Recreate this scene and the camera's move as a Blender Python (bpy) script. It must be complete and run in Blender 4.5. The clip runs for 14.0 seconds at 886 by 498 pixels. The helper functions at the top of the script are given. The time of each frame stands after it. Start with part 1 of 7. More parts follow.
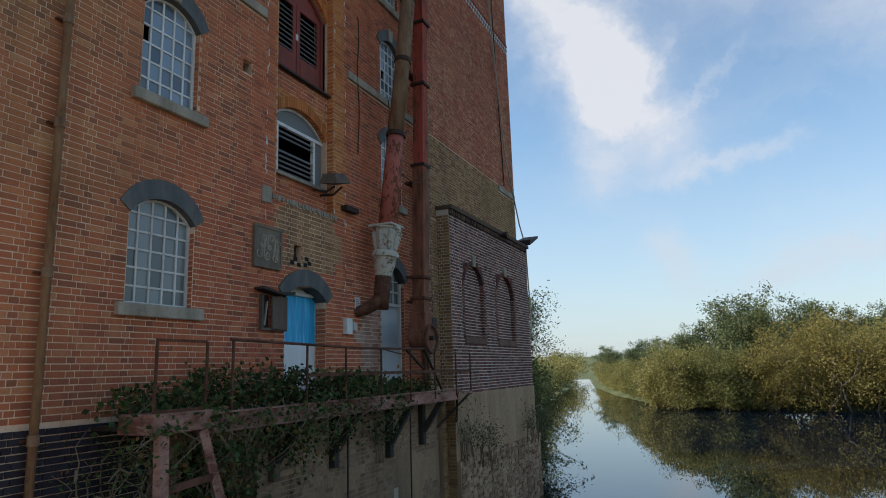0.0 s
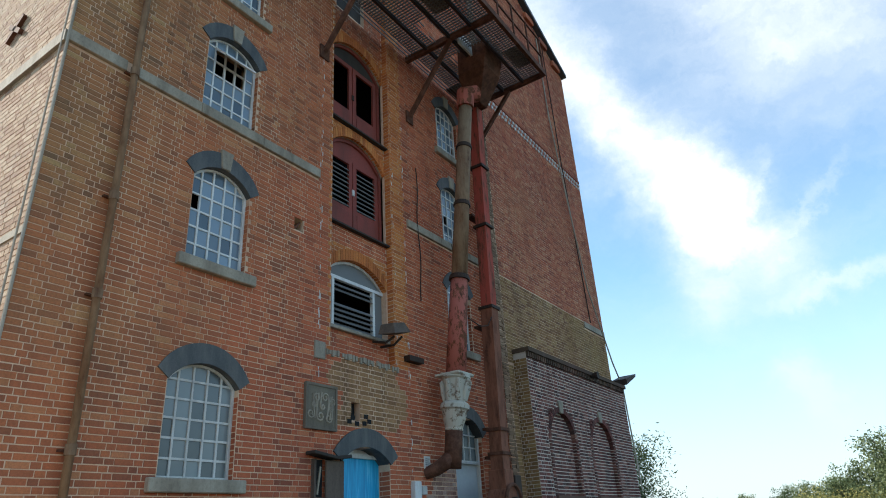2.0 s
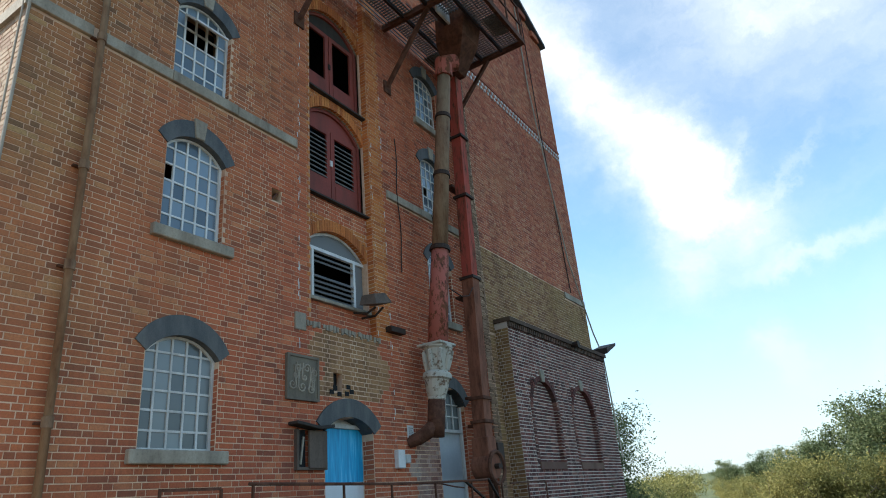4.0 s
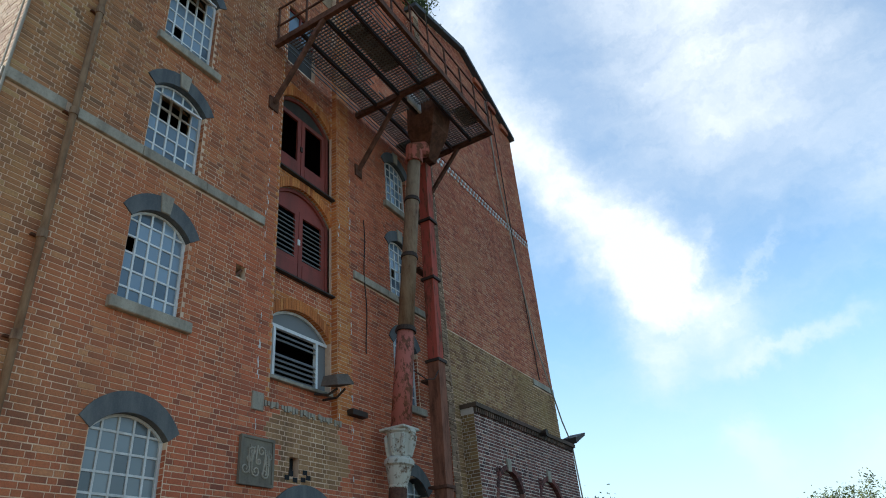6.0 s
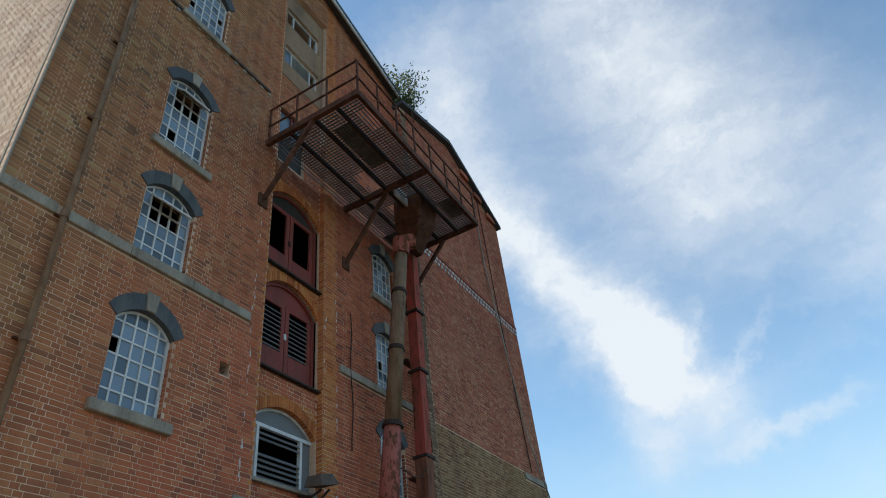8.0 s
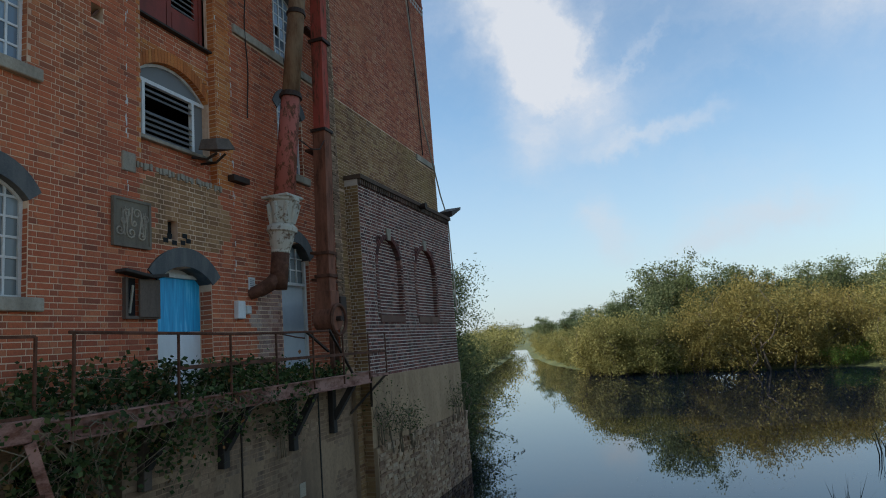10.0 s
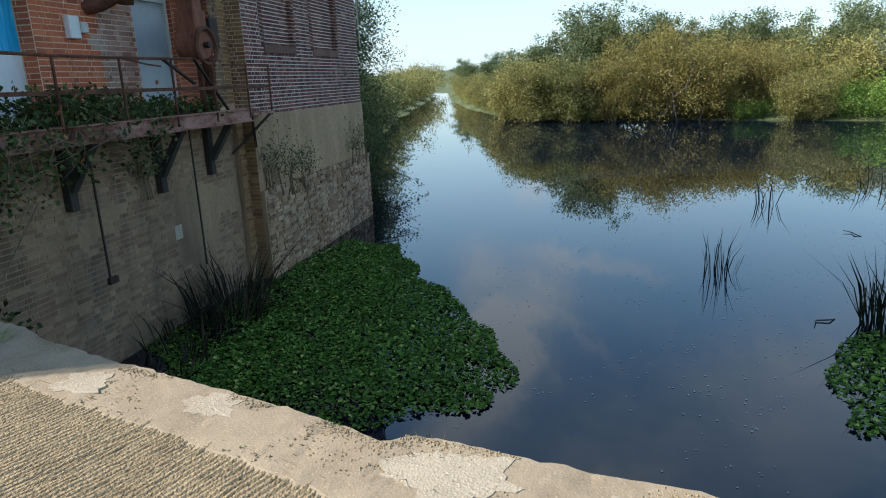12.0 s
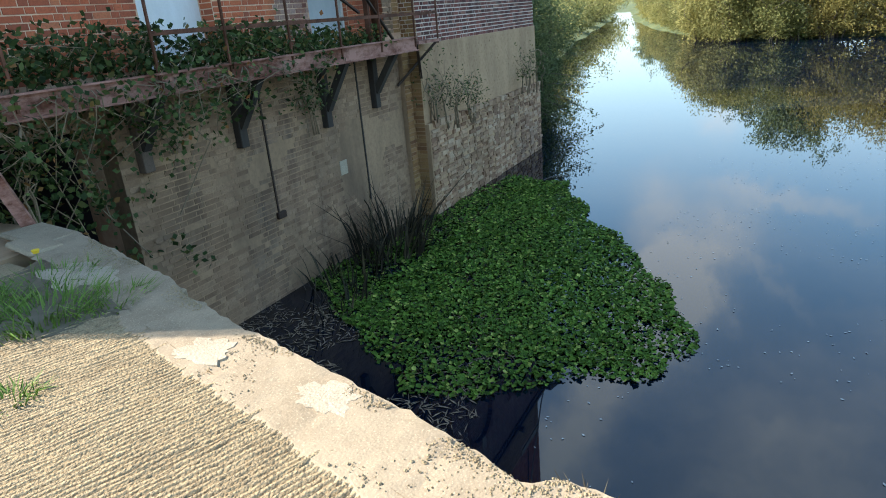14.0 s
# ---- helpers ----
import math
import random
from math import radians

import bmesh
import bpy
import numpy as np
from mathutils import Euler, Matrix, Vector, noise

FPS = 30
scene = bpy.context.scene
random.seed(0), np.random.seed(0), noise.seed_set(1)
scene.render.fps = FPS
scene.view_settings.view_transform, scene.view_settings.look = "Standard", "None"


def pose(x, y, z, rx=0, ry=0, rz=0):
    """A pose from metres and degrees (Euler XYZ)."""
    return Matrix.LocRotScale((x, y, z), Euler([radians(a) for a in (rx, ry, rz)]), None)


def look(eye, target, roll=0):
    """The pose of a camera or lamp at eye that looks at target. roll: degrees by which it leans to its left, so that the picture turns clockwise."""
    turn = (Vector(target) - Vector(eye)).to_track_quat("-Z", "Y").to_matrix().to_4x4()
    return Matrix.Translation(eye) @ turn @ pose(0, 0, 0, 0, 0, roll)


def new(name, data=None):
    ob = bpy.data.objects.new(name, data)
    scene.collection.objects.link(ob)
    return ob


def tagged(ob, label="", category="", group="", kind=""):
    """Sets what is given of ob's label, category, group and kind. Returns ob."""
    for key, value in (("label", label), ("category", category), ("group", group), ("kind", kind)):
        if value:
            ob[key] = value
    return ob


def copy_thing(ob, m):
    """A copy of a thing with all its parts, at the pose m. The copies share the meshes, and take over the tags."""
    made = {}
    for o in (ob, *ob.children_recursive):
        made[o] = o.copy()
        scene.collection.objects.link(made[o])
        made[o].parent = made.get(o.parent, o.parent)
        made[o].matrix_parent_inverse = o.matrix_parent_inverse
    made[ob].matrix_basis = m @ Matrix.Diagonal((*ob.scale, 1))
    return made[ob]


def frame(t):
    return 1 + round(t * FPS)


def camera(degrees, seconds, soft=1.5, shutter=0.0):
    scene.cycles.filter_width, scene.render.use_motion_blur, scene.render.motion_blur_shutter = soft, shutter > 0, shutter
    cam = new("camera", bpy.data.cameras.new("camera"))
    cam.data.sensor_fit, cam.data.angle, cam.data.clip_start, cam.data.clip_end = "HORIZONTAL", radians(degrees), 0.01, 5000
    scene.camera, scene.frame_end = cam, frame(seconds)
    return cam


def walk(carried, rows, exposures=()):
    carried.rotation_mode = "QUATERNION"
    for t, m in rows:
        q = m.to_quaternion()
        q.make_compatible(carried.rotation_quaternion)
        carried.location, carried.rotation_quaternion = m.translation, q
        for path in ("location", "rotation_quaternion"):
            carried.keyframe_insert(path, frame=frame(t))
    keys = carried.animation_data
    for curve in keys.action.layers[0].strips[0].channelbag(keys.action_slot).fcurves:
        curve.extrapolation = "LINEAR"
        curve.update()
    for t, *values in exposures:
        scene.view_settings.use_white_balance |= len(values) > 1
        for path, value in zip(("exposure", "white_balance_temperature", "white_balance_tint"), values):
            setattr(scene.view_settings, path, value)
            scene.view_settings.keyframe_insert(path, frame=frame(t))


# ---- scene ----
cam = camera(69.3, 14.0, 1.0)
PATH = [
    (0, (1.968, -6.679, 1.533), (3.763, -5.879, 1.903), -1.8),
    (0.5, (2.421, -6.767, 1.664), (4.105, -5.824, 2.189), -8.4),
    (0.8, (2.618, -6.796, 1.786), (4.345, -5.974, 2.371), -6.6),
    (1, (2.681, -6.852, 1.706), (4.335, -5.948, 2.372), -6.5),
    (1.5, (2.879, -6.98, 1.661), (4.385, -5.935, 2.463), -3.5),
    (2, (2.905, -6.989, 1.662), (4.439, -5.998, 2.477), -3.7),
    (2.5, (2.938, -6.984, 1.677), (4.489, -5.987, 2.453), -4.0),
    (3, (2.973, -6.96, 1.648), (4.531, -5.973, 2.42), -4.5),
    (3.2, (2.978, -6.958, 1.604), (4.542, -5.969, 2.362), -5.0),
    (5.3, (3.042, -6.906, 1.551), (4.654, -5.998, 2.312), -4.4),
    (5.5, (3.090, -6.914, 1.538), (4.697, -6.017, 2.322), -4.5),
    (6, (3.087, -7.015, 1.431), (4.628, -6.205, 2.414), -5.6),
    (6.5, (3.082, -7.075, 1.400), (4.537, -6.377, 2.581), -6.4),
    (7, (3.023, -7.177, 1.417), (4.448, -6.486, 2.638), -6.2),
    (7.2, (3.062, -7.195, 1.390), (4.468, -6.487, 2.621), -6.3),
    (9.3, (2.816, -7.052, 1.81), (4.437, -6.31, 2.717), -5.5),
    (9.4, (2.856, -7.023, 1.819), (4.519, -6.253, 2.617), -3.6),
    (9.5, (2.882, -6.974, 1.82), (4.611, -6.238, 2.503), -3.4),
    (10, (3.136, -6.832, 1.58), (5.013, -6.203, 1.868), -4.5),
    (10.1, (3.148, -6.87, 1.593), (5.019, -6.211, 1.847), -2.7),
    (10.5, (3.401, -6.91, 1.569), (5.316, -6.333, 1.59), -1.2),
    (11, (3.708, -6.929, 1.516), (5.651, -6.551, 1.227), 1.9),
    (11.2, (3.803, -6.932, 1.508), (5.721, -6.618, 1.033), -1.2),
    (11.5, (4.004, -6.948, 1.514), (5.9, -6.607, 0.977), -2.3),
    (12, (4.255, -7.045, 1.498), (6.139, -6.612, 0.986), -2.3),
    (12.5, (4.489, -7.027, 1.485), (6.342, -6.704, 0.806), -3.1),
    (13, (4.694, -6.908, 1.464), (6.59, -6.667, 0.873), -3.0),
    (13.5, (4.84, -6.845, 1.438), (6.622, -6.161, 0.839), -4.4),
    (14, (4.992, -6.874, 1.463), (6.634, -5.962, 0.775), -5.1),
]
EXPOSURES = [(0.0, 0.6, 6700, 16), (0.5, 0.9, 6600, 14), (1.0, 1.1, 6500, 11), (1.5, 1.15, 6500, 10), (3.2, 1.2, 6500, 10), (5.5, 1.2, 6450, 10), (6.3, 1.0, 6500, 10), (7.2, 0.9, 6600, 10), (9.3, 0.6, 6600, 13),
             (10.0, 0.55, 6600, 14), (10.5, 0.45, 6550, 13), (11.0, 0.8, 6400, 12), (11.5, 1.0, 6250, 11), (12.5, 1.3, 6250, 10), (14.0, 1.9, 6450, 10)]
walk(cam, [(t, look(eye, target, roll)) for t, eye, target, roll in PATH], EXPOSURES)
SUN_POWER, SKY_STRENGTH = 3.5, 0.135
SKY_TINT, CLOUD_COLOUR, HORIZON_COLOUR = (0.90, 1.04, 0.98, 1), (3.65, 3.95, 4.2, 1), (2.45, 3.0, 3.5, 1)
# soft cloud bands: two directions (azimuth from +x, elevation), width, amount
STREAKS = [((22, 40), (7, 23), 0.055, 0.85), ((9, 29), (3, 17), 0.045, 0.8), ((8, 24), (10, 14), 0.04, 0.55), ((4, 60), (-6, 30), 0.14, 0.75), ((25, 55), (19, 38), 0.07, 0.6),
           ((5, 15.5), (-7, 16.5), 0.014, 0.4), ((2.5, 20), (-4, 25), 0.008, 0.22), ((4, 22), (2, 28), 0.008, 0.18), ((7, 11), (2, 8), 0.025, 0.5), ((0, 7), (-14, 9), 0.025, 0.5), ((-12, 32), (-30, 18), 0.12, 0.5)]

# ---------------------------------------------------------------- sky and sun
SUN_EL, SUN_AZ = radians(38), radians(341.5)          # azimuth clockwise from +y
world = bpy.data.worlds.new("sky")
scene.world = world
world.use_nodes = True
wn, wl = world.node_tree.nodes, world.node_tree.links
wn.clear()


def wnode(kind, **vals):
    n = wn.new(kind)
    for k, v in vals.items():
        n.inputs[k].default_value = v
    return n


def wmath(op, a, b=None):
    n = wn.new("ShaderNodeMath")
    n.operation = op
    for i, v in enumerate((a, b)):
        if v is None:
            continue
        if isinstance(v, (int, float)):
            n.inputs[i].default_value = v
        else:
            wl.new(v, n.inputs[i])
    return n.outputs[0]


sky = wn.new("ShaderNodeTexSky")
sky.sky_type, sky.sun_disc = "NISHITA", False
sky.sun_elevation, sky.sun_rotation = SUN_EL, SUN_AZ
sky.air_density, sky.dust_density, sky.ozone_density = 1.0, 0.6, 2.2
coord = wn.new("ShaderNodeTexCoord")
DIRN = coord.outputs["Generated"]


def direction(az, el):
    """Unit vector; az degrees from +x towards +y."""
    a, e = radians(az), radians(el)
    return Vector((math.cos(e) * math.cos(a), math.cos(e) * math.sin(a), math.sin(e)))


def streak(p0, p1, width, wisp):
    """A soft band of cloud on the sky between two directions."""
    a, b = Vector(p0), Vector(p1)
    along = (b - a).normalized()
    mid = ((a + b) / 2).normalized()
    across = mid.cross(along).normalized()
    half = (b - a).length / 2

    def dot(v, off):
        n = wn.new("ShaderNodeVectorMath")
        n.operation = "DOT_PRODUCT"
        wl.new(warped, n.inputs[0])
        n.inputs[1].default_value = v
        return wmath("ADD", n.outputs["Value"], off)
    u = wmath("DIVIDE", dot(along, -mid.dot(along)), half)
    v = wmath("DIVIDE", dot(across, 0.0), width)
    r2 = wmath("ADD", wmath("POWER", wmath("ABSOLUTE", u), 4.0), wmath("MULTIPLY", v, v))
    ahead = wn.new("ShaderNodeVectorMath")
    ahead.operation = "DOT_PRODUCT"
    wl.new(warped, ahead.inputs[0])
    ahead.inputs[1].default_value = mid
    front = wmath("GREATER_THAN", ahead.outputs["Value"], 0.2)
    return wmath("MULTIPLY", wmath("MULTIPLY", wmath("EXPONENT", wmath("MULTIPLY", r2, -1.0)), wisp), front)


warp = wnode("ShaderNodeTexNoise", Scale=6.0, Detail=8.0, Roughness=0.66)
wl.new(DIRN, warp.inputs["Vector"])
wsub = wn.new("ShaderNodeVectorMath")
wsub.operation = "MULTIPLY_ADD"
wl.new(warp.outputs["Color"], wsub.inputs[0])
wsub.inputs[1].default_value = (0.16, 0.16, 0.16)
wsub.inputs[2].default_value = (-0.08, -0.08, -0.08)
wadd = wn.new("ShaderNodeVectorMath")
wadd.operation = "ADD"
wl.new(DIRN, wadd.inputs[0])
wl.new(wsub.outputs[0], wadd.inputs[1])
warped = wadd.outputs[0]
veil = wnode("ShaderNodeTexNoise", Scale=3.0, Detail=9.0, Roughness=0.6)
squash = wn.new("ShaderNodeMapping")
squash.inputs["Scale"].default_value = (1.0, 0.55, 1.5)
squash.inputs["Rotation"].default_value = (0.5, 0.3, 0.4)
wl.new(warped, squash.inputs["Vector"])
wl.new(squash.outputs[0], veil.inputs["Vector"])
veil_r = wn.new("ShaderNodeMapRange")
veil_r.inputs["From Min"].default_value, veil_r.inputs["From Max"].default_value = 0.50, 0.80
veil_r.inputs["To Max"].default_value = 0.28
wl.new(veil.outputs["Fac"], veil_r.inputs["Value"])
cloud = veil_r.outputs[0]
for p0, p1, width, amount in STREAKS:
    cloud = wmath("ADD", cloud, streak(direction(*p0), direction(*p1), width, amount))
fine = wnode("ShaderNodeTexNoise", Scale=14.0, Detail=8.0, Roughness=0.6)
wl.new(squash.outputs[0], fine.inputs["Vector"])
cloud = wmath("MULTIPLY", cloud, wmath("ADD", wmath("MULTIPLY", fine.outputs["Fac"], 1.5), 0.25))
sep = wn.new("ShaderNodeSeparateXYZ")
wl.new(DIRN, sep.inputs[0])
low = wn.new("ShaderNodeMapRange")
low.inputs["From Min"].default_value, low.inputs["From Max"].default_value = 0.30, -0.02
low.inputs["To Max"].default_value = 0.10
wl.new(sep.outputs["Z"], low.inputs["Value"])
cloud = wmath("MINIMUM", wmath("ADD", cloud, low.outputs[0]), 0.93)
mixc = wn.new("ShaderNodeMix")
mixc.data_type = "RGBA"
wl.new(cloud, mixc.inputs["Factor"])
tint = wn.new("ShaderNodeMix")
tint.data_type, tint.blend_type = "RGBA", "MULTIPLY"
tint.inputs["Factor"].default_value = 1.0
wl.new(sky.outputs[0], tint.inputs["A"])
tint.inputs["B"].default_value = SKY_TINT
wl.new(tint.outputs["Result"], mixc.inputs["A"])
mixc.inputs["B"].default_value = CLOUD_COLOUR
haze = wn.new("ShaderNodeMapRange")
haze.inputs["From Min"].default_value, haze.inputs["From Max"].default_value = 0.34, 0.0
haze.inputs["To Max"].default_value = 0.75
wl.new(sep.outputs["Z"], haze.inputs["Value"])
hazed = wn.new("ShaderNodeMix")
hazed.data_type = "RGBA"
wl.new(haze.outputs[0], hazed.inputs["Factor"])
wl.new(mixc.outputs["Result"], hazed.inputs["A"])
hazed.inputs["B"].default_value = HORIZON_COLOUR
bg = wnode("ShaderNodeBackground", Strength=SKY_STRENGTH)
wl.new(hazed.outputs["Result"], bg.inputs["Color"])
wout = wn.new("ShaderNodeOutputWorld")
wl.new(bg.outputs[0], wout.inputs["Surface"])

sun = new("sun", bpy.data.lights.new("sun", "SUN"))
sun.data.energy, sun.data.angle, sun.data.color = SUN_POWER, radians(0.53), (1.0, 0.93, 0.82)
to_sun = Vector((math.sin(SUN_AZ) * math.cos(SUN_EL), math.cos(SUN_AZ) * math.cos(SUN_EL), math.sin(SUN_EL)))
sun.matrix_world = look(to_sun * 60, (0, 0, 0))


# ---------------------------------------------------------------- materials
def material(name, build):
    m = bpy.data.materials.new(name)
    m.use_nodes = True
    nt = m.node_tree
    build(nt, nt.nodes["Principled BSDF"])
    return m


def nd(nt, kind, links=(), **vals):
    n = nt.nodes.new(kind)
    for k, v in vals.items():
        n.inputs[k.replace("_", " ")].default_value = v
    for k, s in links:
        nt.links.new(s, n.inputs[k])
    return n


def ramp(nt, fac, stops):
    n = nt.nodes.new("ShaderNodeValToRGB")
    e = n.color_ramp.elements
    while len(e) < len(stops):
        e.new(0.5)
    for el, (p, c) in zip(e, stops):
        el.position, el.color = p, (*c, 1)
    nt.links.new(fac, n.inputs["Fac"])
    return n.outputs["Color"]


def mix(nt, fac, a, b, mode="MIX"):
    n = nt.nodes.new("ShaderNodeMix")
    n.data_type, n.blend_type = "RGBA", mode
    for key, v in (("Factor", fac), ("A", a), ("B", b)):
        if isinstance(v, (int, float)):
            n.inputs[key].default_value = v
        elif isinstance(v, tuple):
            n.inputs[key].default_value = (*v, 1)
        else:
            nt.links.new(v, n.inputs[key])
    return n.outputs["Result"]


def place(nt, scale=(1, 1, 1)):
    g = nt.nodes.new("ShaderNodeNewGeometry")
    m = nd(nt, "ShaderNodeMapping", [("Vector", g.outputs["Position"])], Scale=scale)
    return m.outputs[0]


def noise_at(nt, scale, detail=5, rough=0.6, stretch=(1, 1, 1)):
    return nd(nt, "ShaderNodeTexNoise", [("Vector", place(nt, stretch))], Scale=scale, Detail=detail, Roughness=rough).outputs["Fac"]


def step(nt, v, lo, hi, top=1.0):
    n = nd(nt, "ShaderNodeMapRange", [("Value", v)], From_Min=lo, From_Max=hi, To_Max=top)
    return n.outputs[0]


def bump(nt, bsdf, height, strength=0.3, distance=0.01):
    b = nd(nt, "ShaderNodeBump", [("Height", height)], Strength=strength, Distance=distance)
    nt.links.new(b.outputs[0], bsdf.inputs["Normal"])


def piece_random(nt):
    """A random number for each loose piece and each object."""
    g = nt.nodes.new("ShaderNodeNewGeometry")
    o = nt.nodes.new("ShaderNodeObjectInfo")
    a = nt.nodes.new("ShaderNodeMath")
    nt.links.new(g.outputs["Random Per Island"], a.inputs[0])
    nt.links.new(o.outputs["Random"], a.inputs[1])
    f = nt.nodes.new("ShaderNodeMath")
    f.operation = "FRACT"
    nt.links.new(a.outputs[0], f.inputs[0])
    return f.outputs[0]


def brick_material(name, stops, stain, stain_amount, lime=0.0, soot=0.5, browned=False):
    def build(nt, b):
        c = ramp(nt, piece_random(nt), stops)
        grain = noise_at(nt, 45, 6, 0.7)
        c = mix(nt, step(nt, grain, 0.35, 0.7, 0.45), c, (0.09, 0.04, 0.03))
        if browned:
            # brick colour turns browner upwards and to the left of the bay
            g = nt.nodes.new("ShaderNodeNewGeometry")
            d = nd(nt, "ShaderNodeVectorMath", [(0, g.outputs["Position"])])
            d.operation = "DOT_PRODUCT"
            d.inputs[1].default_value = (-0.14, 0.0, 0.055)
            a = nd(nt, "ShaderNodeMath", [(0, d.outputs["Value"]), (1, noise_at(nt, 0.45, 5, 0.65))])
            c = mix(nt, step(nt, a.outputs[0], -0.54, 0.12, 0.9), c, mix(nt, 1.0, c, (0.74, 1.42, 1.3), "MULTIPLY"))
        c = mix(nt, step(nt, noise_at(nt, 0.55, 6, 0.65), 0.45, 0.75, stain_amount), c, stain)
        c = mix(nt, step(nt, noise_at(nt, 0.23, 4, 0.6), 0.5, 0.72, 0.5), c, mix(nt, 1.0, c, (0.55, 0.5, 0.62), "MULTIPLY"))
        c = mix(nt, step(nt, noise_at(nt, 1.1, 6, 0.7, (1.6, 1.6, 0.22)), 0.5, 0.78, soot), c, (0.035, 0.026, 0.022))
        if lime:
            c = mix(nt, step(nt, noise_at(nt, 1.7, 8, 0.75), 0.5, 0.7, lime), c, (0.42, 0.37, 0.31))
        nt.links.new(c, b.inputs["Base Color"])
        b.inputs["Roughness"].default_value = 0.9
        b.inputs["Specular IOR Level"].default_value = 0.25
        bump(nt, b, grain, 0.5, 0.004)
    return material(name, build)


def plain(name, colour, rough=0.7, metal=0.0, dirt=(0.05, 0.04, 0.03), dirt_amount=0.5, scale=6.0, relief=0.25, streaky=True, spec=0.4):
    """A painted, stone or metal surface with two scales of wear."""
    def build(nt, b):
        st = (1.5, 1.5, 0.35) if streaky else (1, 1, 1)
        big, small = noise_at(nt, scale * 0.35, 6, 0.65, st), noise_at(nt, scale * 6, 6, 0.7)
        c = mix(nt, step(nt, big, 0.42, 0.75, dirt_amount), colour, dirt)
        c = mix(nt, step(nt, small, 0.45, 0.8, dirt_amount * 0.6), c, dirt)
        nt.links.new(c, b.inputs["Base Color"])
        b.inputs["Roughness"].default_value, b.inputs["Metallic"].default_value = rough, metal
        b.inputs["Specular IOR Level"].default_value = spec
        bump(nt, b, small, relief, 0.006)
    return material(name, build)


def flaking(name, paint, under, amount=(0.46, 0.54), scale=3.2, stretch=(2.2, 2.2, 0.5)):
    """Old paint that flakes off rusty iron."""
    def build(nt, b):
        n = noise_at(nt, scale, 7, 0.72, stretch)
        rust = ramp(nt, noise_at(nt, 9, 6, 0.7), [(0.25, (0.055, 0.022, 0.012)), (0.55, under), (0.85, (0.20, 0.085, 0.035))])
        mask = step(nt, n, *amount)
        nt.links.new(mix(nt, mask, rust, paint), b.inputs["Base Color"])
        b.inputs["Roughness"].default_value = 0.85
        b.inputs["Specular IOR Level"].default_value = 0.25
        bump(nt, b, mask, 0.5, 0.004)
    return material(name, build)


def leaf_material(name, stops, translucent=0.25):
    def build(nt, b):
        c = ramp(nt, piece_random(nt), stops)
        c = mix(nt, step(nt, noise_at(nt, 0.45, 4, 0.6), 0.4, 0.7, 0.5), c, mix(nt, 1.0, c, (0.6, 0.66, 0.55), "MULTIPLY"))
        o = nt.nodes.new("ShaderNodeObjectInfo")
        c = mix(nt, o.outputs["Random"], mix(nt, 1.0, c, (0.62, 0.68, 0.66), "MULTIPLY"), mix(nt, 1.0, c, (1.2, 1.15, 1.1), "MULTIPLY"))
        nt.links.new(c, b.inputs["Base Color"])
        b.inputs["Roughness"].default_value = 0.65
        b.inputs["Specular IOR Level"].default_value = 0.2
        t = nd(nt, "ShaderNodeBsdfTranslucent", [("Color", c)])
        m = nd(nt, "ShaderNodeMixShader", [(1, b.outputs[0]), (2, t.outputs[0])], Fac=translucent)
        nt.links.new(m.outputs[0], nt.nodes["Material Output"].inputs["Surface"])
    return material(name, build)


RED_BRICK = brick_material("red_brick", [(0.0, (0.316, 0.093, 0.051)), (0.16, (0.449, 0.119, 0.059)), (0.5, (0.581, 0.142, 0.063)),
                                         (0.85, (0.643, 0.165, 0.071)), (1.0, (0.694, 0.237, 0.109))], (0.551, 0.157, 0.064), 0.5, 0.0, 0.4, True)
ORANGE_BRICK = brick_material("orange_brick", [(0.0, (0.480, 0.130, 0.036)), (0.5, (0.680, 0.200, 0.052)), (1.0, (0.720, 0.280, 0.080))], (0.360, 0.150, 0.048), 0.3, 0.0, 0.3)
TOWER_BRICK = brick_material("dark_brick", [(0.0, (0.339, 0.088, 0.053)), (0.4, (0.519, 0.138, 0.072)), (0.75, (0.598, 0.175, 0.087)), (1.0, (0.649, 0.285, 0.152))],
                             (0.419, 0.184, 0.091), 0.5)
MOSSY_BRICK = brick_material("mossy_brown_brick", [(0.0, (0.218, 0.101, 0.045)), (0.5, (0.359, 0.180, 0.072)), (1.0, (0.437, 0.266, 0.114))], (0.265, 0.180, 0.060), 0.7, 0.1)
COPING_BRICK = brick_material("sooty_coping_brick", [(0.0, (0.07, 0.042, 0.032)), (0.6, (0.13, 0.07, 0.05)), (1.0, (0.24, 0.13, 0.09))], (0.10, 0.085, 0.05), 0.6, 0.1)
WING_BRICK = brick_material("purple_brick", [(0.0, (0.07, 0.028, 0.024)), (0.5, (0.16, 0.05, 0.04)), (0.85, (0.25, 0.08, 0.06)), (1.0, (0.36, 0.17, 0.12))],
                            (0.10, 0.05, 0.035), 0.3, 0.12, 0.3)
# lit version of the mill's brick: sunlight is put into its pale colour
SUN_BRICK = brick_material("sun_lightened_brick", [(0.0, (0.32, 0.19, 0.12)), (0.5, (0.45, 0.30, 0.19)), (1.0, (0.55, 0.41, 0.28))], (0.42, 0.31, 0.20), 0.5, 0.3, 0.2)
LOW_BRICK = brick_material("limewashed_brick", [(0.0, (0.24, 0.145, 0.085)), (0.5, (0.34, 0.21, 0.125)), (1.0, (0.43, 0.28, 0.17))], (0.14, 0.085, 0.05), 0.8, 0.12, 0.8)
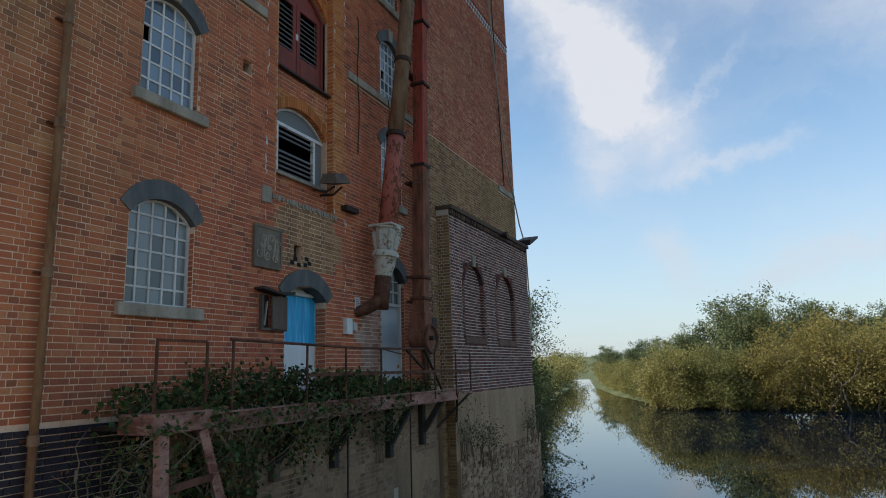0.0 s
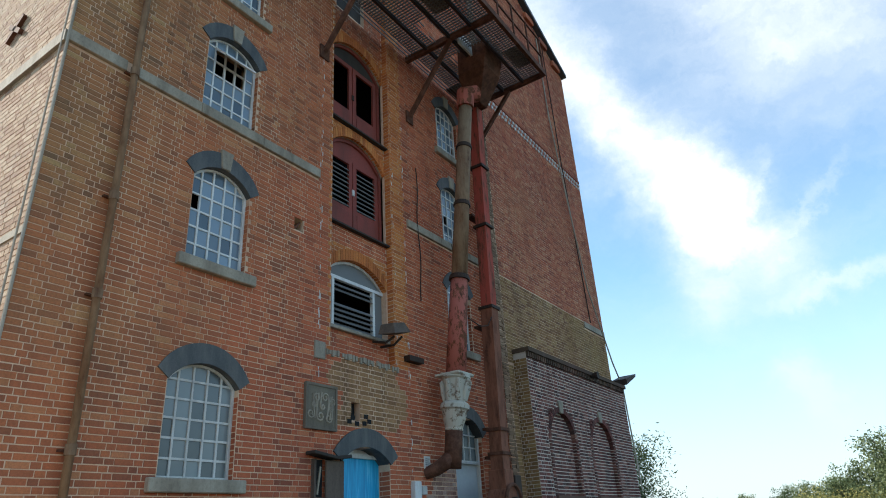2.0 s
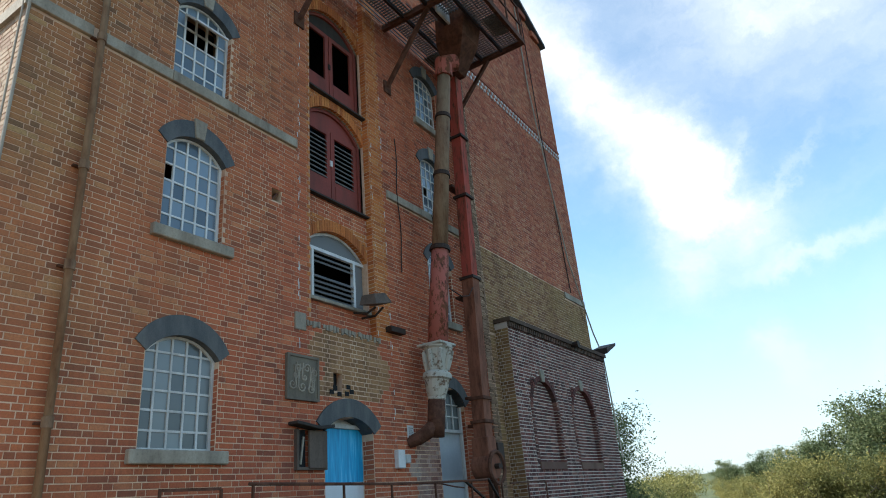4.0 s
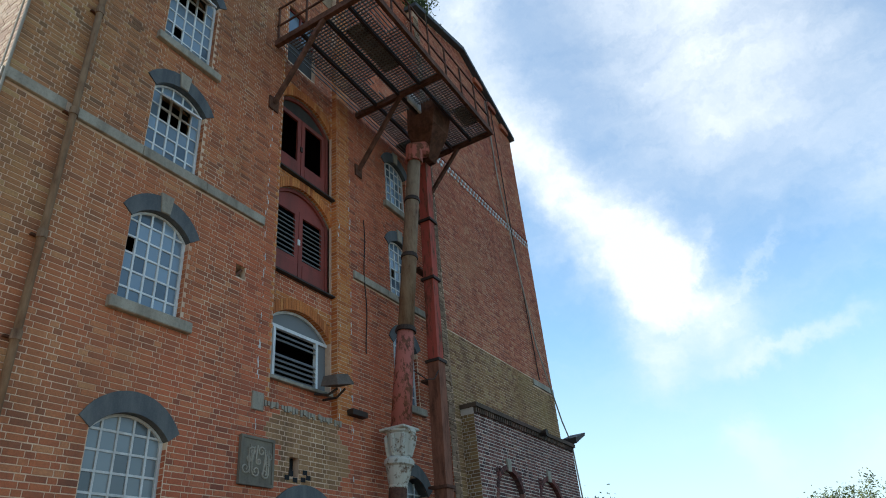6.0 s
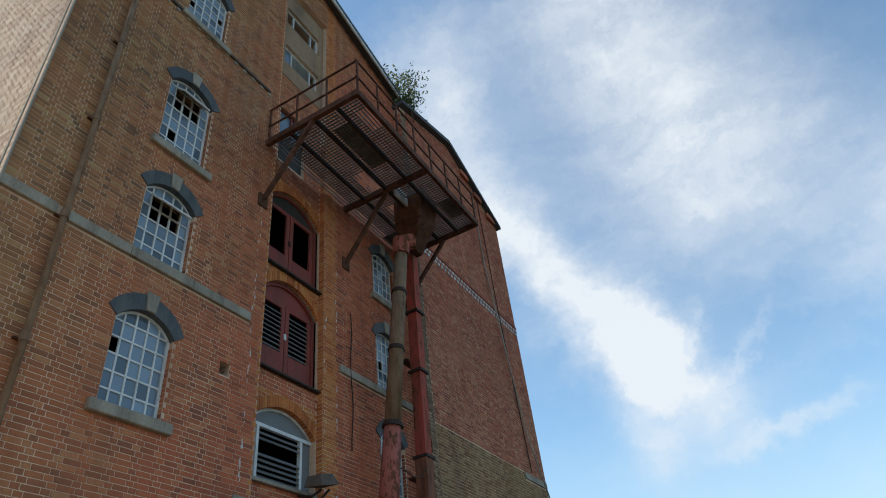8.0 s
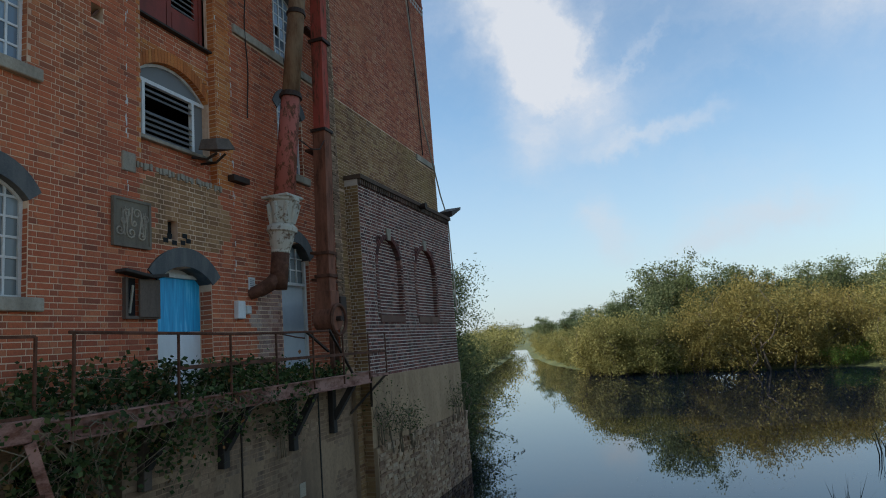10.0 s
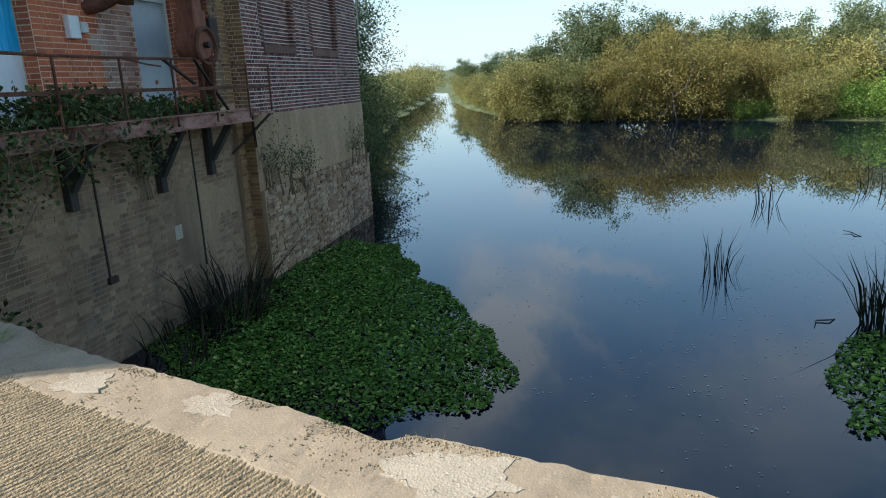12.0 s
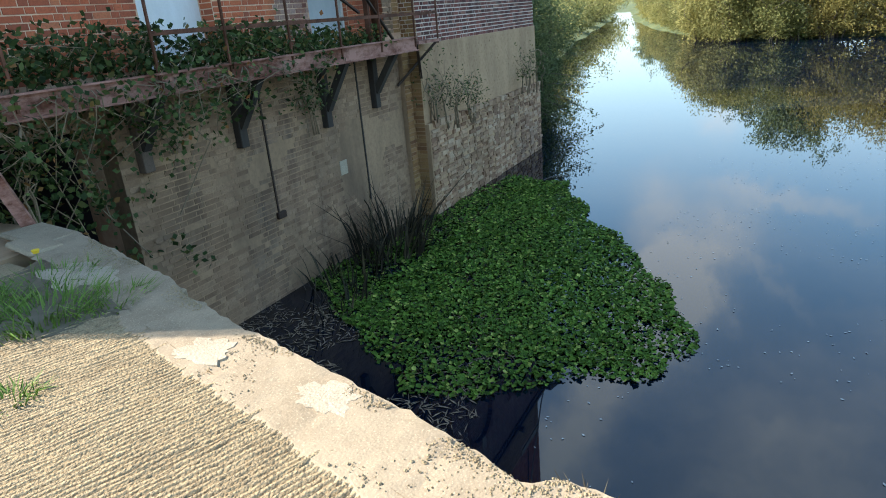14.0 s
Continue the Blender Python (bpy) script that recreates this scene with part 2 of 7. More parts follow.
BASE_STONE = brick_material("rubble_stone", [(0.0, (0.26, 0.14, 0.08)), (0.5, (0.50, 0.31, 0.185)), (1.0, (0.64, 0.46, 0.30))], (0.14, 0.085, 0.05), 0.6, 0.15, 0.6)
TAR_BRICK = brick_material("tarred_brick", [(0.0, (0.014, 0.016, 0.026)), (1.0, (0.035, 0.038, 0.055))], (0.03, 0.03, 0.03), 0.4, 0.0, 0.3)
MORTAR = plain("mortar", (0.72, 0.52, 0.36), 0.95, dirt=(0.38, 0.14, 0.07), dirt_amount=0.9, scale=1.6)
WING_MORTAR = plain("pale_mortar", (0.70, 0.585, 0.49), 0.95, dirt=(0.34, 0.24, 0.19), dirt_amount=0.5, scale=2.0)
RENDER_COAT = plain("stained_render", (0.36, 0.225, 0.13), 0.95, dirt=(0.11, 0.07, 0.045), dirt_amount=0.95, scale=2.2)
CEMENT = plain("cement_coat", (0.45, 0.29, 0.165), 0.95, dirt=(0.16, 0.095, 0.055), dirt_amount=0.7, scale=2.5)
STONE = plain("sandstone", (0.40, 0.34, 0.26), 0.9, dirt=(0.11, 0.085, 0.06), dirt_amount=0.85, scale=5.0)
DARK_LINTEL = plain("painted_lintel", (0.058, 0.06, 0.06), 0.6, dirt=(0.22, 0.205, 0.18), dirt_amount=0.45, scale=10.0)
WHITE_PAINT = plain("white_paint", (0.72, 0.71, 0.68), 0.6, dirt=(0.25, 0.21, 0.17), dirt_amount=0.45, scale=9.0)
GREY_PAINT = plain("weathered_grey_paint", (0.64, 0.62, 0.58), 0.65, dirt=(0.2, 0.17, 0.14), dirt_amount=0.6, scale=9.0)
RED_PAINT = plain("oxblood_paint", (0.27, 0.05, 0.034), 0.7, dirt=(0.06, 0.03, 0.02), dirt_amount=0.6, scale=5.0)
FLAKED_RED = flaking("flaking_red_paint", (0.42, 0.12, 0.085), (0.17, 0.06, 0.03), (0.44, 0.50), 4.5, (1.4, 1.4, 0.7))
BROWN_IRON = flaking("brown_painted_iron", (0.27, 0.175, 0.105), (0.17, 0.085, 0.045), (0.34, 0.60))
RED_BROWN_IRON = flaking("red_brown_painted_iron", (0.25, 0.095, 0.055), (0.13, 0.05, 0.028), (0.36, 0.56))
TRUNK_RED = flaking("bright_flaking_red_paint", (0.40, 0.075, 0.05), (0.16, 0.06, 0.035), (0.40, 0.52))
RUST = flaking("rusty_iron", (0.155, 0.065, 0.04), (0.085, 0.034, 0.018), (0.44, 0.62), 4.0, (1, 1, 1))
DECK_RUST = flaking("rusty_red_steel", (0.38, 0.20, 0.155), (0.16, 0.06, 0.038), (0.40, 0.58), 2.5, (1, 1, 2))
DARK_IRON = plain("dark_iron", (0.035, 0.025, 0.02), 0.7, 0.3, dirt=(0.09, 0.04, 0.02), dirt_amount=0.6)
CAP_PAINT = flaking("flaking_white_capital", (0.52, 0.46, 0.37), (0.17, 0.10, 0.06), (0.42, 0.52), 6.0, (1, 1, 1))
TIMBER = plain("grey_timber", (0.14, 0.10, 0.075), 0.9, dirt=(0.035, 0.026, 0.02), dirt_amount=0.8, scale=6.0)
BLACK_TIMBER = plain("black_timber", (0.035, 0.028, 0.024), 0.9, dirt=(0.10, 0.08, 0.06), dirt_amount=0.4, scale=6.0)
CARVED = plain("carved_stone", (0.20, 0.165, 0.12), 0.95, dirt=(0.07, 0.05, 0.04), dirt_amount=0.7, scale=9.0)
SLATE = plain("slate_roof", (0.07, 0.07, 0.075), 0.7, dirt=(0.12, 0.11, 0.09), dirt_amount=0.5)
METAL_SHEET = plain("galvanised_sheet", (0.40, 0.43, 0.46), 0.5, 0.35, dirt=(0.55, 0.57, 0.58), dirt_amount=0.6, scale=2.0)
WHITE_BOARD = plain("white_board", (0.76, 0.75, 0.74), 0.6, dirt=(0.5, 0.48, 0.45), dirt_amount=0.4)
GRATING = plain("grey_grating", (0.19, 0.185, 0.175), 0.75, 0.2, dirt=(0.07, 0.045, 0.03), dirt_amount=0.6)
CABLE = plain("pale_cable", (0.42, 0.36, 0.28), 0.8)
BLACK_INSIDE = plain("unlit_black", (0.012, 0.012, 0.012), 0.95, dirt_amount=0.1)
LOUVRE = plain("louvre_slat", (0.17, 0.17, 0.165), 0.6, dirt=(0.16, 0.15, 0.14), dirt_amount=0.5)
BARK = plain("bark", (0.13, 0.105, 0.08), 0.95, dirt=(0.04, 0.03, 0.025), dirt_amount=0.7, scale=8.0)
STEM = plain("dry_stem", (0.26, 0.19, 0.12), 0.9)
SIGN_RED = plain("sign_red", (0.4, 0.04, 0.05), 0.5, dirt_amount=0.2)
SIGN_BLACK = plain("sign_black", (0.02, 0.02, 0.02), 0.5, dirt_amount=0.2)


def blue_paint(nt, b):
    streaks = noise_at(nt, 5.5, 4, 0.6, (4.0, 1.0, 0.35))
    c = ramp(nt, streaks, [(0.3, (0.008, 0.26, 0.52)), (0.55, (0.012, 0.40, 0.68)), (0.72, (0.14, 0.56, 0.78)), (0.85, (0.42, 0.72, 0.84))])
    nt.links.new(c, b.inputs["Base Color"])
    b.inputs["Roughness"].default_value = 0.55


BLUE_PAINT = material("brushed_blue_paint", blue_paint)


def glass_build(colour, rough):
    def build(nt, b):
        n = piece_random(nt)
        c = mix(nt, n, colour, tuple(v * 0.35 for v in colour))
        nt.links.new(c, b.inputs["Base Color"])
        b.inputs["Roughness"].default_value = rough
        b.inputs["Specular IOR Level"].default_value = 0.6
        bump(nt, b, noise_at(nt, 3.0, 2, 0.5), 0.12, 0.02)
    return build


# the sky's reflection is painted into the panes' blue-grey base colour
GLASS = material("sky_toned_old_glass", glass_build((0.24, 0.31, 0.37), 0.06))
DUSTY_GLASS = material("dusty_window_glass", glass_build((0.20, 0.225, 0.225), 0.25))


def water_build(nt, b):
    b.inputs["Base Color"].default_value = (0.001, 0.005, 0.014, 1)
    b.inputs["Roughness"].default_value = 0.015
    b.inputs["IOR"].default_value = 1.52
    b.inputs["Specular Tint"].default_value = (0.74, 0.90, 1.0, 1)
    n1 = noise_at(nt, 0.5, 3, 0.5, (1.0, 0.5, 1))
    n2 = noise_at(nt, 3.0, 3, 0.5)
    h = nt.nodes.new("ShaderNodeMath")
    h.operation = "MULTIPLY_ADD"
    nt.links.new(n2, h.inputs[0])
    h.inputs[1].default_value = 0.12
    nt.links.new(n1, h.inputs[2])
    bump(nt, b, h.outputs[0], 0.03, 0.05)


WATER = material("still_river_water", water_build)


def concrete_build(light, dark, patchy, grain=0.85, relief=0.012):
    def build(nt, b):
        big, mid, small = noise_at(nt, 0.9, 6, 0.65), noise_at(nt, 3.5, 8, 0.75), noise_at(nt, 75, 4, 0.75)
        half = tuple((p + q) / 2 for p, q in zip(light, dark))
        c = ramp(nt, mid, [(0.34, half), (0.52, light), (0.74, tuple(min(1, v * 1.15) for v in light))])
        c = mix(nt, step(nt, big, 0.5, 0.7, patchy), c, tuple(min(1, v * 1.35) for v in light))
        c = mix(nt, step(nt, small, 0.5, 0.66, grain), c, dark)
        c = mix(nt, step(nt, noise_at(nt, 110, 2, 0.6), 0.60, 0.68, 0.6), c, tuple(min(1, v * 1.7) for v in light))
        nt.links.new(c, b.inputs["Base Color"])
        b.inputs["Roughness"].default_value = 0.92
        b.inputs["Specular IOR Level"].default_value = 0.25
        pebble = nd(nt, "ShaderNodeTexVoronoi", [("Vector", place(nt))], Scale=85.0).outputs["Distance"]
        lump = nd(nt, "ShaderNodeMath", [(0, small), (1, pebble)])
        lump.operation = "SUBTRACT"
        bump(nt, b, lump.outputs[0], 0.9, relief)
    return build


KERB_CONCRETE = material("worn_kerb_concrete", concrete_build((0.29, 0.228, 0.155), (0.16, 0.118, 0.075), 0.5, 0.3, 0.0015))
RIB_CONCRETE = material("ribbed_concrete", concrete_build((0.34, 0.255, 0.15), (0.12, 0.085, 0.048), 0.3, 0.7, 0.009))
PALE_PATCH = material("pale_mortar_patch", concrete_build((0.38, 0.315, 0.23), (0.23, 0.185, 0.13), 0.5, 0.5, 0.003))


def ground_build(nt, b):
    c = ramp(nt, noise_at(nt, 0.15, 7, 0.7), [(0.3, (0.05, 0.06, 0.02)), (0.5, (0.09, 0.115, 0.035)), (0.7, (0.17, 0.17, 0.06))])
    c = mix(nt, step(nt, noise_at(nt, 4, 5, 0.7), 0.4, 0.75, 0.6), c, (0.035, 0.04, 0.018))
    nt.links.new(c, b.inputs["Base Color"])
    b.inputs["Roughness"].default_value = 0.95
    bump(nt, b, noise_at(nt, 2.5, 6, 0.7), 0.6, 0.15)


GRASSLAND = material("river_meadow", ground_build)
WILLOW_LEAF = leaf_material("willow_leaf", [(0, (0.078, 0.101, 0.046)), (0.5, (0.156, 0.195, 0.091)), (1, (0.325, 0.358, 0.195))], 0.4)
OLIVE_LEAF = leaf_material("olive_sallow_leaf", [(0, (0.146, 0.138, 0.045)), (0.5, (0.291, 0.268, 0.090)), (1, (0.451, 0.407, 0.158))], 0.4)
AMBER_LEAF = leaf_material("amber_autumn_leaf", [(0, (0.209, 0.161, 0.048)), (0.5, (0.288, 0.239, 0.076)), (1, (0.405, 0.336, 0.117))], 0.4)
DARK_LEAF = leaf_material("dark_green_leaf", [(0, (0.072, 0.094, 0.039)), (0.5, (0.111, 0.140, 0.057)), (1, (0.169, 0.202, 0.085))], 0.4)
BRIGHT_LEAF = leaf_material("bright_green_leaf", [(0, (0.081, 0.149, 0.023)), (0.5, (0.149, 0.253, 0.046)), (1, (0.253, 0.356, 0.081))])
SILVER_LEAF = leaf_material("silver_willow_leaf", [(0, (0.17, 0.19, 0.12)), (0.5, (0.28, 0.30, 0.21)), (1, (0.40, 0.42, 0.31))])
BRAMBLE_LEAF = leaf_material("bramble_leaf", [(0, (0.025, 0.045, 0.013)), (0.6, (0.068, 0.107, 0.032)), (0.9, (0.146, 0.180, 0.062)), (1, (0.292, 0.112, 0.040))])
PAD_LEAF = leaf_material("floating_leaf", [(0, (0.044, 0.088, 0.012)), (0.5, (0.101, 0.192, 0.025)), (0.9, (0.188, 0.308, 0.042)), (1, (0.505, 0.539, 0.125))], 0.15)
REED_LEAF = leaf_material("reed_blade", [(0, (0.012, 0.02, 0.008)), (0.6, (0.026, 0.042, 0.014)), (1, (0.07, 0.075, 0.03))], 0.1)
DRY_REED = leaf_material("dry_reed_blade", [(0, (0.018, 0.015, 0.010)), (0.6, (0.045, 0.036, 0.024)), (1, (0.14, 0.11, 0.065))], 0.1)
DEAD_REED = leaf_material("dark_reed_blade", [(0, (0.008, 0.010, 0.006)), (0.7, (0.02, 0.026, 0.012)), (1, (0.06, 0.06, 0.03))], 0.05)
WASHED_BRICK = brick_material("washed_brick", [(0.0, (0.30, 0.15, 0.07)), (0.5, (0.40, 0.20, 0.085)), (1.0, (0.48, 0.26, 0.12))], (0.26, 0.14, 0.065), 0.8, 0.0, 0.7)
LIMED_BRICK = brick_material("limed_brick", [(0.0, (0.24, 0.10, 0.07)), (0.5, (0.40, 0.19, 0.13)), (1.0, (0.52, 0.34, 0.26))], (0.44, 0.33, 0.27), 0.8, 0.6, 0.3)
SOIL = plain("gritty_soil", (0.16, 0.13, 0.09), 0.95, dirt=(0.06, 0.05, 0.03), dirt_amount=0.8, scale=4.0, streaky=False)
CAP_WHITE = flaking("white_painted_capital", (0.50, 0.46, 0.38), (0.20, 0.13, 0.08), (0.38, 0.46), 6.0, (1, 1, 1))
FLECK = plain("floating_fleck", (0.55, 0.55, 0.52), 0.7)


# ---------------------------------------------------------------- mesh building
class Geo:
    """Collects boxes, tubes and prisms into one mesh."""

    def __init__(self):
        self.v, self.f = [], []

    def add(self, verts, faces):
        k = len(self.v)
        self.v += [tuple(p) for p in verts]
        self.f += [tuple(i + k for i in f) for f in faces]
        return self

    def box(self, x0, x1, y0, y1, z0, z1):
        v = [(x, y, z) for z in (z0, z1) for y in (y0, y1) for x in (x0, x1)]
        return self.add(v, [(0, 2, 3, 1), (4, 5, 7, 6), (0, 1, 5, 4), (2, 6, 7, 3), (0, 4, 6, 2), (1, 3, 7, 5)])

    def beam(self, p, q, w, h, up=(0, 0, 1)):
        """A rectangular bar from p to q."""
        p, q = Vector(p), Vector(q)
        d = (q - p).normalized()
        s = d.cross(Vector(up))
        s = s.normalized() if s.length > 1e-4 else Vector((1, 0, 0))
        u = s.cross(d).normalized()
        s, u = s * w / 2, u * h / 2
        v = [e + a * s + b * u for e in (p, q) for a, b in ((-1, -1), (1, -1), (1, 1), (-1, 1))]
        return self.add(v, [(0, 1, 2, 3), (7, 6, 5, 4), (0, 4, 5, 1), (1, 5, 6, 2), (2, 6, 7, 3), (3, 7, 4, 0)])

    def tube(self, pts, radii, n=10, caps=True):
        """A round bar through the points."""
        pts = [Vector(p) for p in pts]
        if isinstance(radii, (int, float)):
            radii = [radii] * len(pts)
        rings = []
        side = None
        for i, p in enumerate(pts):
            d = (pts[min(i + 1, len(pts) - 1)] - pts[max(i - 1, 0)]).normalized()
            if side is None:
                side = d.orthogonal().normalized()
            side = (side - d * side.dot(d))
            side = side.normalized() if side.length > 1e-5 else d.orthogonal().normalized()
            other = d.cross(side)
            rings.append([p + (side * math.cos(a) + other * math.sin(a)) * radii[i] for a in (2 * math.pi * k / n for k in range(n))])
        v = [p for r in rings for p in r]
        f = [(i * n + k, i * n + (k + 1) % n, (i + 1) * n + (k + 1) % n, (i + 1) * n + k) for i in range(len(pts) - 1) for k in range(n)]
        if caps:
            f += [tuple(reversed(range(n))), tuple((len(pts) - 1) * n + k for k in range(n))]
        return self.add(v, f)

    def prism(self, poly, y0, y1):
        """A polygon in x and z, from y0 to y1."""
        n = len(poly)
        v = [(x, y, z) for y in (y0, y1) for x, z in poly]
        f = [tuple(range(n)), tuple(reversed(range(n, 2 * n)))]
        f += [(k, k + n, (k + 1) % n + n, (k + 1) % n) for k in range(n)]
        return self.add(v, f)

    def strip(self, inner, outer, y0, y1):
        """A band between two lines of x and z, from y0 to y1."""
        for k in range(len(inner) - 1):
            self.prism([inner[k], inner[k + 1], outer[k + 1], outer[k]], y0, y1)
        return self

    def mesh(self, name, bevel=0.0, smooth=False):
        me = bpy.data.meshes.new(name)
        me.from_pydata(self.v, [], self.f)
        if bevel or not smooth:
            bm = bmesh.new()
            bm.from_mesh(me)
            bmesh.ops.recalc_face_normals(bm, faces=bm.faces)
            if bevel:
                bmesh.ops.bevel(bm, geom=bm.edges[:], offset=bevel, segments=1, affect="EDGES", clamp_overlap=True)
            bm.to_mesh(me)
            bm.free()
        if smooth:
            me.shade_smooth()
        return me


def thing(name, at=(0, 0, 0), label="", category="", group="", kind=""):
    ob = new(name)
    ob.location = at
    ob.empty_display_size = 0.1
    return tagged(ob, label, category, group, kind)


def solid(name, geo, mat, label="", category="", group="", kind="", bevel=0.0, smooth=False):
    me = geo.mesh(name, bevel, smooth)
    me.materials.append(mat)
    return tagged(new(name, me), label, category, group, kind)


def part(name, geo, mat, parent, label="", bevel=0.0, smooth=False, kind=""):
    """One mesh under a thing or a part; its numbers are in the world."""
    me = geo if isinstance(geo, bpy.types.Mesh) else geo.mesh(name, bevel, smooth)
    if not me.materials:
        me.materials.append(mat)
    ob = new(name, me)
    ob.parent = parent
    bpy.context.view_layer.update()
    ob.matrix_parent_inverse = parent.matrix_world.inverted()
    return tagged(ob, label, kind=kind)


def arc(cx, half, spring, crown, n=14):
    """A segmental arch from its left springing to its right one."""
    rise = crown - spring
    r = (half * half + rise * rise) / (2 * rise)
    a = math.asin(min(1, half / r))
    if rise > half:
        a = math.pi - a
    return [(cx + r * math.sin(t), crown - r + r * math.cos(t)) for t in (-a + 2 * a * k / n for k in range(n + 1))]


def arch_gap(cx, half, bottom, spring, crown):
    """What an arched opening takes out of a course at height z."""
    rise = crown - spring
    r = (half * half + rise * rise) / (2 * rise)

    def cut(z):
        if z < bottom or z > crown:
            return None
        if z <= spring:
            return cx - half, cx + half
        w = math.sqrt(max(0, r * r - (z - crown + r) ** 2))
        return cx - w, cx + w
    return cut


def rect_gap(x0, x1, z0, z1):
    return lambda z: (x0, x1) if z0 <= z <= z1 else None


BRICK_L, BRICK_H, JOINT = 0.215, 0.065, 0.011


def brick_rows(u0, u1, z0, z1, gaps=(), seed=1, length=BRICK_L, course=BRICK_H + JOINT, top=None, skip=None):
    """Bricks in Flemish bond, as (left, right, bottom, top), cut at the openings."""
    rng = random.Random(seed)
    out = []
    for c in range(int((z1 - z0) / course)):
        zb = z0 + c * course
        zm = zb + course / 2
        cuts = sorted(g for g in (gap(zm) for gap in gaps) if g)
        spans, u = [], u0
        for a, b in cuts:
            if a > u:
                spans.append((u, min(a, u1)))
            u = max(u, b)
        if u < u1:
            spans.append((u, u1))
        x, k = u0 - (0.0 if c % 2 else 0.166), c
        while x < u1:
            w = length if k % 2 else length / 2 - JOINT / 2
            for a, b in spans:
                lo, hi = max(x, a), min(x + w, b)
                if hi - lo > 0.035 and (top is None or zb + BRICK_H < top((lo + hi) / 2)) and not (skip and skip((lo + hi) / 2, zm, rng)):
                    out.append((lo, hi, zb, zb + course - JOINT))
            x += w + JOINT
            k += 1
    return out


def brickwork(name, bricks, mat, parent, place_at, proud=0.006, seed=3, rough=0.002):
    """The bricks of a wall, joined; place_at(u, z, w) gives the point w in front of the wall."""
    rng = random.Random(seed)
    v, f = [], []
    for a, b, z0, z1 in bricks:
        w = proud + rng.uniform(-rough, rough)
        j = [rng.uniform(-rough, rough) * 1.5 for _ in range(4)]
        z0, z1 = z0 + rng.uniform(-rough, rough), z1 + rng.uniform(-rough, rough)
        k = len(v)
        v += [place_at(a, z0, -0.004), place_at(b, z0, -0.004), place_at(b, z1, -0.004), place_at(a, z1, -0.004),
              place_at(a + 0.002 + j[0], z0 + 0.002, w), place_at(b - 0.002 + j[1], z0 + 0.002, w),
              place_at(b - 0.002 + j[2], z1 - 0.002, w), place_at(a + 0.002 + j[3], z1 - 0.002, w)]
        f += [(k + 4, k + 5, k + 6, k + 7), (k, k + 1, k + 5, k + 4), (k + 1, k + 2, k + 6, k + 5), (k + 2, k + 3, k + 7, k + 6), (k + 3, k, k + 4, k + 7)]
    me = bpy.data.meshes.new(name)
    me.from_pydata(v, [], f)
    me.materials.append(mat)
    return part(name, me, mat, parent, kind="stuff")


def panel(x0, x1, z0, z1, y0, y1, holes):
    """A wall from y0 (front) to y1 with right-angled holes through it."""
    g = Geo()
    xs = sorted({x0, x1, *(min(max(v, x0), x1) for h in holes for v in h[:2])})
    zs = sorted({z0, z1, *(min(max(v, z0), z1) for h in holes for v in h[2:])})
    full = [[not any(a < (xs[i] + xs[i + 1]) / 2 < b and c < (zs[j] + zs[j + 1]) / 2 < d for a, b, c, d in holes) for j in range(len(zs) - 1)] for i in range(len(xs) - 1)]

    def is_full(i, j):
        return 0 <= i < len(xs) - 1 and 0 <= j < len(zs) - 1 and full[i][j]
    for i in range(len(xs) - 1):
        for j in range(len(zs) - 1):
            if not full[i][j]:
                continue
            a, b, c, d = xs[i], xs[i + 1], zs[j], zs[j + 1]
            g.add([(a, y0, c), (b, y0, c), (b, y0, d), (a, y0, d)], [(0, 1, 2, 3)])
            g.add([(a, y1, c), (b, y1, c), (b, y1, d), (a, y1, d)], [(3, 2, 1, 0)])
            for di, dj, p, q in ((-1, 0, (a, d), (a, c)), (1, 0, (b, c), (b, d)), (0, -1, (a, c), (b, c)), (0, 1, (b, d), (a, d))):
                if not is_full(i + di, j + dj):
                    g.add([(p[0], y0, p[1]), (p[0], y1, p[1]), (q[0], y1, q[1]), (q[0], y0, q[1])], [(0, 1, 2, 3)])
    return g


def leaves(g, centres, count, spread, size, rng, droop=0.3, aspect=0.42):
    """Small leaf blades scattered round each centre."""
    for c in centres:
        for _ in range(count):
            p = Vector((c[0] + rng.gauss(0, spread), c[1] + rng.gauss(0, spread), c[2] + rng.gauss(0, spread * 0.8)))
            d = Vector((rng.gauss(0, 1), rng.gauss(0, 1), rng.gauss(droop, 0.8))).normalized()
            s = d.cross(Vector((rng.gauss(0, 1), rng.gauss(0, 1), rng.gauss(0, 1)))).normalized()
            ln = size * rng.uniform(0.6, 1.3)
            s = s * ln * aspect * 0.5
            g.add([p, p + d * ln * 0.5 + s, p + d * ln, p + d * ln * 0.5 - s], [(0, 1, 2, 3)])


def at_wall_south(x, z, w):
    return (x, -w, z)


# ---------------------------------------------------------------- the mill's walls
X0, X1 = 5.56, 15.45                    # the main front, from its corner to the tower
LEFT = 7.965                            # the axis of the left windows
RIGHT = 14.22                           # and of the right ones
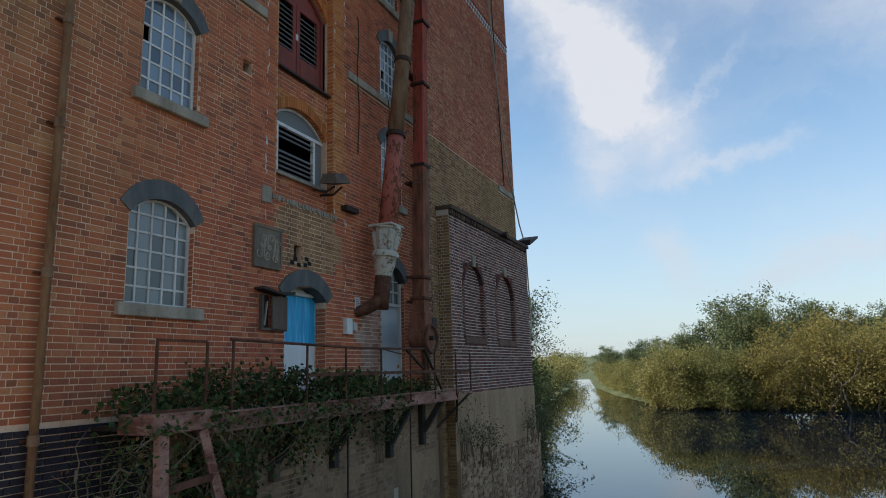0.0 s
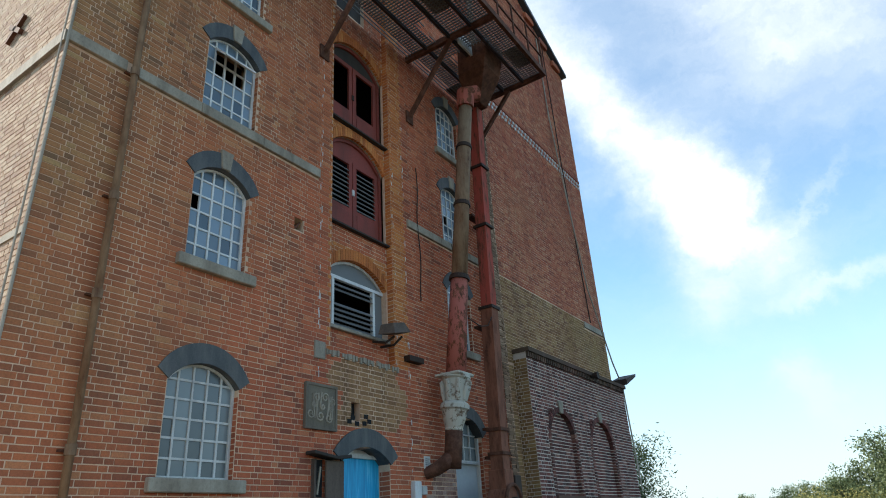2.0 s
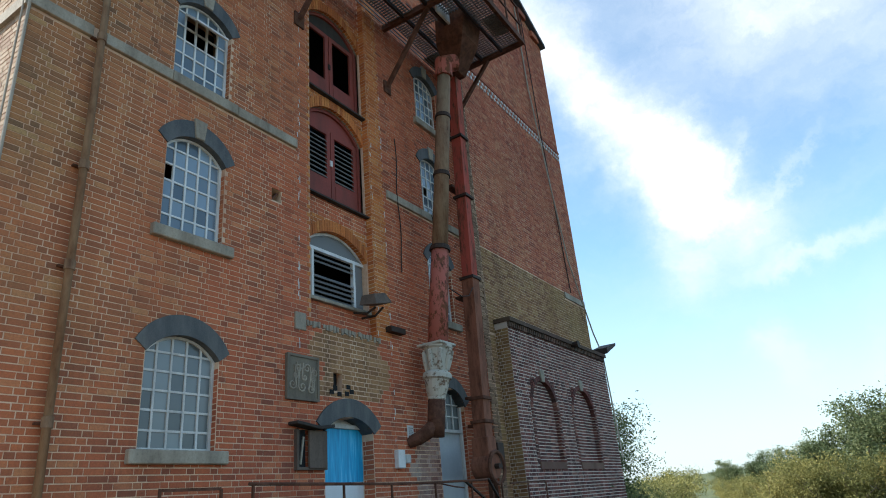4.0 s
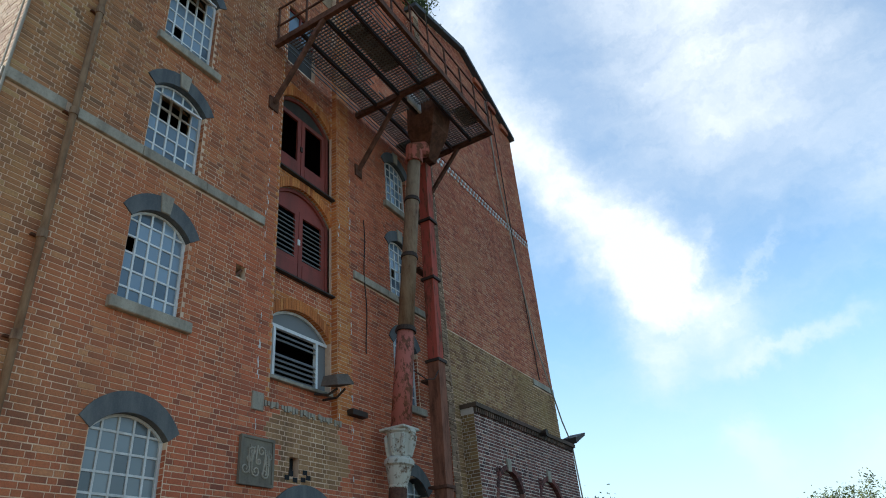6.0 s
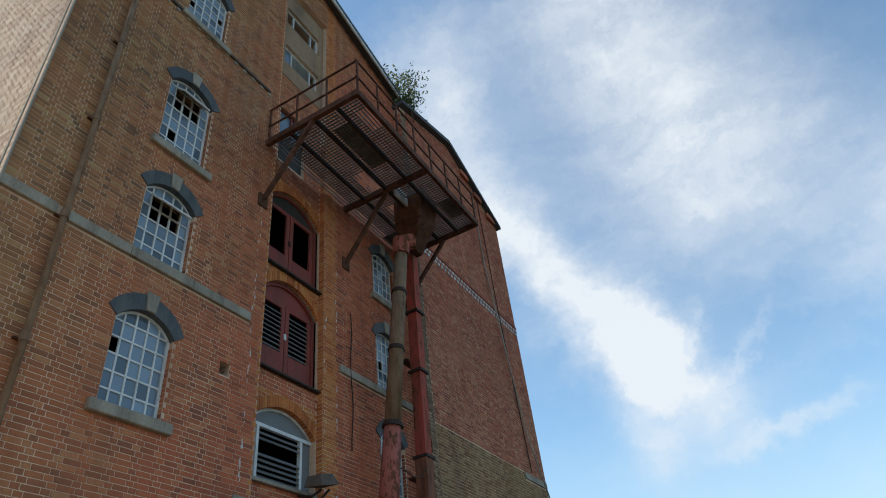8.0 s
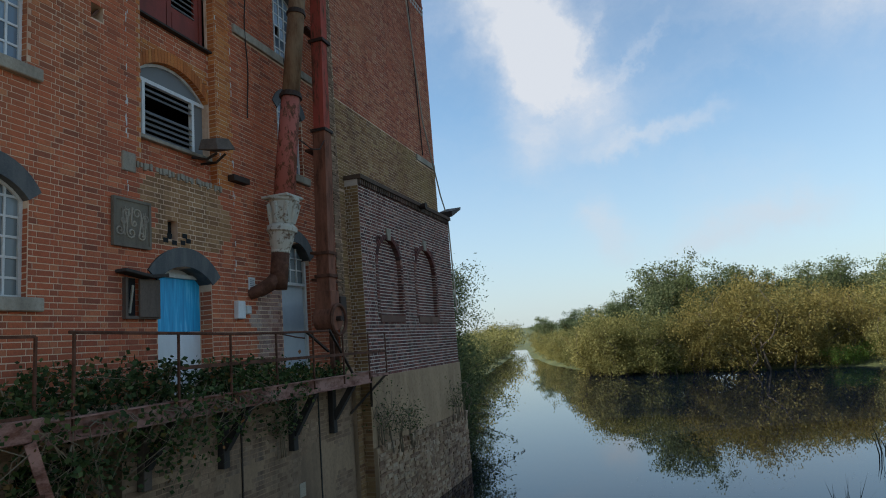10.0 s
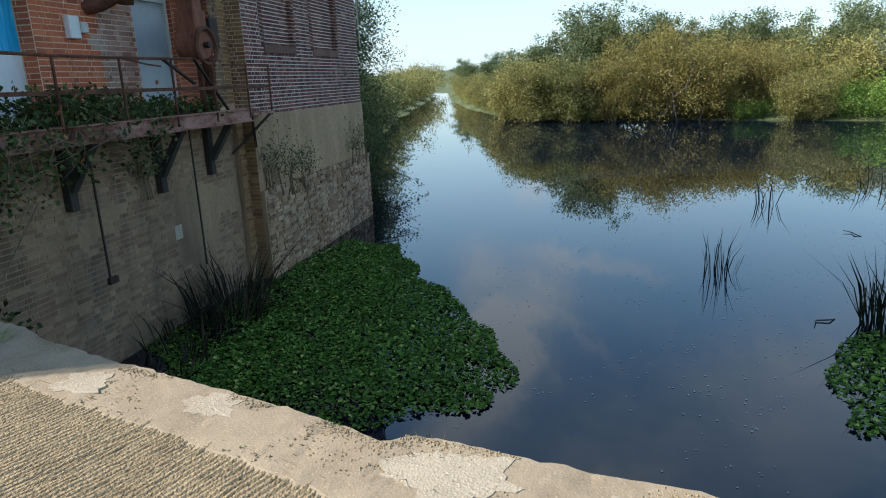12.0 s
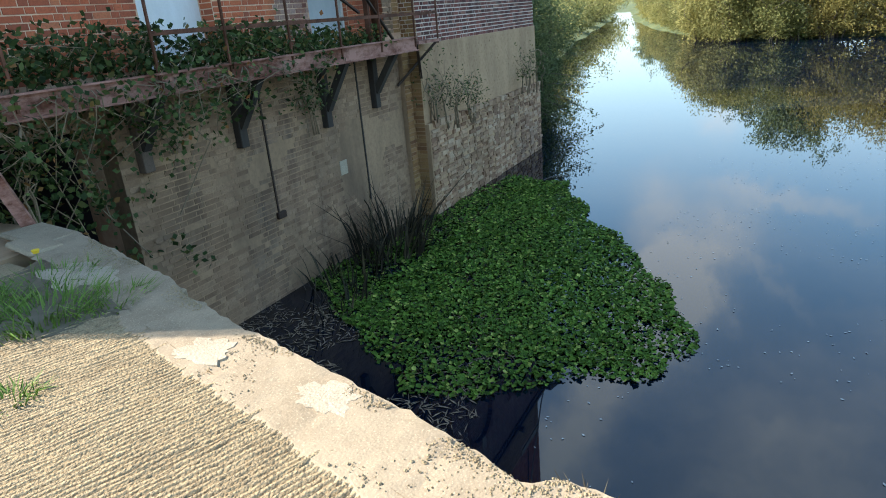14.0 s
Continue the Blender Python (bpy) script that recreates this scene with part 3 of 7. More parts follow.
# (axis, half width, bottom, spring, crown)
ARCHED = {"ground": (LEFT, 0.53, 2.445, 3.60, 3.86), "first": (LEFT, 0.485, 5.22, 6.48, 6.74), "second": (LEFT, 0.485, 7.63, 8.88, 9.13),
          "third": (LEFT, 0.485, 9.93, 11.55, 11.82), "fourth": (LEFT, 0.485, 13.62, 15.0, 15.26),
          "first_r": (RIGHT, 0.46, 5.22, 6.48, 6.74), "second_r": (RIGHT, 0.46, 7.63, 8.88, 9.13), "third_r": (RIGHT, 0.46, 10.03, 11.20, 11.45)}
BLUE = (11.085, 0.585, 1.10, 2.78, 3.02)
WHITE = (14.2, 0.52, 1.10, 3.45, 3.78)
BAY = (10.22, 11.90, 4.45, 18.6)
BAY_BACK = 0.14
LOUVRED = (11.06, 0.80, 4.95, 5.92, 6.28)
DOORS_LOW = (11.06, 0.82, 6.86, 8.45, 8.90)
DOORS_HIGH = (11.06, 0.82, 9.10, 10.78, 11.22)


def top_front(x):
    """The low gable of the main front."""
    return 20.25 - 0.27 * abs(x - 10.5)


holes = [(c - h, c + h, b, k) for c, h, b, s, k in (*ARCHED.values(), BLUE, WHITE)] + [(8.15, 9.55, -2.85, 0.62), BAY, (9.36, 9.56, 6.30, 6.52), (10.72, 10.93, 3.42, 3.72)]
front = solid("wall_south", panel(X0, X1, -2.9, 18.85, 0.0, 0.45, holes), MORTAR, "tall soot-stained red brick mill wall with arched openings", kind="structure")
gable = Geo().prism([(X0, 18.85), (X1, 18.85), (X1, top_front(X1)), (10.5, top_front(10.5)), (X0, top_front(X0))], 0.0, 0.45)
part("gable", gable, MORTAR, front)
gaps = [arch_gap(c, h + 0.01, b, s + 0.02, k + 0.05) for c, h, b, s, k in (*ARCHED.values(), BLUE, WHITE)] + [rect_gap(*BAY), rect_gap(9.36, 9.56, 6.30, 6.52), rect_gap(10.72, 10.93, 3.42, 3.72)]
gaps += [rect_gap(X0, 9.88, 7.46, 7.63), rect_gap(12.40, X1, 7.46, 7.63)]
all_bricks = brick_rows(X0 + 0.004, X1, 1.12, 20.2, gaps, 1, top=top_front)


near, far, orange, washed, limed = [], [], [], [], []
for b in all_bricks:
    whole = abs(b[1] - b[0] - BRICK_L) < 1e-6
    if whole and 6.5 < b[0] < 9.4 and 1.35 < b[2] < 5.2 and len(near) < 300:
        near.append(b)
    elif (11.90 <= b[0] < 12.24 or 9.98 < b[0] < 10.22) and b[2] > 4.4:
        orange.append(b)
    elif 12.72 + 0.12 * math.sin(b[2] * 8) < b[0] < 13.66 and 1.3 < b[2] < 2.72 + 0.1 * math.sin(b[0] * 9):
        limed.append(b)
    elif 10.25 + 0.12 * math.sin(b[2] * 9) < b[0] < 12.0 + 0.15 * math.sin(b[2] * 7) and 3.28 < b[2] < 4.4:
        washed.append(b)
    else:
        far.append(b)
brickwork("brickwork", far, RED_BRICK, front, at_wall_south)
brickwork("limed_brickwork", limed, LIMED_BRICK, front, at_wall_south)
brickwork("washed_brickwork", washed, WASHED_BRICK, front, at_wall_south, 0.003)
brickwork("pilaster_brickwork", orange, ORANGE_BRICK, front, at_wall_south)
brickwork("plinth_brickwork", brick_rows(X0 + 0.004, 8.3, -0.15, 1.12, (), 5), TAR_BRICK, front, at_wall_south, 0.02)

# the recessed bay of the hoist doors
bay_holes = [(c - h, c + h, b, k) for c, h, b, s, k in (LOUVRED, DOORS_LOW, DOORS_HIGH)] + [(10.42, 11.30, 12.0, 13.75), (10.40, 11.72, 15.45, 16.15), (10.40, 11.72, 17.1, 17.8)]
bay = solid("wall_bay", panel(BAY[0] - 0.05, BAY[1] + 0.05, BAY[2], BAY[3], BAY_BACK, 0.45 - 0.004, bay_holes), MORTAR, "recessed orange brick hoist bay", kind="structure")
bay_gaps = [arch_gap(c, h + 0.01, b, s + 0.05, k + 0.15) for c, h, b, s, k in (LOUVRED, DOORS_LOW, DOORS_HIGH)] + [rect_gap(10.42, 11.30, 12.0, 13.75), rect_gap(10.22, 11.9, 14.9, 18.6)]


def at_bay(x, z, w):
    return (x, BAY_BACK - w, z)


bay_bricks = brick_rows(BAY[0] + 0.004, BAY[1] - 0.004, BAY[2], BAY[3], bay_gaps, 8)


def on_ring(b):
    return any(c - h - 0.3 < (b[0] + b[1]) / 2 < c + h + 0.3 and s - 0.1 < b[2] < k + 0.22 for c, h, _, s, k in (LOUVRED, DOORS_LOW, DOORS_HIGH))


brickwork("orange_brickwork", [b for b in bay_bricks if on_ring(b)], ORANGE_BRICK, bay, at_bay)
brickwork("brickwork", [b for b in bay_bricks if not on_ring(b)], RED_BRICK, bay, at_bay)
# rings of header bricks over the three bay openings
for c, h, b, s, k in (LOUVRED, DOORS_LOW, DOORS_HIGH):
    inner, outer = arc(c, h, s, k, 26), arc(c, h + 0.02, s + 0.2, k + 0.215, 26)
    ring = Geo()
    for q in range(26):
        i0, i1, o0, o1 = (Vector(p) for p in (inner[q], inner[q + 1], outer[q], outer[q + 1]))
        gap_i, gap_o = (i1 - i0) * 0.07, (o1 - o0) * 0.07
        ring.prism([tuple(i0 + gap_i), tuple(i1 - gap_i), tuple(o1 - gap_o), tuple(o0 + gap_o)], BAY_BACK - 0.014, BAY_BACK + 0.11)
    part("arch_ring", ring, ORANGE_BRICK, bay, kind="stuff")
    part("arch_bed", Geo().strip(arc(c, h + 0.004, s, k + 0.004, 26), arc(c, h + 0.02, s + 0.2, k + 0.215, 26), BAY_BACK - 0.006, BAY_BACK + 0.1), MORTAR, bay)
# jambs of the bay, brick by brick
jamb_rows = brick_rows(0.004, BAY_BACK, BAY[2], 13.6, (), 4)
brickwork("jamb_brickwork", jamb_rows, ORANGE_BRICK, bay, lambda u, z, w: (BAY[1] - w, u, z))
brickwork("jamb_brickwork", jamb_rows, ORANGE_BRICK, bay, lambda u, z, w: (BAY[0] + w, u, z))
part("render_coat", panel(10.23, 11.89, 14.9, 18.55, BAY_BACK - 0.02, BAY_BACK - 0.004, [(10.40, 11.72, 15.45, 16.15), (10.40, 11.72, 17.1, 17.8)]), RENDER_COAT, bay)
# worn course under the bay
corb = Geo()
for k in range(30):
    if k % 7 != 5:
        corb.box(10.12 + k * 0.062, 10.165 + k * 0.062, -0.02 - 0.008 * (k % 3), 0.0, 4.38 + 0.02 * math.sin(k * 2.3), 4.47 + 0.01 * math.sin(k * 5.1))
part("corbel_course", corb, STONE, front)
pads = Geo().box(9.86, 10.10, -0.03, 0.02, 4.28, 4.56)
part("pad_stone", pads, STONE, front, bevel=0.01)

# lime drips beside the bay
rng = random.Random(61)
for axis_x, za, zb, count in ((9.95, 3.9, 10.5, 46), (12.30, 2.5, 9.8, 26), (11.93, 4.5, 8.6, 14)):
    drips = Geo()
    for k in range(count):
        x, z = axis_x + rng.gauss(0, 0.018), rng.uniform(za, zb)
        drips.box(x, x + rng.uniform(0.004, 0.016), -0.014, 0.0, z, z + rng.uniform(0.02, 0.20) ** 1.3)
    part("lime_drip", drips, WHITE_PAINT, front, "pale lime streaks", kind="stuff")

# brick jambs of the arched openings
for n, (c, h, b, s, k) in enumerate((*ARCHED.values(), BLUE, WHITE)):
    depth = 0.22 if h > 0.51 and b < 2 else 0.08
    brickwork("jamb_brickwork", brick_rows(0.004, depth, b, s - 0.06, (), 70 + n), RED_BRICK, front, lambda u, z, w, x=c + h: (x - w, u, z), 0.004)

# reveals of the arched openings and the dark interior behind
# added near-black recess: stands in for the deck's shade on the wall
solid("culvert", Geo().box(8.05, 9.65, 2.6, 2.7, -2.9, 0.72).box(8.05, 8.15, 0.452, 2.6, -2.9, 0.72).box(9.55, 9.65, 0.452, 2.6, -2.9, 0.72).box(8.15, 9.55, 0.452, 2.6, 0.62, 0.72), TAR_BRICK, "near-black recess added to darken the wall under the walkway", kind="structure")
# black panel and slab: the rooms' lack of light is put into the colour
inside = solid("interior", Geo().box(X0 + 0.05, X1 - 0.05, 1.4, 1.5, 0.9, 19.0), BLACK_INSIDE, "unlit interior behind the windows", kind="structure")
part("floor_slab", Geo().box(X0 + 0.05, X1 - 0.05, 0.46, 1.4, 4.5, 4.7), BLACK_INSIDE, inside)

side = solid("wall_west", Geo().box(X0, X0 + 0.4, 0.452, 12.0, -2.9, 18.9).add([(X0 + d, y, z) for d in (0, 0.4) for y, z in ((0.452, 18.9), (12.0, 18.9), (8.0, 25.0), (4.4, 25.0))], [(0, 3, 2, 1), (4, 5, 6, 7), (0, 4, 7, 3), (3, 7, 6, 2), (2, 6, 5, 1)]), MORTAR, "sunlit side wall of the mill, brick lightened to buff for the sun", kind="structure")
side_rows = brick_rows(0.02, 11.9, -0.1, 24.9, [rect_gap(0, 12, 4.86, 4.95), rect_gap(2.9, 3.9, 9.5, 11.2)], 12, top=lambda y: min(25.0, 18.9 + max(0.0, min(y - 0.452, 12.0 - y)) * 1.5))
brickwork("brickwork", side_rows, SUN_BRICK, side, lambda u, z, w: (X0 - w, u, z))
part("corner_return", Geo().box(X0 - 0.0005, X0 + 0.02, 0.0, 0.46, -2.9, 18.85), MORTAR, side)
part("string_course", Geo().box(X0 - 0.05, X0, 0.0, 12.0, 7.46, 7.63), STONE, side)
part("string_course", Geo().box(X0 - 0.02, X0, 0.0, 9.0, 4.86, 4.95), STONE, side)
part("tie_plate", Geo().beam((X0 - 0.03, 1.5, 8.45), (X0 - 0.03, 1.9, 8.75), 0.06, 0.08).beam((X0 - 0.03, 1.5, 8.75), (X0 - 0.03, 1.9, 8.45), 0.06, 0.08), RUST, side)
part("window_recess", Geo().box(X0 - 0.004, X0 + 0.01, 2.9, 3.9, 9.5, 11.2), GLASS, side)
solid("wall_north", Geo().box(X0, 22.6, 12.0, 12.4, -2.9, 18.9), MORTAR, kind="structure")

# string courses, sills, lintels
string = solid("string_course", Geo().box(X0 - 0.02, 6.30, -0.055, 0.02, 7.46, 7.63).box(6.46, 7.45, -0.055, 0.02, 7.46, 7.63).box(7.453, 8.60, -0.06, 0.02, 7.46, 7.635).box(8.603, 9.88, -0.055, 0.02, 7.46, 7.63),
               STONE, "weathered sandstone string course across the brick wall", kind="structure", bevel=0.008)
solid("string_course", Geo().box(12.40, 13.6, -0.055, 0.02, 7.46, 7.63).box(13.603, X1, -0.055, 0.02, 7.46, 7.63), STONE, "weathered sandstone string course across the brick wall", kind="structure", bevel=0.008)
dots = Geo()
for k in range(17):
    dots.box(X0 + 0.1 + k * 0.26, X0 + 0.19 + k * 0.26, -0.03, 0.0, 13.42, 13.50)
solid("dentil_band", dots, STONE, "row of pale blocks under the upper windows", kind="structure")
solid("ledge_band", Geo().box(X0 - 0.02, 9.88, -0.05, 0.01, 13.52, 13.58), TIMBER, "dark ledge above a row of pale blocks", kind="structure")


def sash(spec, number, cols, rows, glass, paint, recess=0.10, keystone=True, sill=True, band=0.25, tilt=None, seed=1):
    """An iron window with small panes under a painted arch."""
    cx, h, z0, zs, zc = spec
    w = thing("window_%d" % number, (cx, 0, z0), "arched iron window with small panes, peeling white paint", "window", kind="structure")
    y = recess
    curve = arc(cx, h, zs, zc)
    inner = arc(cx, h - 0.045, zs - 0.01, zc - 0.045)
    fr = Geo().strip(inner, curve, y - 0.02, y + 0.04)
    fr.box(cx - h, cx - h + 0.045, y - 0.02, y + 0.04, z0, zs).box(cx + h - 0.045, cx + h, y - 0.02, y + 0.04, z0, zs)
    fr.box(cx - h + 0.045, cx + h - 0.045, y - 0.02, y + 0.04, z0, z0 + 0.04)
    part("window_frame", fr, paint, w)

    def roof(x):
        rise = zc - zs
        r = (h * h + rise * rise) / (2 * rise)
        return zc - r + math.sqrt(max(0, r * r - (x - cx) ** 2)) - 0.02
    step_x, step_z = 2 * h / cols, (zc - z0) / rows
    for k in range(1, cols):
        x = cx - h + k * step_x
        part("glazing_bar", Geo().box(x - 0.014, x + 0.014, y - 0.012, y + 0.02, z0 + 0.03, roof(x)), paint, w)
    for k in range(1, rows):
        z = z0 + k * step_z
        half = h if z <= zs else max(0.0, h * math.sqrt(max(0, (zc - z) / (zc - zs))))
        part("glazing_bar", Geo().box(cx - half + 0.02, cx + half - 0.02, y - 0.009, y + 0.016, z - 0.014, z + 0.014), paint, w)
    rng = random.Random(seed)
    for i in range(cols):
        for j in range(rows):
            a, b = cx - h + i * step_x + 0.008, cx - h + (i + 1) * step_x - 0.008
            c, d = z0 + j * step_z + 0.008, z0 + (j + 1) * step_z - 0.008
            d1, d2 = min(d, roof(a + 0.01)), min(d, roof(b - 0.01))
            if max(d1, d2) - c < 0.04 or (tilt and (i, j) in tilt) or rng.random() < 0.02:
                continue
            t = rng.uniform(-0.004, 0.004)
            g = Geo().prism([(a, c), (b, c), (b, max(c + 0.01, d2)), (a, max(c + 0.01, d1))], y + 0.006 + t, y + 0.010 + t)
            part("pane", g, glass, w)
    if tilt:
        xs = [i for i, _ in tilt]
        zs_ = [j for _, j in tilt]
        a, b = cx - h + min(xs) * step_x, cx - h + (max(xs) + 1) * step_x
        c, d = z0 + min(zs_) * step_z, z0 + (max(zs_) + 1) * step_z
        m_ = c + 0.5 * (d - c)
        vent = Geo()
        for p, q in (((a, y, d), (b, y, d)), ((a, y - 0.26, m_), (b, y - 0.26, m_)), ((a, y, d), (a, y - 0.26, m_)), ((b, y, d), (b, y - 0.26, m_))):
            vent.beam(p, q, 0.03, 0.03)
        part("open_vent", vent, paint, w, "small hinged vent standing open")
        part("vent_pane", Geo().add([(a, y, d), (b, y, d), (b, y - 0.26, m_), (a, y - 0.26, m_)], [(0, 1, 2, 3)]), LOUVRE, w)
    # soffit of the arch
    inner_edge = arc(cx, h, zs - 0.012, zc - 0.012)
    outer = arc(cx, h + band * 0.62, zs + band * 0.42, zc + band)
    part("lintel", Geo().strip(inner_edge, outer, -0.025, 0.3), DARK_LINTEL, w, "dark painted arch lintel")
    if keystone:
        part("keystone", Geo().prism([(cx - 0.075, zc - 0.01), (cx + 0.075, zc - 0.01), (cx + 0.11, zc + band + 0.05), (cx - 0.11, zc + band + 0.05)], -0.05, 0.1), STONE, w, "pale keystone", bevel=0.008)
    if sill:
        part("window_sill", Geo().box(cx - h - 0.135, cx + h + 0.165, -0.085, 0.2, z0 - 0.155, z0 + 0.005), STONE, w, "weathered stone sill", bevel=0.012)
    return w


sash(ARCHED["ground"], 1, 5, 6, DUSTY_GLASS, GREY_PAINT, keystone=False, band=0.25, seed=2)
sash(ARCHED["first"], 2, 5, 6, GLASS, WHITE_PAINT, seed=3)
sash(ARCHED["second"], 3, 5, 6, GLASS, WHITE_PAINT, sill=False, tilt=[(1, 3), (2, 3), (3, 3), (1, 4), (2, 4), (3, 4)], seed=4)
sash(ARCHED["third"], 4, 5, 7, GLASS, WHITE_PAINT, seed=5, tilt=[(1, 4), (2, 4), (3, 4), (1, 5), (2, 5), (3, 5)])
sash(ARCHED["fourth"], 5, 5, 7, GLASS, WHITE_PAINT, seed=6, keystone=False)
sash(ARCHED["first_r"], 6, 5, 6, GLASS, WHITE_PAINT, seed=7)
sash(ARCHED["second_r"], 7, 5, 6, GLASS, WHITE_PAINT, sill=False, seed=8)
sash(ARCHED["third_r"], 8, 5, 6, GLASS, WHITE_PAINT, seed=9)

# louvred window
lw = thing("window_9", (LOUVRED[0], BAY_BACK, LOUVRED[2]), "arched window with grey timber louvres, one slat missing", "louvre window", kind="structure")
cx, h, z0, zs, zc = LOUVRED
y = BAY_BACK + 0.12
part("window_frame", Geo().strip(arc(cx, h - 0.05, zs, zc - 0.05), arc(cx, h, zs, zc), y - 0.03, y + 0.05).box(cx - h, cx + h, y - 0.04, y + 0.05, z0, z0 + 0.06), GREY_PAINT, lw)
part("transom", Geo().box(cx - h, cx + h, y - 0.04, y + 0.03, zs - 0.06, zs), WHITE_PAINT, lw)
for x in (cx - h + 0.22, cx + h - 0.30):
    part("mullion", Geo().box(x, x + 0.055, y - 0.04, y + 0.03, z0 + 0.06, zs - 0.06), WHITE_PAINT, lw)
part("side_panel", Geo().box(cx - h, cx - h + 0.22, y, y + 0.02, z0 + 0.06, zs - 0.06), GREY_PAINT, lw)
part("side_panel", Geo().box(cx + h - 0.24, cx + h, y, y + 0.02, z0 + 0.06, zs - 0.06), LOUVRE, lw)
part("fanlight", Geo().prism(arc(cx, h - 0.05, zs, zc - 0.05), y, y + 0.02), LOUVRE, lw, "boarded arch head")
for k in range(9):
    if k in (5, 6):
        continue
    z = z0 + 0.10 + k * 0.09
    part("slat", Geo().beam((cx - h + 0.27, y + 0.0, z), (cx + h - 0.30, y + 0.0, z), 0.11, 0.012, (0, -0.7, 0.7)), LOUVRE, lw)
part("window_sill", Geo().box(cx - h - 0.02, cx + h, BAY_BACK - 0.08, BAY_BACK + 0.1, z0 - 0.06, z0), STONE, lw, bevel=0.006)


def hoist_doors(spec, number, label, slatted):
    """A pair of red loading doors under an arch."""
    cx, h, z0, zs, zc = spec
    d = thing("door_%d" % number, (cx, BAY_BACK, z0), label, "loading doors", kind="structure")
    y = BAY_BACK + 0.12
    part("door_frame", Geo().strip(arc(cx, h - 0.07, zs, zc - 0.07), arc(cx, h, zs, zc), y - 0.03, y + 0.06).box(cx - h, cx - h + 0.07, y - 0.03, y + 0.06, z0, zs).box(cx + h - 0.07, cx + h, y - 0.03, y + 0.06, z0, zs), RED_PAINT, d)
    part("door_trim", Geo().strip(arc(cx, h - 0.0, zs, zc - 0.0), arc(cx, h + 0.025, zs, zc + 0.025), y - 0.07, y - 0.03).box(cx + h, cx + h + 0.025, y - 0.07, y - 0.03, z0, zs), STONE, d, "flaking pale edge strip")
    part("head_board", Geo().prism(arc(cx, h - 0.07, zs, zc - 0.07), y + 0.015, y + 0.035), RED_PAINT if slatted else BLACK_TIMBER, d)
    for sgn in (-1, 1):
        a, b = sorted((cx + sgn * 0.01, cx + sgn * (h - 0.07)))
        zt = zs + 0.02
        leaf = Geo()
        leaf.box(a, b, y, y + 0.045, z0 + 0.02, z0 + 0.55)
        leaf.box(a, a + 0.10, y, y + 0.045, z0 + 0.55, zt).box(b - 0.10, b, y, y + 0.045, z0 + 0.55, zt).box(a + 0.10, b - 0.10, y, y + 0.045, zt - 0.10, zt)
        leaf_ob = part("door_leaf", leaf, RED_PAINT, d)
        part("sunk_panel", Geo().box(a + 0.10, b - 0.10, y - 0.012, y, z0 + 0.10, z0 + 0.46), RED_PAINT, leaf_ob, bevel=0.005)
        if slatted:
            for k in range(10):
                z = z0 + 0.60 + k * 0.098
                if z > zt - 0.13:
                    break
                part("slat", Geo().beam((a + 0.10, y + 0.02, z), (b - 0.10, y + 0.02, z), 0.105, 0.012, (0, -0.75, 0.65)), LOUVRE, leaf_ob)
    part("latch", Geo().box(cx - 0.03, cx + 0.03, y - 0.02, y, z0 + 0.85, z0 + 0.97), WHITE_PAINT if slatted else DARK_IRON, d)
    part("threshold", Geo().box(cx - h - 0.05, cx + h + 0.05, BAY_BACK - 0.10, y + 0.05, z0 - 0.02, z0 + 0.012), BLACK_TIMBER, d)


hoist_doors(DOORS_LOW, 1, "oxblood loading doors with slatted openings, closed", True)
hoist_doors(DOORS_HIGH, 2, "oxblood loading doors with empty dark openings", False)

# openings above the platform
up = thing("door_3", (10.86, BAY_BACK, 12.0), "weathered timber platform door with small panes", "door", kind="structure")
part("door_leaf", Geo().box(10.42, 11.30, BAY_BACK + 0.1, BAY_BACK + 0.14, 12.0, 13.0), BLACK_TIMBER, up)
part("door_frame", Geo().box(10.42, 10.48, BAY_BACK + 0.06, BAY_BACK + 0.14, 13.0, 13.75).box(11.24, 11.30, BAY_BACK + 0.06, BAY_BACK + 0.14, 13.0, 13.75).box(10.48, 11.24, BAY_BACK + 0.06, BAY_BACK + 0.14, 13.69, 13.75).box(10.84, 10.88, BAY_BACK + 0.06, BAY_BACK + 0.13, 13.0, 13.69), RED_PAINT, up)
part("pane", Geo().box(10.48, 11.24, BAY_BACK + 0.10, BAY_BACK + 0.105, 13.0, 13.69), GLASS, up)
for n, (z0, z1, slats) in enumerate(((15.45, 16.15, True), (17.1, 17.8, False))):
    w = thing("window_%d" % (10 + n), (11.06, BAY_BACK, z0), "wide shallow window in a pale timber frame" + (" with louvres" if slats else ", panes missing"), "window", kind="structure")
    y = BAY_BACK + 0.06
    part("window_frame", Geo().box(10.40, 11.72, y, y + 0.06, z0, z0 + 0.06).box(10.40, 11.72, y, y + 0.06, z1 - 0.06, z1).box(10.40, 10.46, y, y + 0.06, z0 + 0.06, z1 - 0.06).box(11.66, 11.72, y, y + 0.06, z0 + 0.06, z1 - 0.06), GREY_PAINT, w)
    for x in (10.70, 11.42):
        part("mullion", Geo().box(x, x + 0.05, y, y + 0.06, z0 + 0.06, z1 - 0.06), GREY_PAINT, w)
    if slats:
        for k in range(7):
            part("slat", Geo().beam((10.75, y + 0.03, z0 + 0.11 + k * 0.08), (11.42, y + 0.03, z0 + 0.11 + k * 0.08), 0.09, 0.01, (0, -0.7, 0.7)), GREY_PAINT, w)
        part("pane", Geo().box(10.46, 10.70, y + 0.03, y + 0.035, z0 + 0.06, z1 - 0.06), GLASS, w)

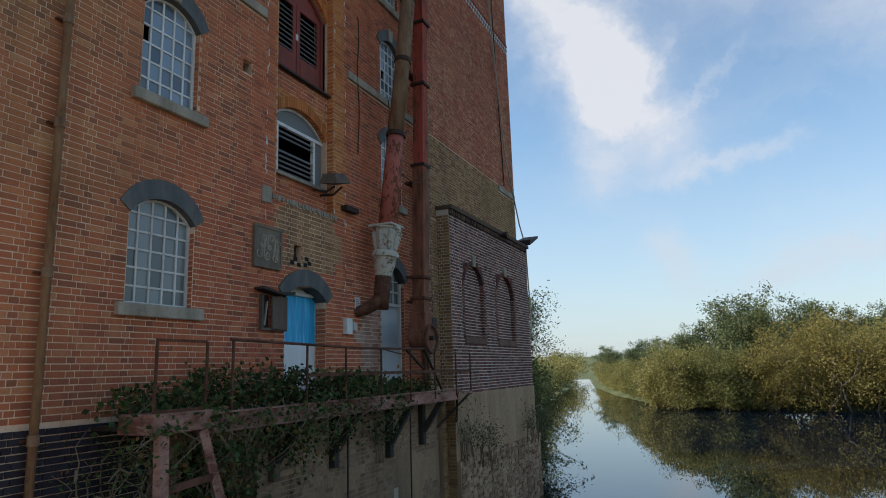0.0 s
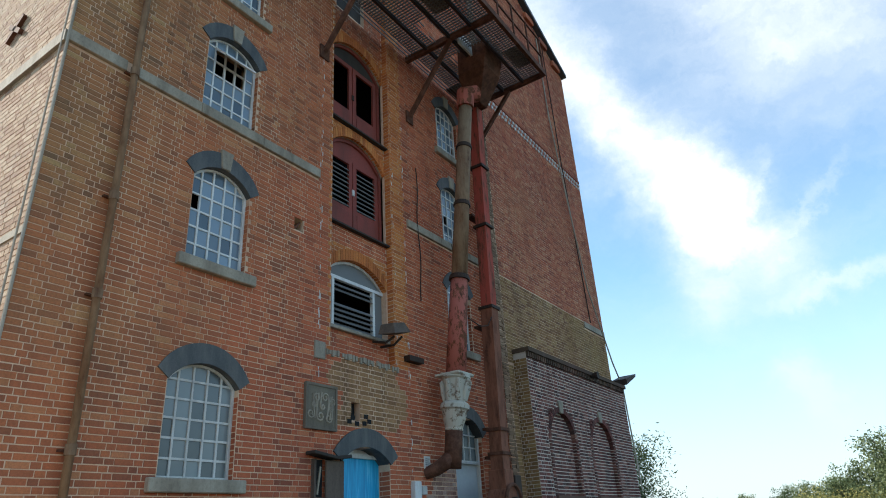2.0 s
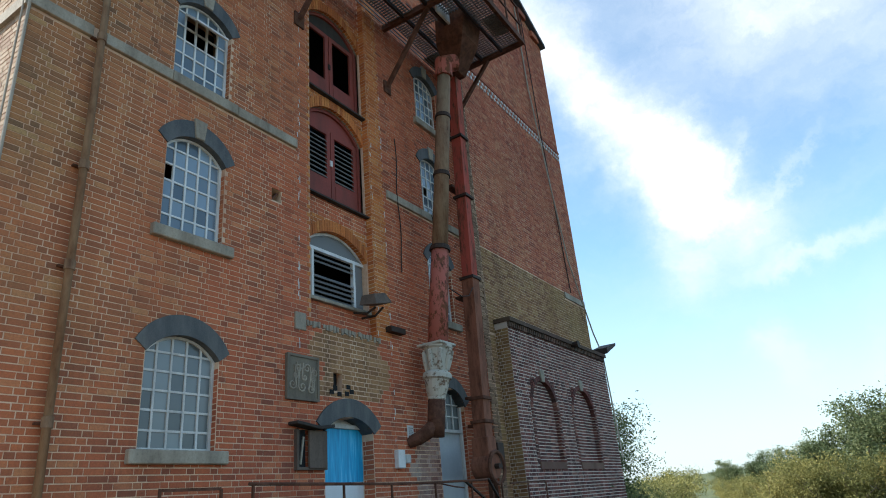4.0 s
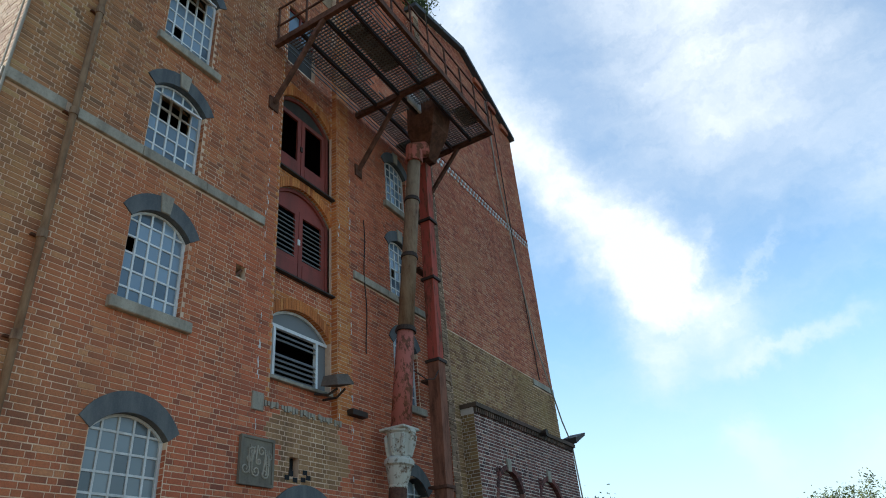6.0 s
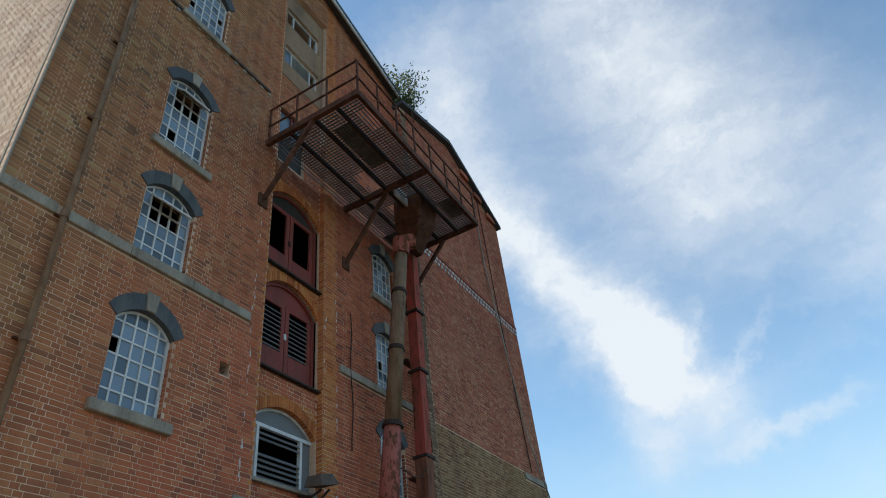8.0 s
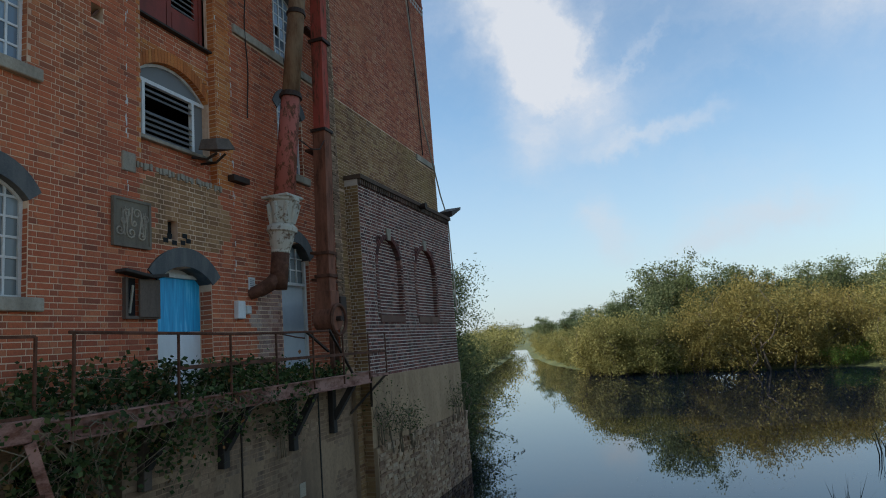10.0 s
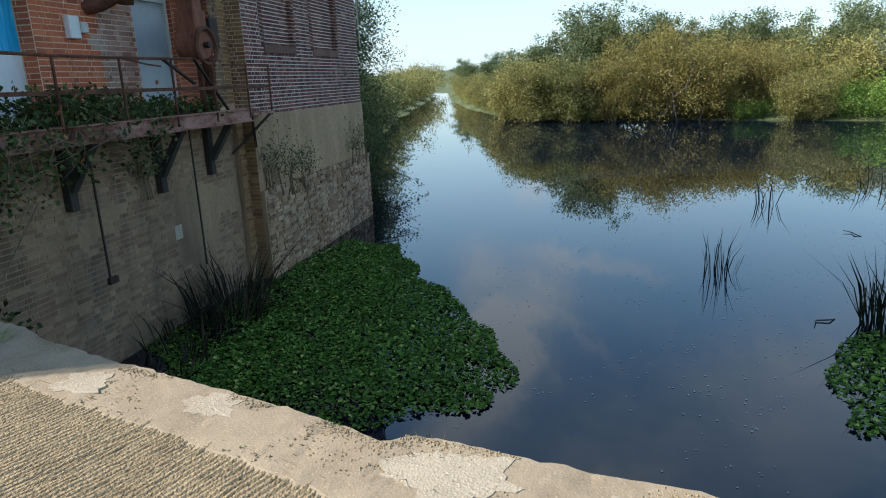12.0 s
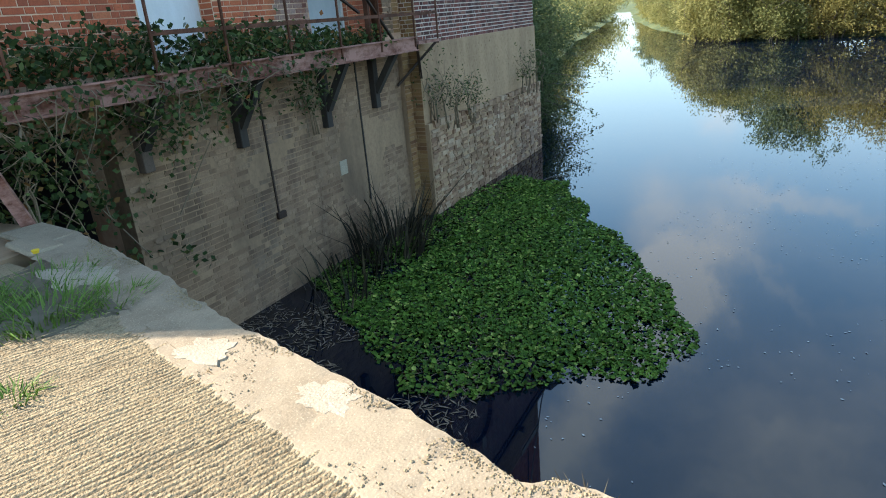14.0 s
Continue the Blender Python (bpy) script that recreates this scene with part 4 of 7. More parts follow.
# roof of the main block
roof = solid("roof", Geo().prism([(X0 - 0.25, top_front(X0) - 0.02), (10.5, top_front(10.5) + 0.05), (X1 + 0.1, top_front(X1) - 0.0), (X1 + 0.1, top_front(X1) + 0.14), (10.5, top_front(10.5) + 0.20), (X0 - 0.25, top_front(X0) + 0.12)], -0.28, 12.4),
             SLATE, "low pitched slate roof with a dark verge", kind="structure")
part("verge_board", Geo().prism([(10.5, top_front(10.5) - 0.10), (X1 + 0.08, top_front(X1) - 0.14), (X1 + 0.08, top_front(X1) + 0.03), (10.5, top_front(10.5) + 0.06)], -0.27, -0.22), GREY_PAINT, roof)

# the tower beyond, and the low block in front of it
TY, TX0, TX1 = -0.25, 15.45, 22.54


def top_tower(x):
    return 18.6 + 0.29 * (x - 16.6) if x < 18.75 else 19.2 - 0.43 * (x - 18.75)


tower = solid("wall_tower", panel(TX0, TX1, -2.9, 17.5, TY, 12.0, []), MORTAR, "dark brick tower wall with a band of pale dots", kind="structure")
part("tower_gable", Geo().prism([(TX0, 17.5), (TX1, 17.5), (TX1, top_tower(TX1)), (18.75, top_tower(18.75)), (TX0, top_tower(TX0))], TY, 12.0), MORTAR, tower)


def at_tower(x, z, w):
    return (x, TY - w, z)


brickwork("brickwork", brick_rows(TX0 + 0.32, TX1, 7.35, 19.4, [rect_gap(20.9, 22.5, 7.15, 7.36)], 21, top=top_tower), TOWER_BRICK, tower, at_tower)
brickwork("lower_brickwork", brick_rows(TX0 + 0.32, TX1, 5.2, 7.34, [rect_gap(20.9, 22.5, 7.13, 7.36)], 22), MOSSY_BRICK, tower, at_tower)
brickwork("corner_brickwork", brick_rows(TX0 + 0.32, 16.016, 1.2, 5.19, (), 25), MOSSY_BRICK, tower, at_tower)
brickwork("quoin_brickwork", brick_rows(TX0, TX0 + 0.30, 1.2, 18.0, (), 23), LOW_BRICK, tower, at_tower, 0.02, 5, 0.012)
brickwork("return_brickwork", brick_rows(TY, 0.0, 1.2, 18.0, (), 24), TOWER_BRICK, tower, lambda u, z, w: (TX0 - w, u, z), 0.006, 6, 0.006)
band = Geo()
for k in range(34):
    for r in (0, 1):
        band.box(15.9 + k * 0.195 + r * 0.097, 15.98 + k * 0.195 + r * 0.097, TY - 0.035, TY, 12.54 + r * 0.16, 12.63 + r * 0.16)
part("dotted_band", band, GREY_PAINT, tower, "two rows of pale blocks")
part("band_course", Geo().box(15.75, TX1, TY - 0.03, TY, 12.86, 12.93), TOWER_BRICK, tower)
part("stone_string", Geo().box(20.9, 22.5, TY - 0.04, TY, 7.15, 7.33), STONE, tower)
tower_roof = solid("roof", Geo().prism([(TX0 - 0.1, top_tower(TX0) + 0.0), (18.75, top_tower(18.75) + 0.02), (TX1 + 0.05, top_tower(TX1) - 0.06), (TX1 + 0.05, top_tower(TX1) + 0.08), (18.75, top_tower(18.75) + 0.2), (TX0 - 0.1, top_tower(TX0) + 0.16)], TY - 0.2, 12.0),
                   SLATE, "dark roof edge of the brick tower", kind="structure")
for k, (x, z) in enumerate(((19.6, 18.75), (20.6, 18.3), (21.6, 17.9))):
    part("corbel", Geo().box(x, x + 0.6, TY - 0.12, TY, z - 0.35, z - 0.12), TOWER_BRICK, tower_roof, bevel=0.01)

WY, WX0, WX1 = -0.59, 16.02, 22.42
BLIND = [(17.53, 0.70, 2.32, 3.55, 4.20), (20.05, 0.76, 2.32, 3.55, 4.22)]
wing = solid("wall_wing", panel(WX0, WX1, -2.9, 5.42, WY, TY, [(c - h, c + h, b, k) for c, h, b, s, k in BLIND]), WING_MORTAR, "low purple-red brick block with two blind arches", kind="structure")


def at_wing(x, z, w):
    return (x, WY - w, z)


brickwork("brickwork", [(a + 0.004, b - 0.005, c, d - 0.006) for a, b, c, d in brick_rows(WX0 + 0.003, WX1, 0.95, 5.42, [arch_gap(c, h + 0.13, b, s, k + 0.13) for c, h, b, s, k in BLIND], 31, 0.215, 0.077)], WING_BRICK, wing, at_wing)
for n, (c, h, b, s, k) in enumerate(BLIND):
    part("arch_back", Geo().box(c - h, c + h, WY + 0.10, WY + 0.2, b, k), WING_MORTAR, wing)
    brickwork("arch_brickwork", [(p, q - 0.003, r, t - 0.007) for p, q, r, t in brick_rows(c - h + 0.003, c + h, b, k, (), 33 + n, 0.215, 0.077)], WING_BRICK, wing, lambda x, z, w: (x, WY + 0.10 - w, z))
    inner, outer = arc(c, h, s, k, 22), arc(c, h + 0.12, s, k + 0.12, 22)
    ring = Geo()
    for q in range(22):
        i0, i1, o0, o1 = (Vector(p) for p in (inner[q], inner[q + 1], outer[q], outer[q + 1]))
        gap_i, gap_o = (i1 - i0) * 0.07, (o1 - o0) * 0.07
        ring.prism([tuple(i0 + gap_i), tuple(i1 - gap_i), tuple(o1 - gap_o), tuple(o0 + gap_o)], WY - 0.02, WY + 0.12)
    part("arch_ring", ring, WING_BRICK, wing)
    for sgn in (-1, 1):
        rows = [(min(c + sgn * h, c + sgn * (h + 0.12)), max(c + sgn * h, c + sgn * (h + 0.12)), b + j * 0.075, b + j * 0.075 + 0.062) for j in range(int((s - b) / 0.075) + 1)]
        brickwork("arch_jamb", rows, WING_BRICK, wing, at_wing, 0.02)
    brickwork("arch_reveal", brick_rows(WY, WY + 0.10, b, s + 0.3, (), 44), WING_BRICK, wing, lambda u, z, w, x=c + h: (x - w, u, z))
    part("keystone", Geo().prism([(c - 0.08, k - 0.03), (c + 0.08, k - 0.03), (c + 0.12, k + 0.26), (c - 0.12, k + 0.26)], WY - 0.05, WY), STONE, wing, "pale keystone", bevel=0.006)
    part("arch_sill", Geo().box(c - h - 0.02, c + h + 0.05, WY - 0.03, WY + 0.1, b - 0.16, b), COPING_BRICK, wing, "dark sloping brick sill")
cop = Geo().box(WX0 - 0.03, WX1 + 0.03, WY - 0.10, TY, 5.42, 5.52)
for k in range(58):
    cop.box(WX0 + k * 0.11, WX0 + k * 0.11 + 0.06, WY - 0.06, WY, 5.30, 5.42)
part("coping", cop, COPING_BRICK, wing, "dark dentilled brick coping")
brickwork("return_brickwork", brick_rows(WY, TY, 0.95, 5.3, (), 36), MOSSY_BRICK, wing, lambda u, z, w: (WX0 - w, u, z))
part("cement_band", Geo().box(WX0 - 0.01, WX1 + 0.01, WY - 0.035, WY, -0.55, 0.95), CEMENT, wing, "stained cement coat", bevel=0.01)
brickwork("coated_brickwork", brick_rows(WX0, WX1, -0.54, 0.93, (), 45, 0.2, 0.072, skip=lambda x, z, r: r.random() < 0.25), CEMENT, wing, lambda x, z, w: (x, WY - 0.035 - w, z), 0.003, 13, 0.002)
rng = random.Random(40)
base = Geo().box(WX0 - 0.05, WX1 + 0.05, WY - 0.12, WY, -2.9, -0.55)
part("base_wall", base, CEMENT, wing)
brickwork("base_stones", brick_rows(WX0, WX1 + 0.03, -2.8, -0.56, (), 41, 0.22, 0.082, skip=lambda x, z, r: r.random() < 0.12), BASE_STONE, wing, lambda x, z, w: (x, WY - 0.12 - w, z), 0.025, 7, 0.016)
part("end_coat", Geo().box(WX0 - 0.048, WX0 - 0.001, WY - 0.03, -0.402, -2.9, 0.94), CEMENT, wing)
brickwork("end_brickwork", brick_rows(WY - 0.03, -0.402, -2.8, 0.93, (), 42), MOSSY_BRICK, wing, lambda u, z, w: (WX0 - 0.048 - w, u, z), 0.012, 15, 0.006)
brickwork("ledge_bricks", [(WX0 + 0.1 + k * 0.24, WX0 + 0.1 + k * 0.24 + 0.2, -0.62, -0.52) for k in range(26)], BASE_STONE, wing, lambda x, z, w: (x, WY - 0.12 - w, z), 0.07, 8, 0.02)

# the river wall under the deck
LY = -0.30
# opening cut for the added recess that darkens the wall here
SHADE_RECESS = (8.15, 9.55, -2.9, 0.62)
low = solid("wall_river", panel(7.9, WX0 + 0.02, -2.9, 0.93, LY, -0.003, [SHADE_RECESS]), RENDER_COAT, "stained rendered river wall with brick showing through", kind="structure")


def patchy(x, z, r):
    return noise.noise(Vector((x * 0.6, 3.1, z * 0.8))) > (0.22 if z > -1.4 else 0.45) or r.random() < 0.06


brickwork("brickwork", brick_rows(7.9, WX0, -2.8, 0.9, [rect_gap(*SHADE_RECESS)], 51, 0.215, 0.075, skip=patchy), LOW_BRICK, low, lambda x, z, w: (x, LY - w, z), 0.004, 9, 0.003)
for x, zb, zt in ((11.90, -1.12, 0.6), (14.30, -1.6, 0.9)):
    part("iron_strap", Geo().box(x - 0.014, x + 0.014, LY - 0.02, LY, zb, zt), DARK_IRON if x < 13 else BLACK_TIMBER, low)
part("strap_foot", Geo().box(11.84, 12.02, LY - 0.06, LY, -1.20, -1.10), DARK_IRON, low, bevel=0.01)
part("patch", Geo().box(13.52, 13.72, LY - 0.014, LY, -0.96, -0.72), PALE_PATCH, low, "pale mortar patch", bevel=0.004)
part("buttress", Geo().box(15.72, 16.03, LY - 0.10, LY, -2.9, 0.9), CEMENT, low, bevel=0.01)
brickwork("buttress_brickwork", brick_rows(15.725, 16.025, -2.8, 0.88, (), 52), MOSSY_BRICK, low, lambda x, z, w: (x, LY - 0.10 - w, z), 0.012, 14, 0.008)


# ---------------------------------------------------------------- ground, water, banks
WATER_Z = -2.4
POND = [(6.0, -0.35), (16.0, -0.35), (22.4, -0.7), (23.4, 0.6), (30, 2.2), (45, 6.3), (68, 11.6), (128, 22.5), (250, 51), (420, 92), (420, 84), (250, 46), (123, 18.0), (82, 6.6), (67, -0.4),
        (62, -5), (59, -10.5), (58.5, -16), (56.5, -20), (54, -24.5), (52, -31), (44, -45), (25, -60), (0, -66), (-30, -66), (-30, -40), (5.0, -18), (6.2, -8), (6.9, -5), (8, -1.6)]


def shore(px, py):
    """Signed distance to the water's edge, positive on land."""
    best = np.full(px.shape, 1e9)
    inside_ = np.zeros(px.shape, bool)
    for (ax, ay), (bx, by) in zip(POND, POND[1:] + POND[:1]):
        dx, dy = bx - ax, by - ay
        t = np.clip(((px - ax) * dx + (py - ay) * dy) / (dx * dx + dy * dy), 0, 1)
        best = np.minimum(best, np.hypot(px - ax - t * dx, py - ay - t * dy))
        crosses = (ay > py) != (by > py)
        inside_ ^= crosses & (px < dx * (py - ay) / (dy if dy else 1e-9) + ax)
    return np.where(inside_, -best, best)


def axis(stops):
    out = []
    for (a, b, s) in stops:
        out += list(np.arange(a, b, s))
    return np.array(out + [stops[-1][1]])


gx = axis([(-300, -60, 30), (-60, 20, 4), (20, 130, 1.5), (130, 420, 8), (420, 2000, 60)])
gy = axis([(-900, -120, 40), (-120, -40, 5), (-40, 40, 1.5), (40, 140, 6), (140, 1200, 50)])
GX, GY = np.meshgrid(gx, gy, indexing="ij")
D = shore(GX, GY)
GZ = np.where(D < 0, WATER_Z - 0.9, WATER_Z + 0.12 + 0.9 * (1 - np.exp(-np.maximum(D, 0) / 5.0)))
GZ = np.where((D < 1.5) & (D >= -1.5), WATER_Z - 0.45 + (D + 1.5) * 0.25, GZ)
GZ += np.where(D > 0, 0.12 * np.sin(GX * 0.35 + 1) * np.sin(GY * 0.31), 0)
far_x = np.clip((GX - 330) / 700, 0, 1)
GZ += far_x * far_x * (3 - 2 * far_x) * (12 + 4 * np.sin(GY * 0.008 + 1.2) + 2 * np.sin(GY * 0.021 + GX * 0.004))
GZ = np.where((GX < 23.5) & (GX > 3) & (GY > -2.5) & (GY < 14), -3.2, GZ)
GZ = np.where((GX <= 8) & (GY > -70), -3.3, GZ)
me = bpy.data.meshes.new("ground")
nx, ny = len(gx), len(gy)
quads = [(i * ny + j, (i + 1) * ny + j, (i + 1) * ny + j + 1, i * ny + j + 1) for i in range(nx - 1) for j in range(ny - 1)]
me.from_pydata(list(zip(GX.ravel().tolist(), GY.ravel().tolist(), GZ.ravel().tolist())), [], quads)
me.shade_smooth()
me.materials.append(GRASSLAND)
tagged(new("ground", me), "grassy river banks running to low hills", kind="structure")
solid("water", Geo().add([(-300, -900, WATER_Z), (700, -900, WATER_Z), (700, 300, WATER_Z), (-300, 300, WATER_Z)], [(0, 1, 2, 3)]), WATER, "still dark river mirroring sky and trees", kind="structure")

# the concrete bridge deck with its kerb
EDGE = [(8.04, -1.75), (7.54, -3.41), (7.36, -3.79), (7.11, -4.53), (6.95, -5.15), (6.82, -5.53), (6.72, -5.88), (6.59, -6.19), (6.56, -6.25), (6.64, -6.32), (6.6, -6.55), (6.52, -6.93), (6.4, -7.48), (6.3, -8.03), (5.92, -10.13), (5.22, -14.13), (4.52, -18.13)]


def edge_x(y):
    for (ax, ay), (bx, by) in zip(EDGE, EDGE[1:]):
        if by <= y <= ay:
            return ax + (bx - ax) * (y - ay) / (by - ay)
    return EDGE[0][0] if y > EDGE[0][1] else EDGE[-1][0]


def kerb_top(x, y):
    """Height of the kerb's worn top."""
    return 0.015 + 0.02 * min(1.0, max(0.0, (x - edge_x(y) + 0.42) / 0.39))


kerb = Geo()
rows = []
for k in range(340):
    yy = -1.62 - k * (16.38 / 339)
    ex = edge_x(yy) + 0.022 * noise.noise(Vector((yy * 3.3, 0, 0))) + 0.022 * noise.noise(Vector((yy * 14.0, 5, 0)))
    w = 0.44 + 0.03 * noise.noise(Vector((yy * 1.3, 9, 0)))
    line = [(ex - w - 0.03, yy, -0.004), (ex - w + 0.01, yy, 0.012 + 0.005 * noise.noise(Vector((yy * 9, 3, 0))))]
    for j in range(1, 9):
        x = ex - w + 0.02 + (w - 0.05) * j / 8
        line.append((x, yy, 0.014 + 0.0025 * j + 0.004 * noise.noise(Vector((x * 4, yy * 4, 0))) + 0.004 * noise.noise(Vector((x * 19, yy * 19, 2))) - 0.016 * max(0, noise.noise(Vector((x * 7, yy * 7, 6))) - 0.15)))
    chip = 0.04 + 0.07 * max(0, noise.noise(Vector((yy * 4.1, 7, 0))))
    line += [(ex, yy, 0.03 - chip), (ex + 0.012, yy, -0.35), (ex - 0.03, yy, -1.2), (ex - 0.02, yy, -3.2)]
    rows.append(line)
m = len(rows[0])
kerb.add([p for r in rows for p in r], [(i * m + j, i * m + j + 1, (i + 1) * m + j + 1, (i + 1) * m + j) for i in range(len(rows) - 1) for j in range(m - 1)])
solid("kerb", kerb, KERB_CONCRETE, "worn, chipped concrete kerb above the water", kind="structure", smooth=False)
# crumbled aggregate along the broken lip and in the pitted patches
rng = random.Random(58)
grit = Geo()
for k in range(9000):
    y = rng.uniform(-9.0, -1.8)
    back = abs(rng.gauss(0, 0.05)) if k % 3 else rng.uniform(0.0, 0.42)
    x = edge_x(y) - 0.01 - back
    if noise.noise(Vector((x * 3.0, y * 2.2, 5))) < (-0.05 if k % 3 else 0.12):
        continue
    r = rng.uniform(0.003, 0.007) * (1.5 if rng.random() < 0.12 else 1.0)
    z = kerb_top(x, y) - (0.03 if back < 0.03 else 0.0) + r * 0.1
    o = [Vector((rng.uniform(0.6, 1.3) * sx * r, rng.uniform(0.6, 1.3) * sy * r, rng.uniform(0.5, 0.9) * sz * r)) for sx, sy, sz in ((1, 0, 0), (0, 1, 0), (-1, 0, 0), (0, -1, 0), (0, 0, 1))]
    grit.add([(x + q.x, y + q.y, z + q.z) for q in o], [(0, 1, 4), (1, 2, 4), (2, 3, 4), (3, 0, 4)])
me = grit.mesh("kerb_grit")
me.materials.append(RIB_CONCRETE)
tagged(new("kerb_grit", me), "loose pale grit crumbling off the kerb", "grit", kind="stuff")
# end face of the abutment towards the mill
solid("abutment", Geo().box(-14, 8.10, -1.68, -0.004, -3.2, -0.02).box(-14, 7.2, -1.7, -0.3, -0.02, -0.004), CEMENT, "concrete abutment beside the mill", kind="structure")

# ribbed concrete: ridges run aslant to the kerb
RIB = Vector((0.93, -0.367, 0)).normalized()
ACROSS = Vector((-RIB.y, RIB.x, 0))
slab = Geo()
pts, faces = [], []
PITCH = 0.030
mid = Vector((5.2, -5.2, 0))
n_u, n_r = 170, 240
for r in range(-n_r // 2, n_r // 2):
    for q, hgt in enumerate((-0.017, 0.005, 0.006, -0.006)):
        for u in range(n_u + 1):
            p = mid + RIB * ((u - n_u / 2) * 0.0485) + ACROSS * ((r + (0.0, 0.18, 0.66, 0.84)[q]) * PITCH)
            wob = noise.noise(Vector((p.x * 6, p.y * 6, 0)))
            worn = 0.5 + 0.5 * noise.noise(Vector((p.x * 0.9, p.y * 0.9, 4))) + 0.9 * noise.noise(Vector((p.dot(RIB) * 2.5, p.dot(ACROSS) * 40, 2)))
            p = p + ACROSS * (0.007 * wob)
            z = hgt * max(0.3, worn + 0.15) * (1 + 0.9 * noise.noise(Vector((p.x * 18, p.y * 18, 8)))) + 0.008 * noise.noise(Vector((p.x * 41, p.y * 41, 1))) + 0.006
            pts.append((min(p.x, edge_x(p.y) - 0.36), p.y, z))
stride = n_u + 1
n_lines = n_r * 4
faces = [(a * stride + u, a * stride + u + 1, (a + 1) * stride + u + 1, (a + 1) * stride + u) for a in range(n_lines - 1) for u in range(n_u)]
slab.add(pts, faces)
solid("pavement", slab, RIB_CONCRETE, "ribbed concrete bridge surface", kind="structure", smooth=True)
solid("road", Geo().add([(-14, -18, -0.05), (4.4, -18, -0.05), (6.3, -7, -0.05), (7.4, -2.4, -0.05), (7.6, -0.3, -0.05), (-14, -0.3, -0.05)], [(0, 1, 2, 3, 4, 5)]), RIB_CONCRETE, "plain concrete road beside the ribbed strip", kind="structure")
for n, (x, y, sx, sy) in enumerate(((6.38, -6.55, 0.16, 0.22), (6.72, -5.30, 0.10, 0.16), (6.86, -4.45, 0.10, 0.18), (6.22, -7.2, 0.08, 0.1), (7.35, -2.75, 0.16, 0.3))):
    rng = random.Random(60 + n)
    n_ring = 44
    ring = []
    for q in range(n_ring):
        a = q * 2 * math.pi / n_ring
        k = 1.0 + 0.55 * noise.noise(Vector((math.cos(a) * 1.6, math.sin(a) * 1.6, n * 3.7))) + 0.3 * noise.noise(Vector((math.cos(a) * 5, math.sin(a) * 5, n * 1.3))) + rng.uniform(-0.06, 0.06)
        ring.append((x + sx * k * math.cos(a), y + sy * k * math.sin(a)))
    g = Geo().add([(x, y, kerb_top(x, y) + 0.006)] + [(p, q, kerb_top(p, q) + 0.002) for p, q in ring] + [(p, q, kerb_top(p, q) - 0.02) for p, q in ring], [(0, 1 + k, 1 + (k + 1) % n_ring) for k in range(n_ring)] + [(1 + k, 1 + n_ring + k, 1 + n_ring + (k + 1) % n_ring, 1 + (k + 1) % n_ring) for k in range(n_ring)])
    solid("mortar_patch", g, PALE_PATCH, "pale ragged mortar patch on the kerb", "patch", "patches on the kerb")
for x, y, s in ((7.86, -1.50, 0.30), (7.66, -1.75, 0.22)):
    rot = 1.2 + s
    g = Geo().box(-s, s, -s * 0.62, s * 0.62, 0, 0.05)
    ob = solid("kerb_stone", g, KERB_CONCRETE, "loose worn stone block by the kerb", "stone", "loose kerb stones", bevel=0.02)
    ob.matrix_world = pose(x, y, 0.0 if x < 7.9 and y > -2 else -0.06, 2, -3, math.degrees(rot))

soil = Geo()
pts = [(6.95 + 0.75 * math.cos(a) * (1 + 0.22 * math.sin(3 * a) + 0.12 * math.sin(7 * a + 1)), -2.75 + 0.85 * math.sin(a) * (1 + 0.2 * math.sin(4 * a) + 0.1 * math.sin(9 * a)), 0.010) for a in (k * 2 * math.pi / 40 for k in range(40))]
pts = [(min(x, edge_x(y) - 0.30), min(y, -1.8), z) for x, y, z in pts]
soil.add([(6.95, -2.75, 0.022)] + pts + [(x, y, -0.01) for x, y, z in pts], [(0, 1 + k, 1 + (k + 1) % 40) for k in range(40)] + [(1 + k, 41 + k, 41 + (k + 1) % 40, 1 + (k + 1) % 40) for k in range(40)])
solid("soil_patch", soil, SOIL, "gritty dark soil gathered on the concrete", kind="structure", smooth=True)
ledge = Geo()
for k in range(6):
    y = -1.75 - k * 0.3
    ledge.box(edge_x(y) - 0.1, edge_x(y) + 0.16 - 0.01 * k, y - 0.28, y, -0.42, -0.20 - 0.02 * (k % 2))
solid("ledge", ledge, KERB_CONCRETE, "low stone ledge below the kerb", kind="structure", bevel=0.02)

# ---------------------------------------------------------------- deck along the wall
DY, DZ = -0.90, 1.05
deck = thing("iron_deck", (11.5, -0.5, DZ), "rusty steel walkway bracketed to the river wall", "walkway")
part("edge_beam", Geo().box(7.95, 15.40, DY - 0.02, DY + 0.02, 0.88, 1.12).box(7.95, 15.40, DY - 0.07, DY - 0.02, 1.10, 1.12).box(7.95, 15.40, DY - 0.07, DY - 0.02, 0.88, 0.90), DECK_RUST, deck)
part("deck_plate", Geo().box(7.1, 15.40, DY + 0.02, -0.004, 0.98, 1.03), DARK_IRON, deck)
part("end_box", Geo().box(7.08, 7.93, DY - 0.10, DY + 0.45, 0.94, 1.16), DECK_RUST, deck, bevel=0.008)
part("step_plate", Geo().box(15.45, 16.25, DY - 0.05, WY - 0.04, 0.98, 1.03), DECK_RUST, deck)
part("leg", Geo().beam((7.78, -0.98, 0.94), (8.0, -1.12, 0.02), 0.12, 0.10), DECK_RUST, deck)
part("leg", Geo().beam((7.20, -0.98, 0.94), (7.20, -1.02, 0.0), 0.12, 0.10), DECK_RUST, deck)
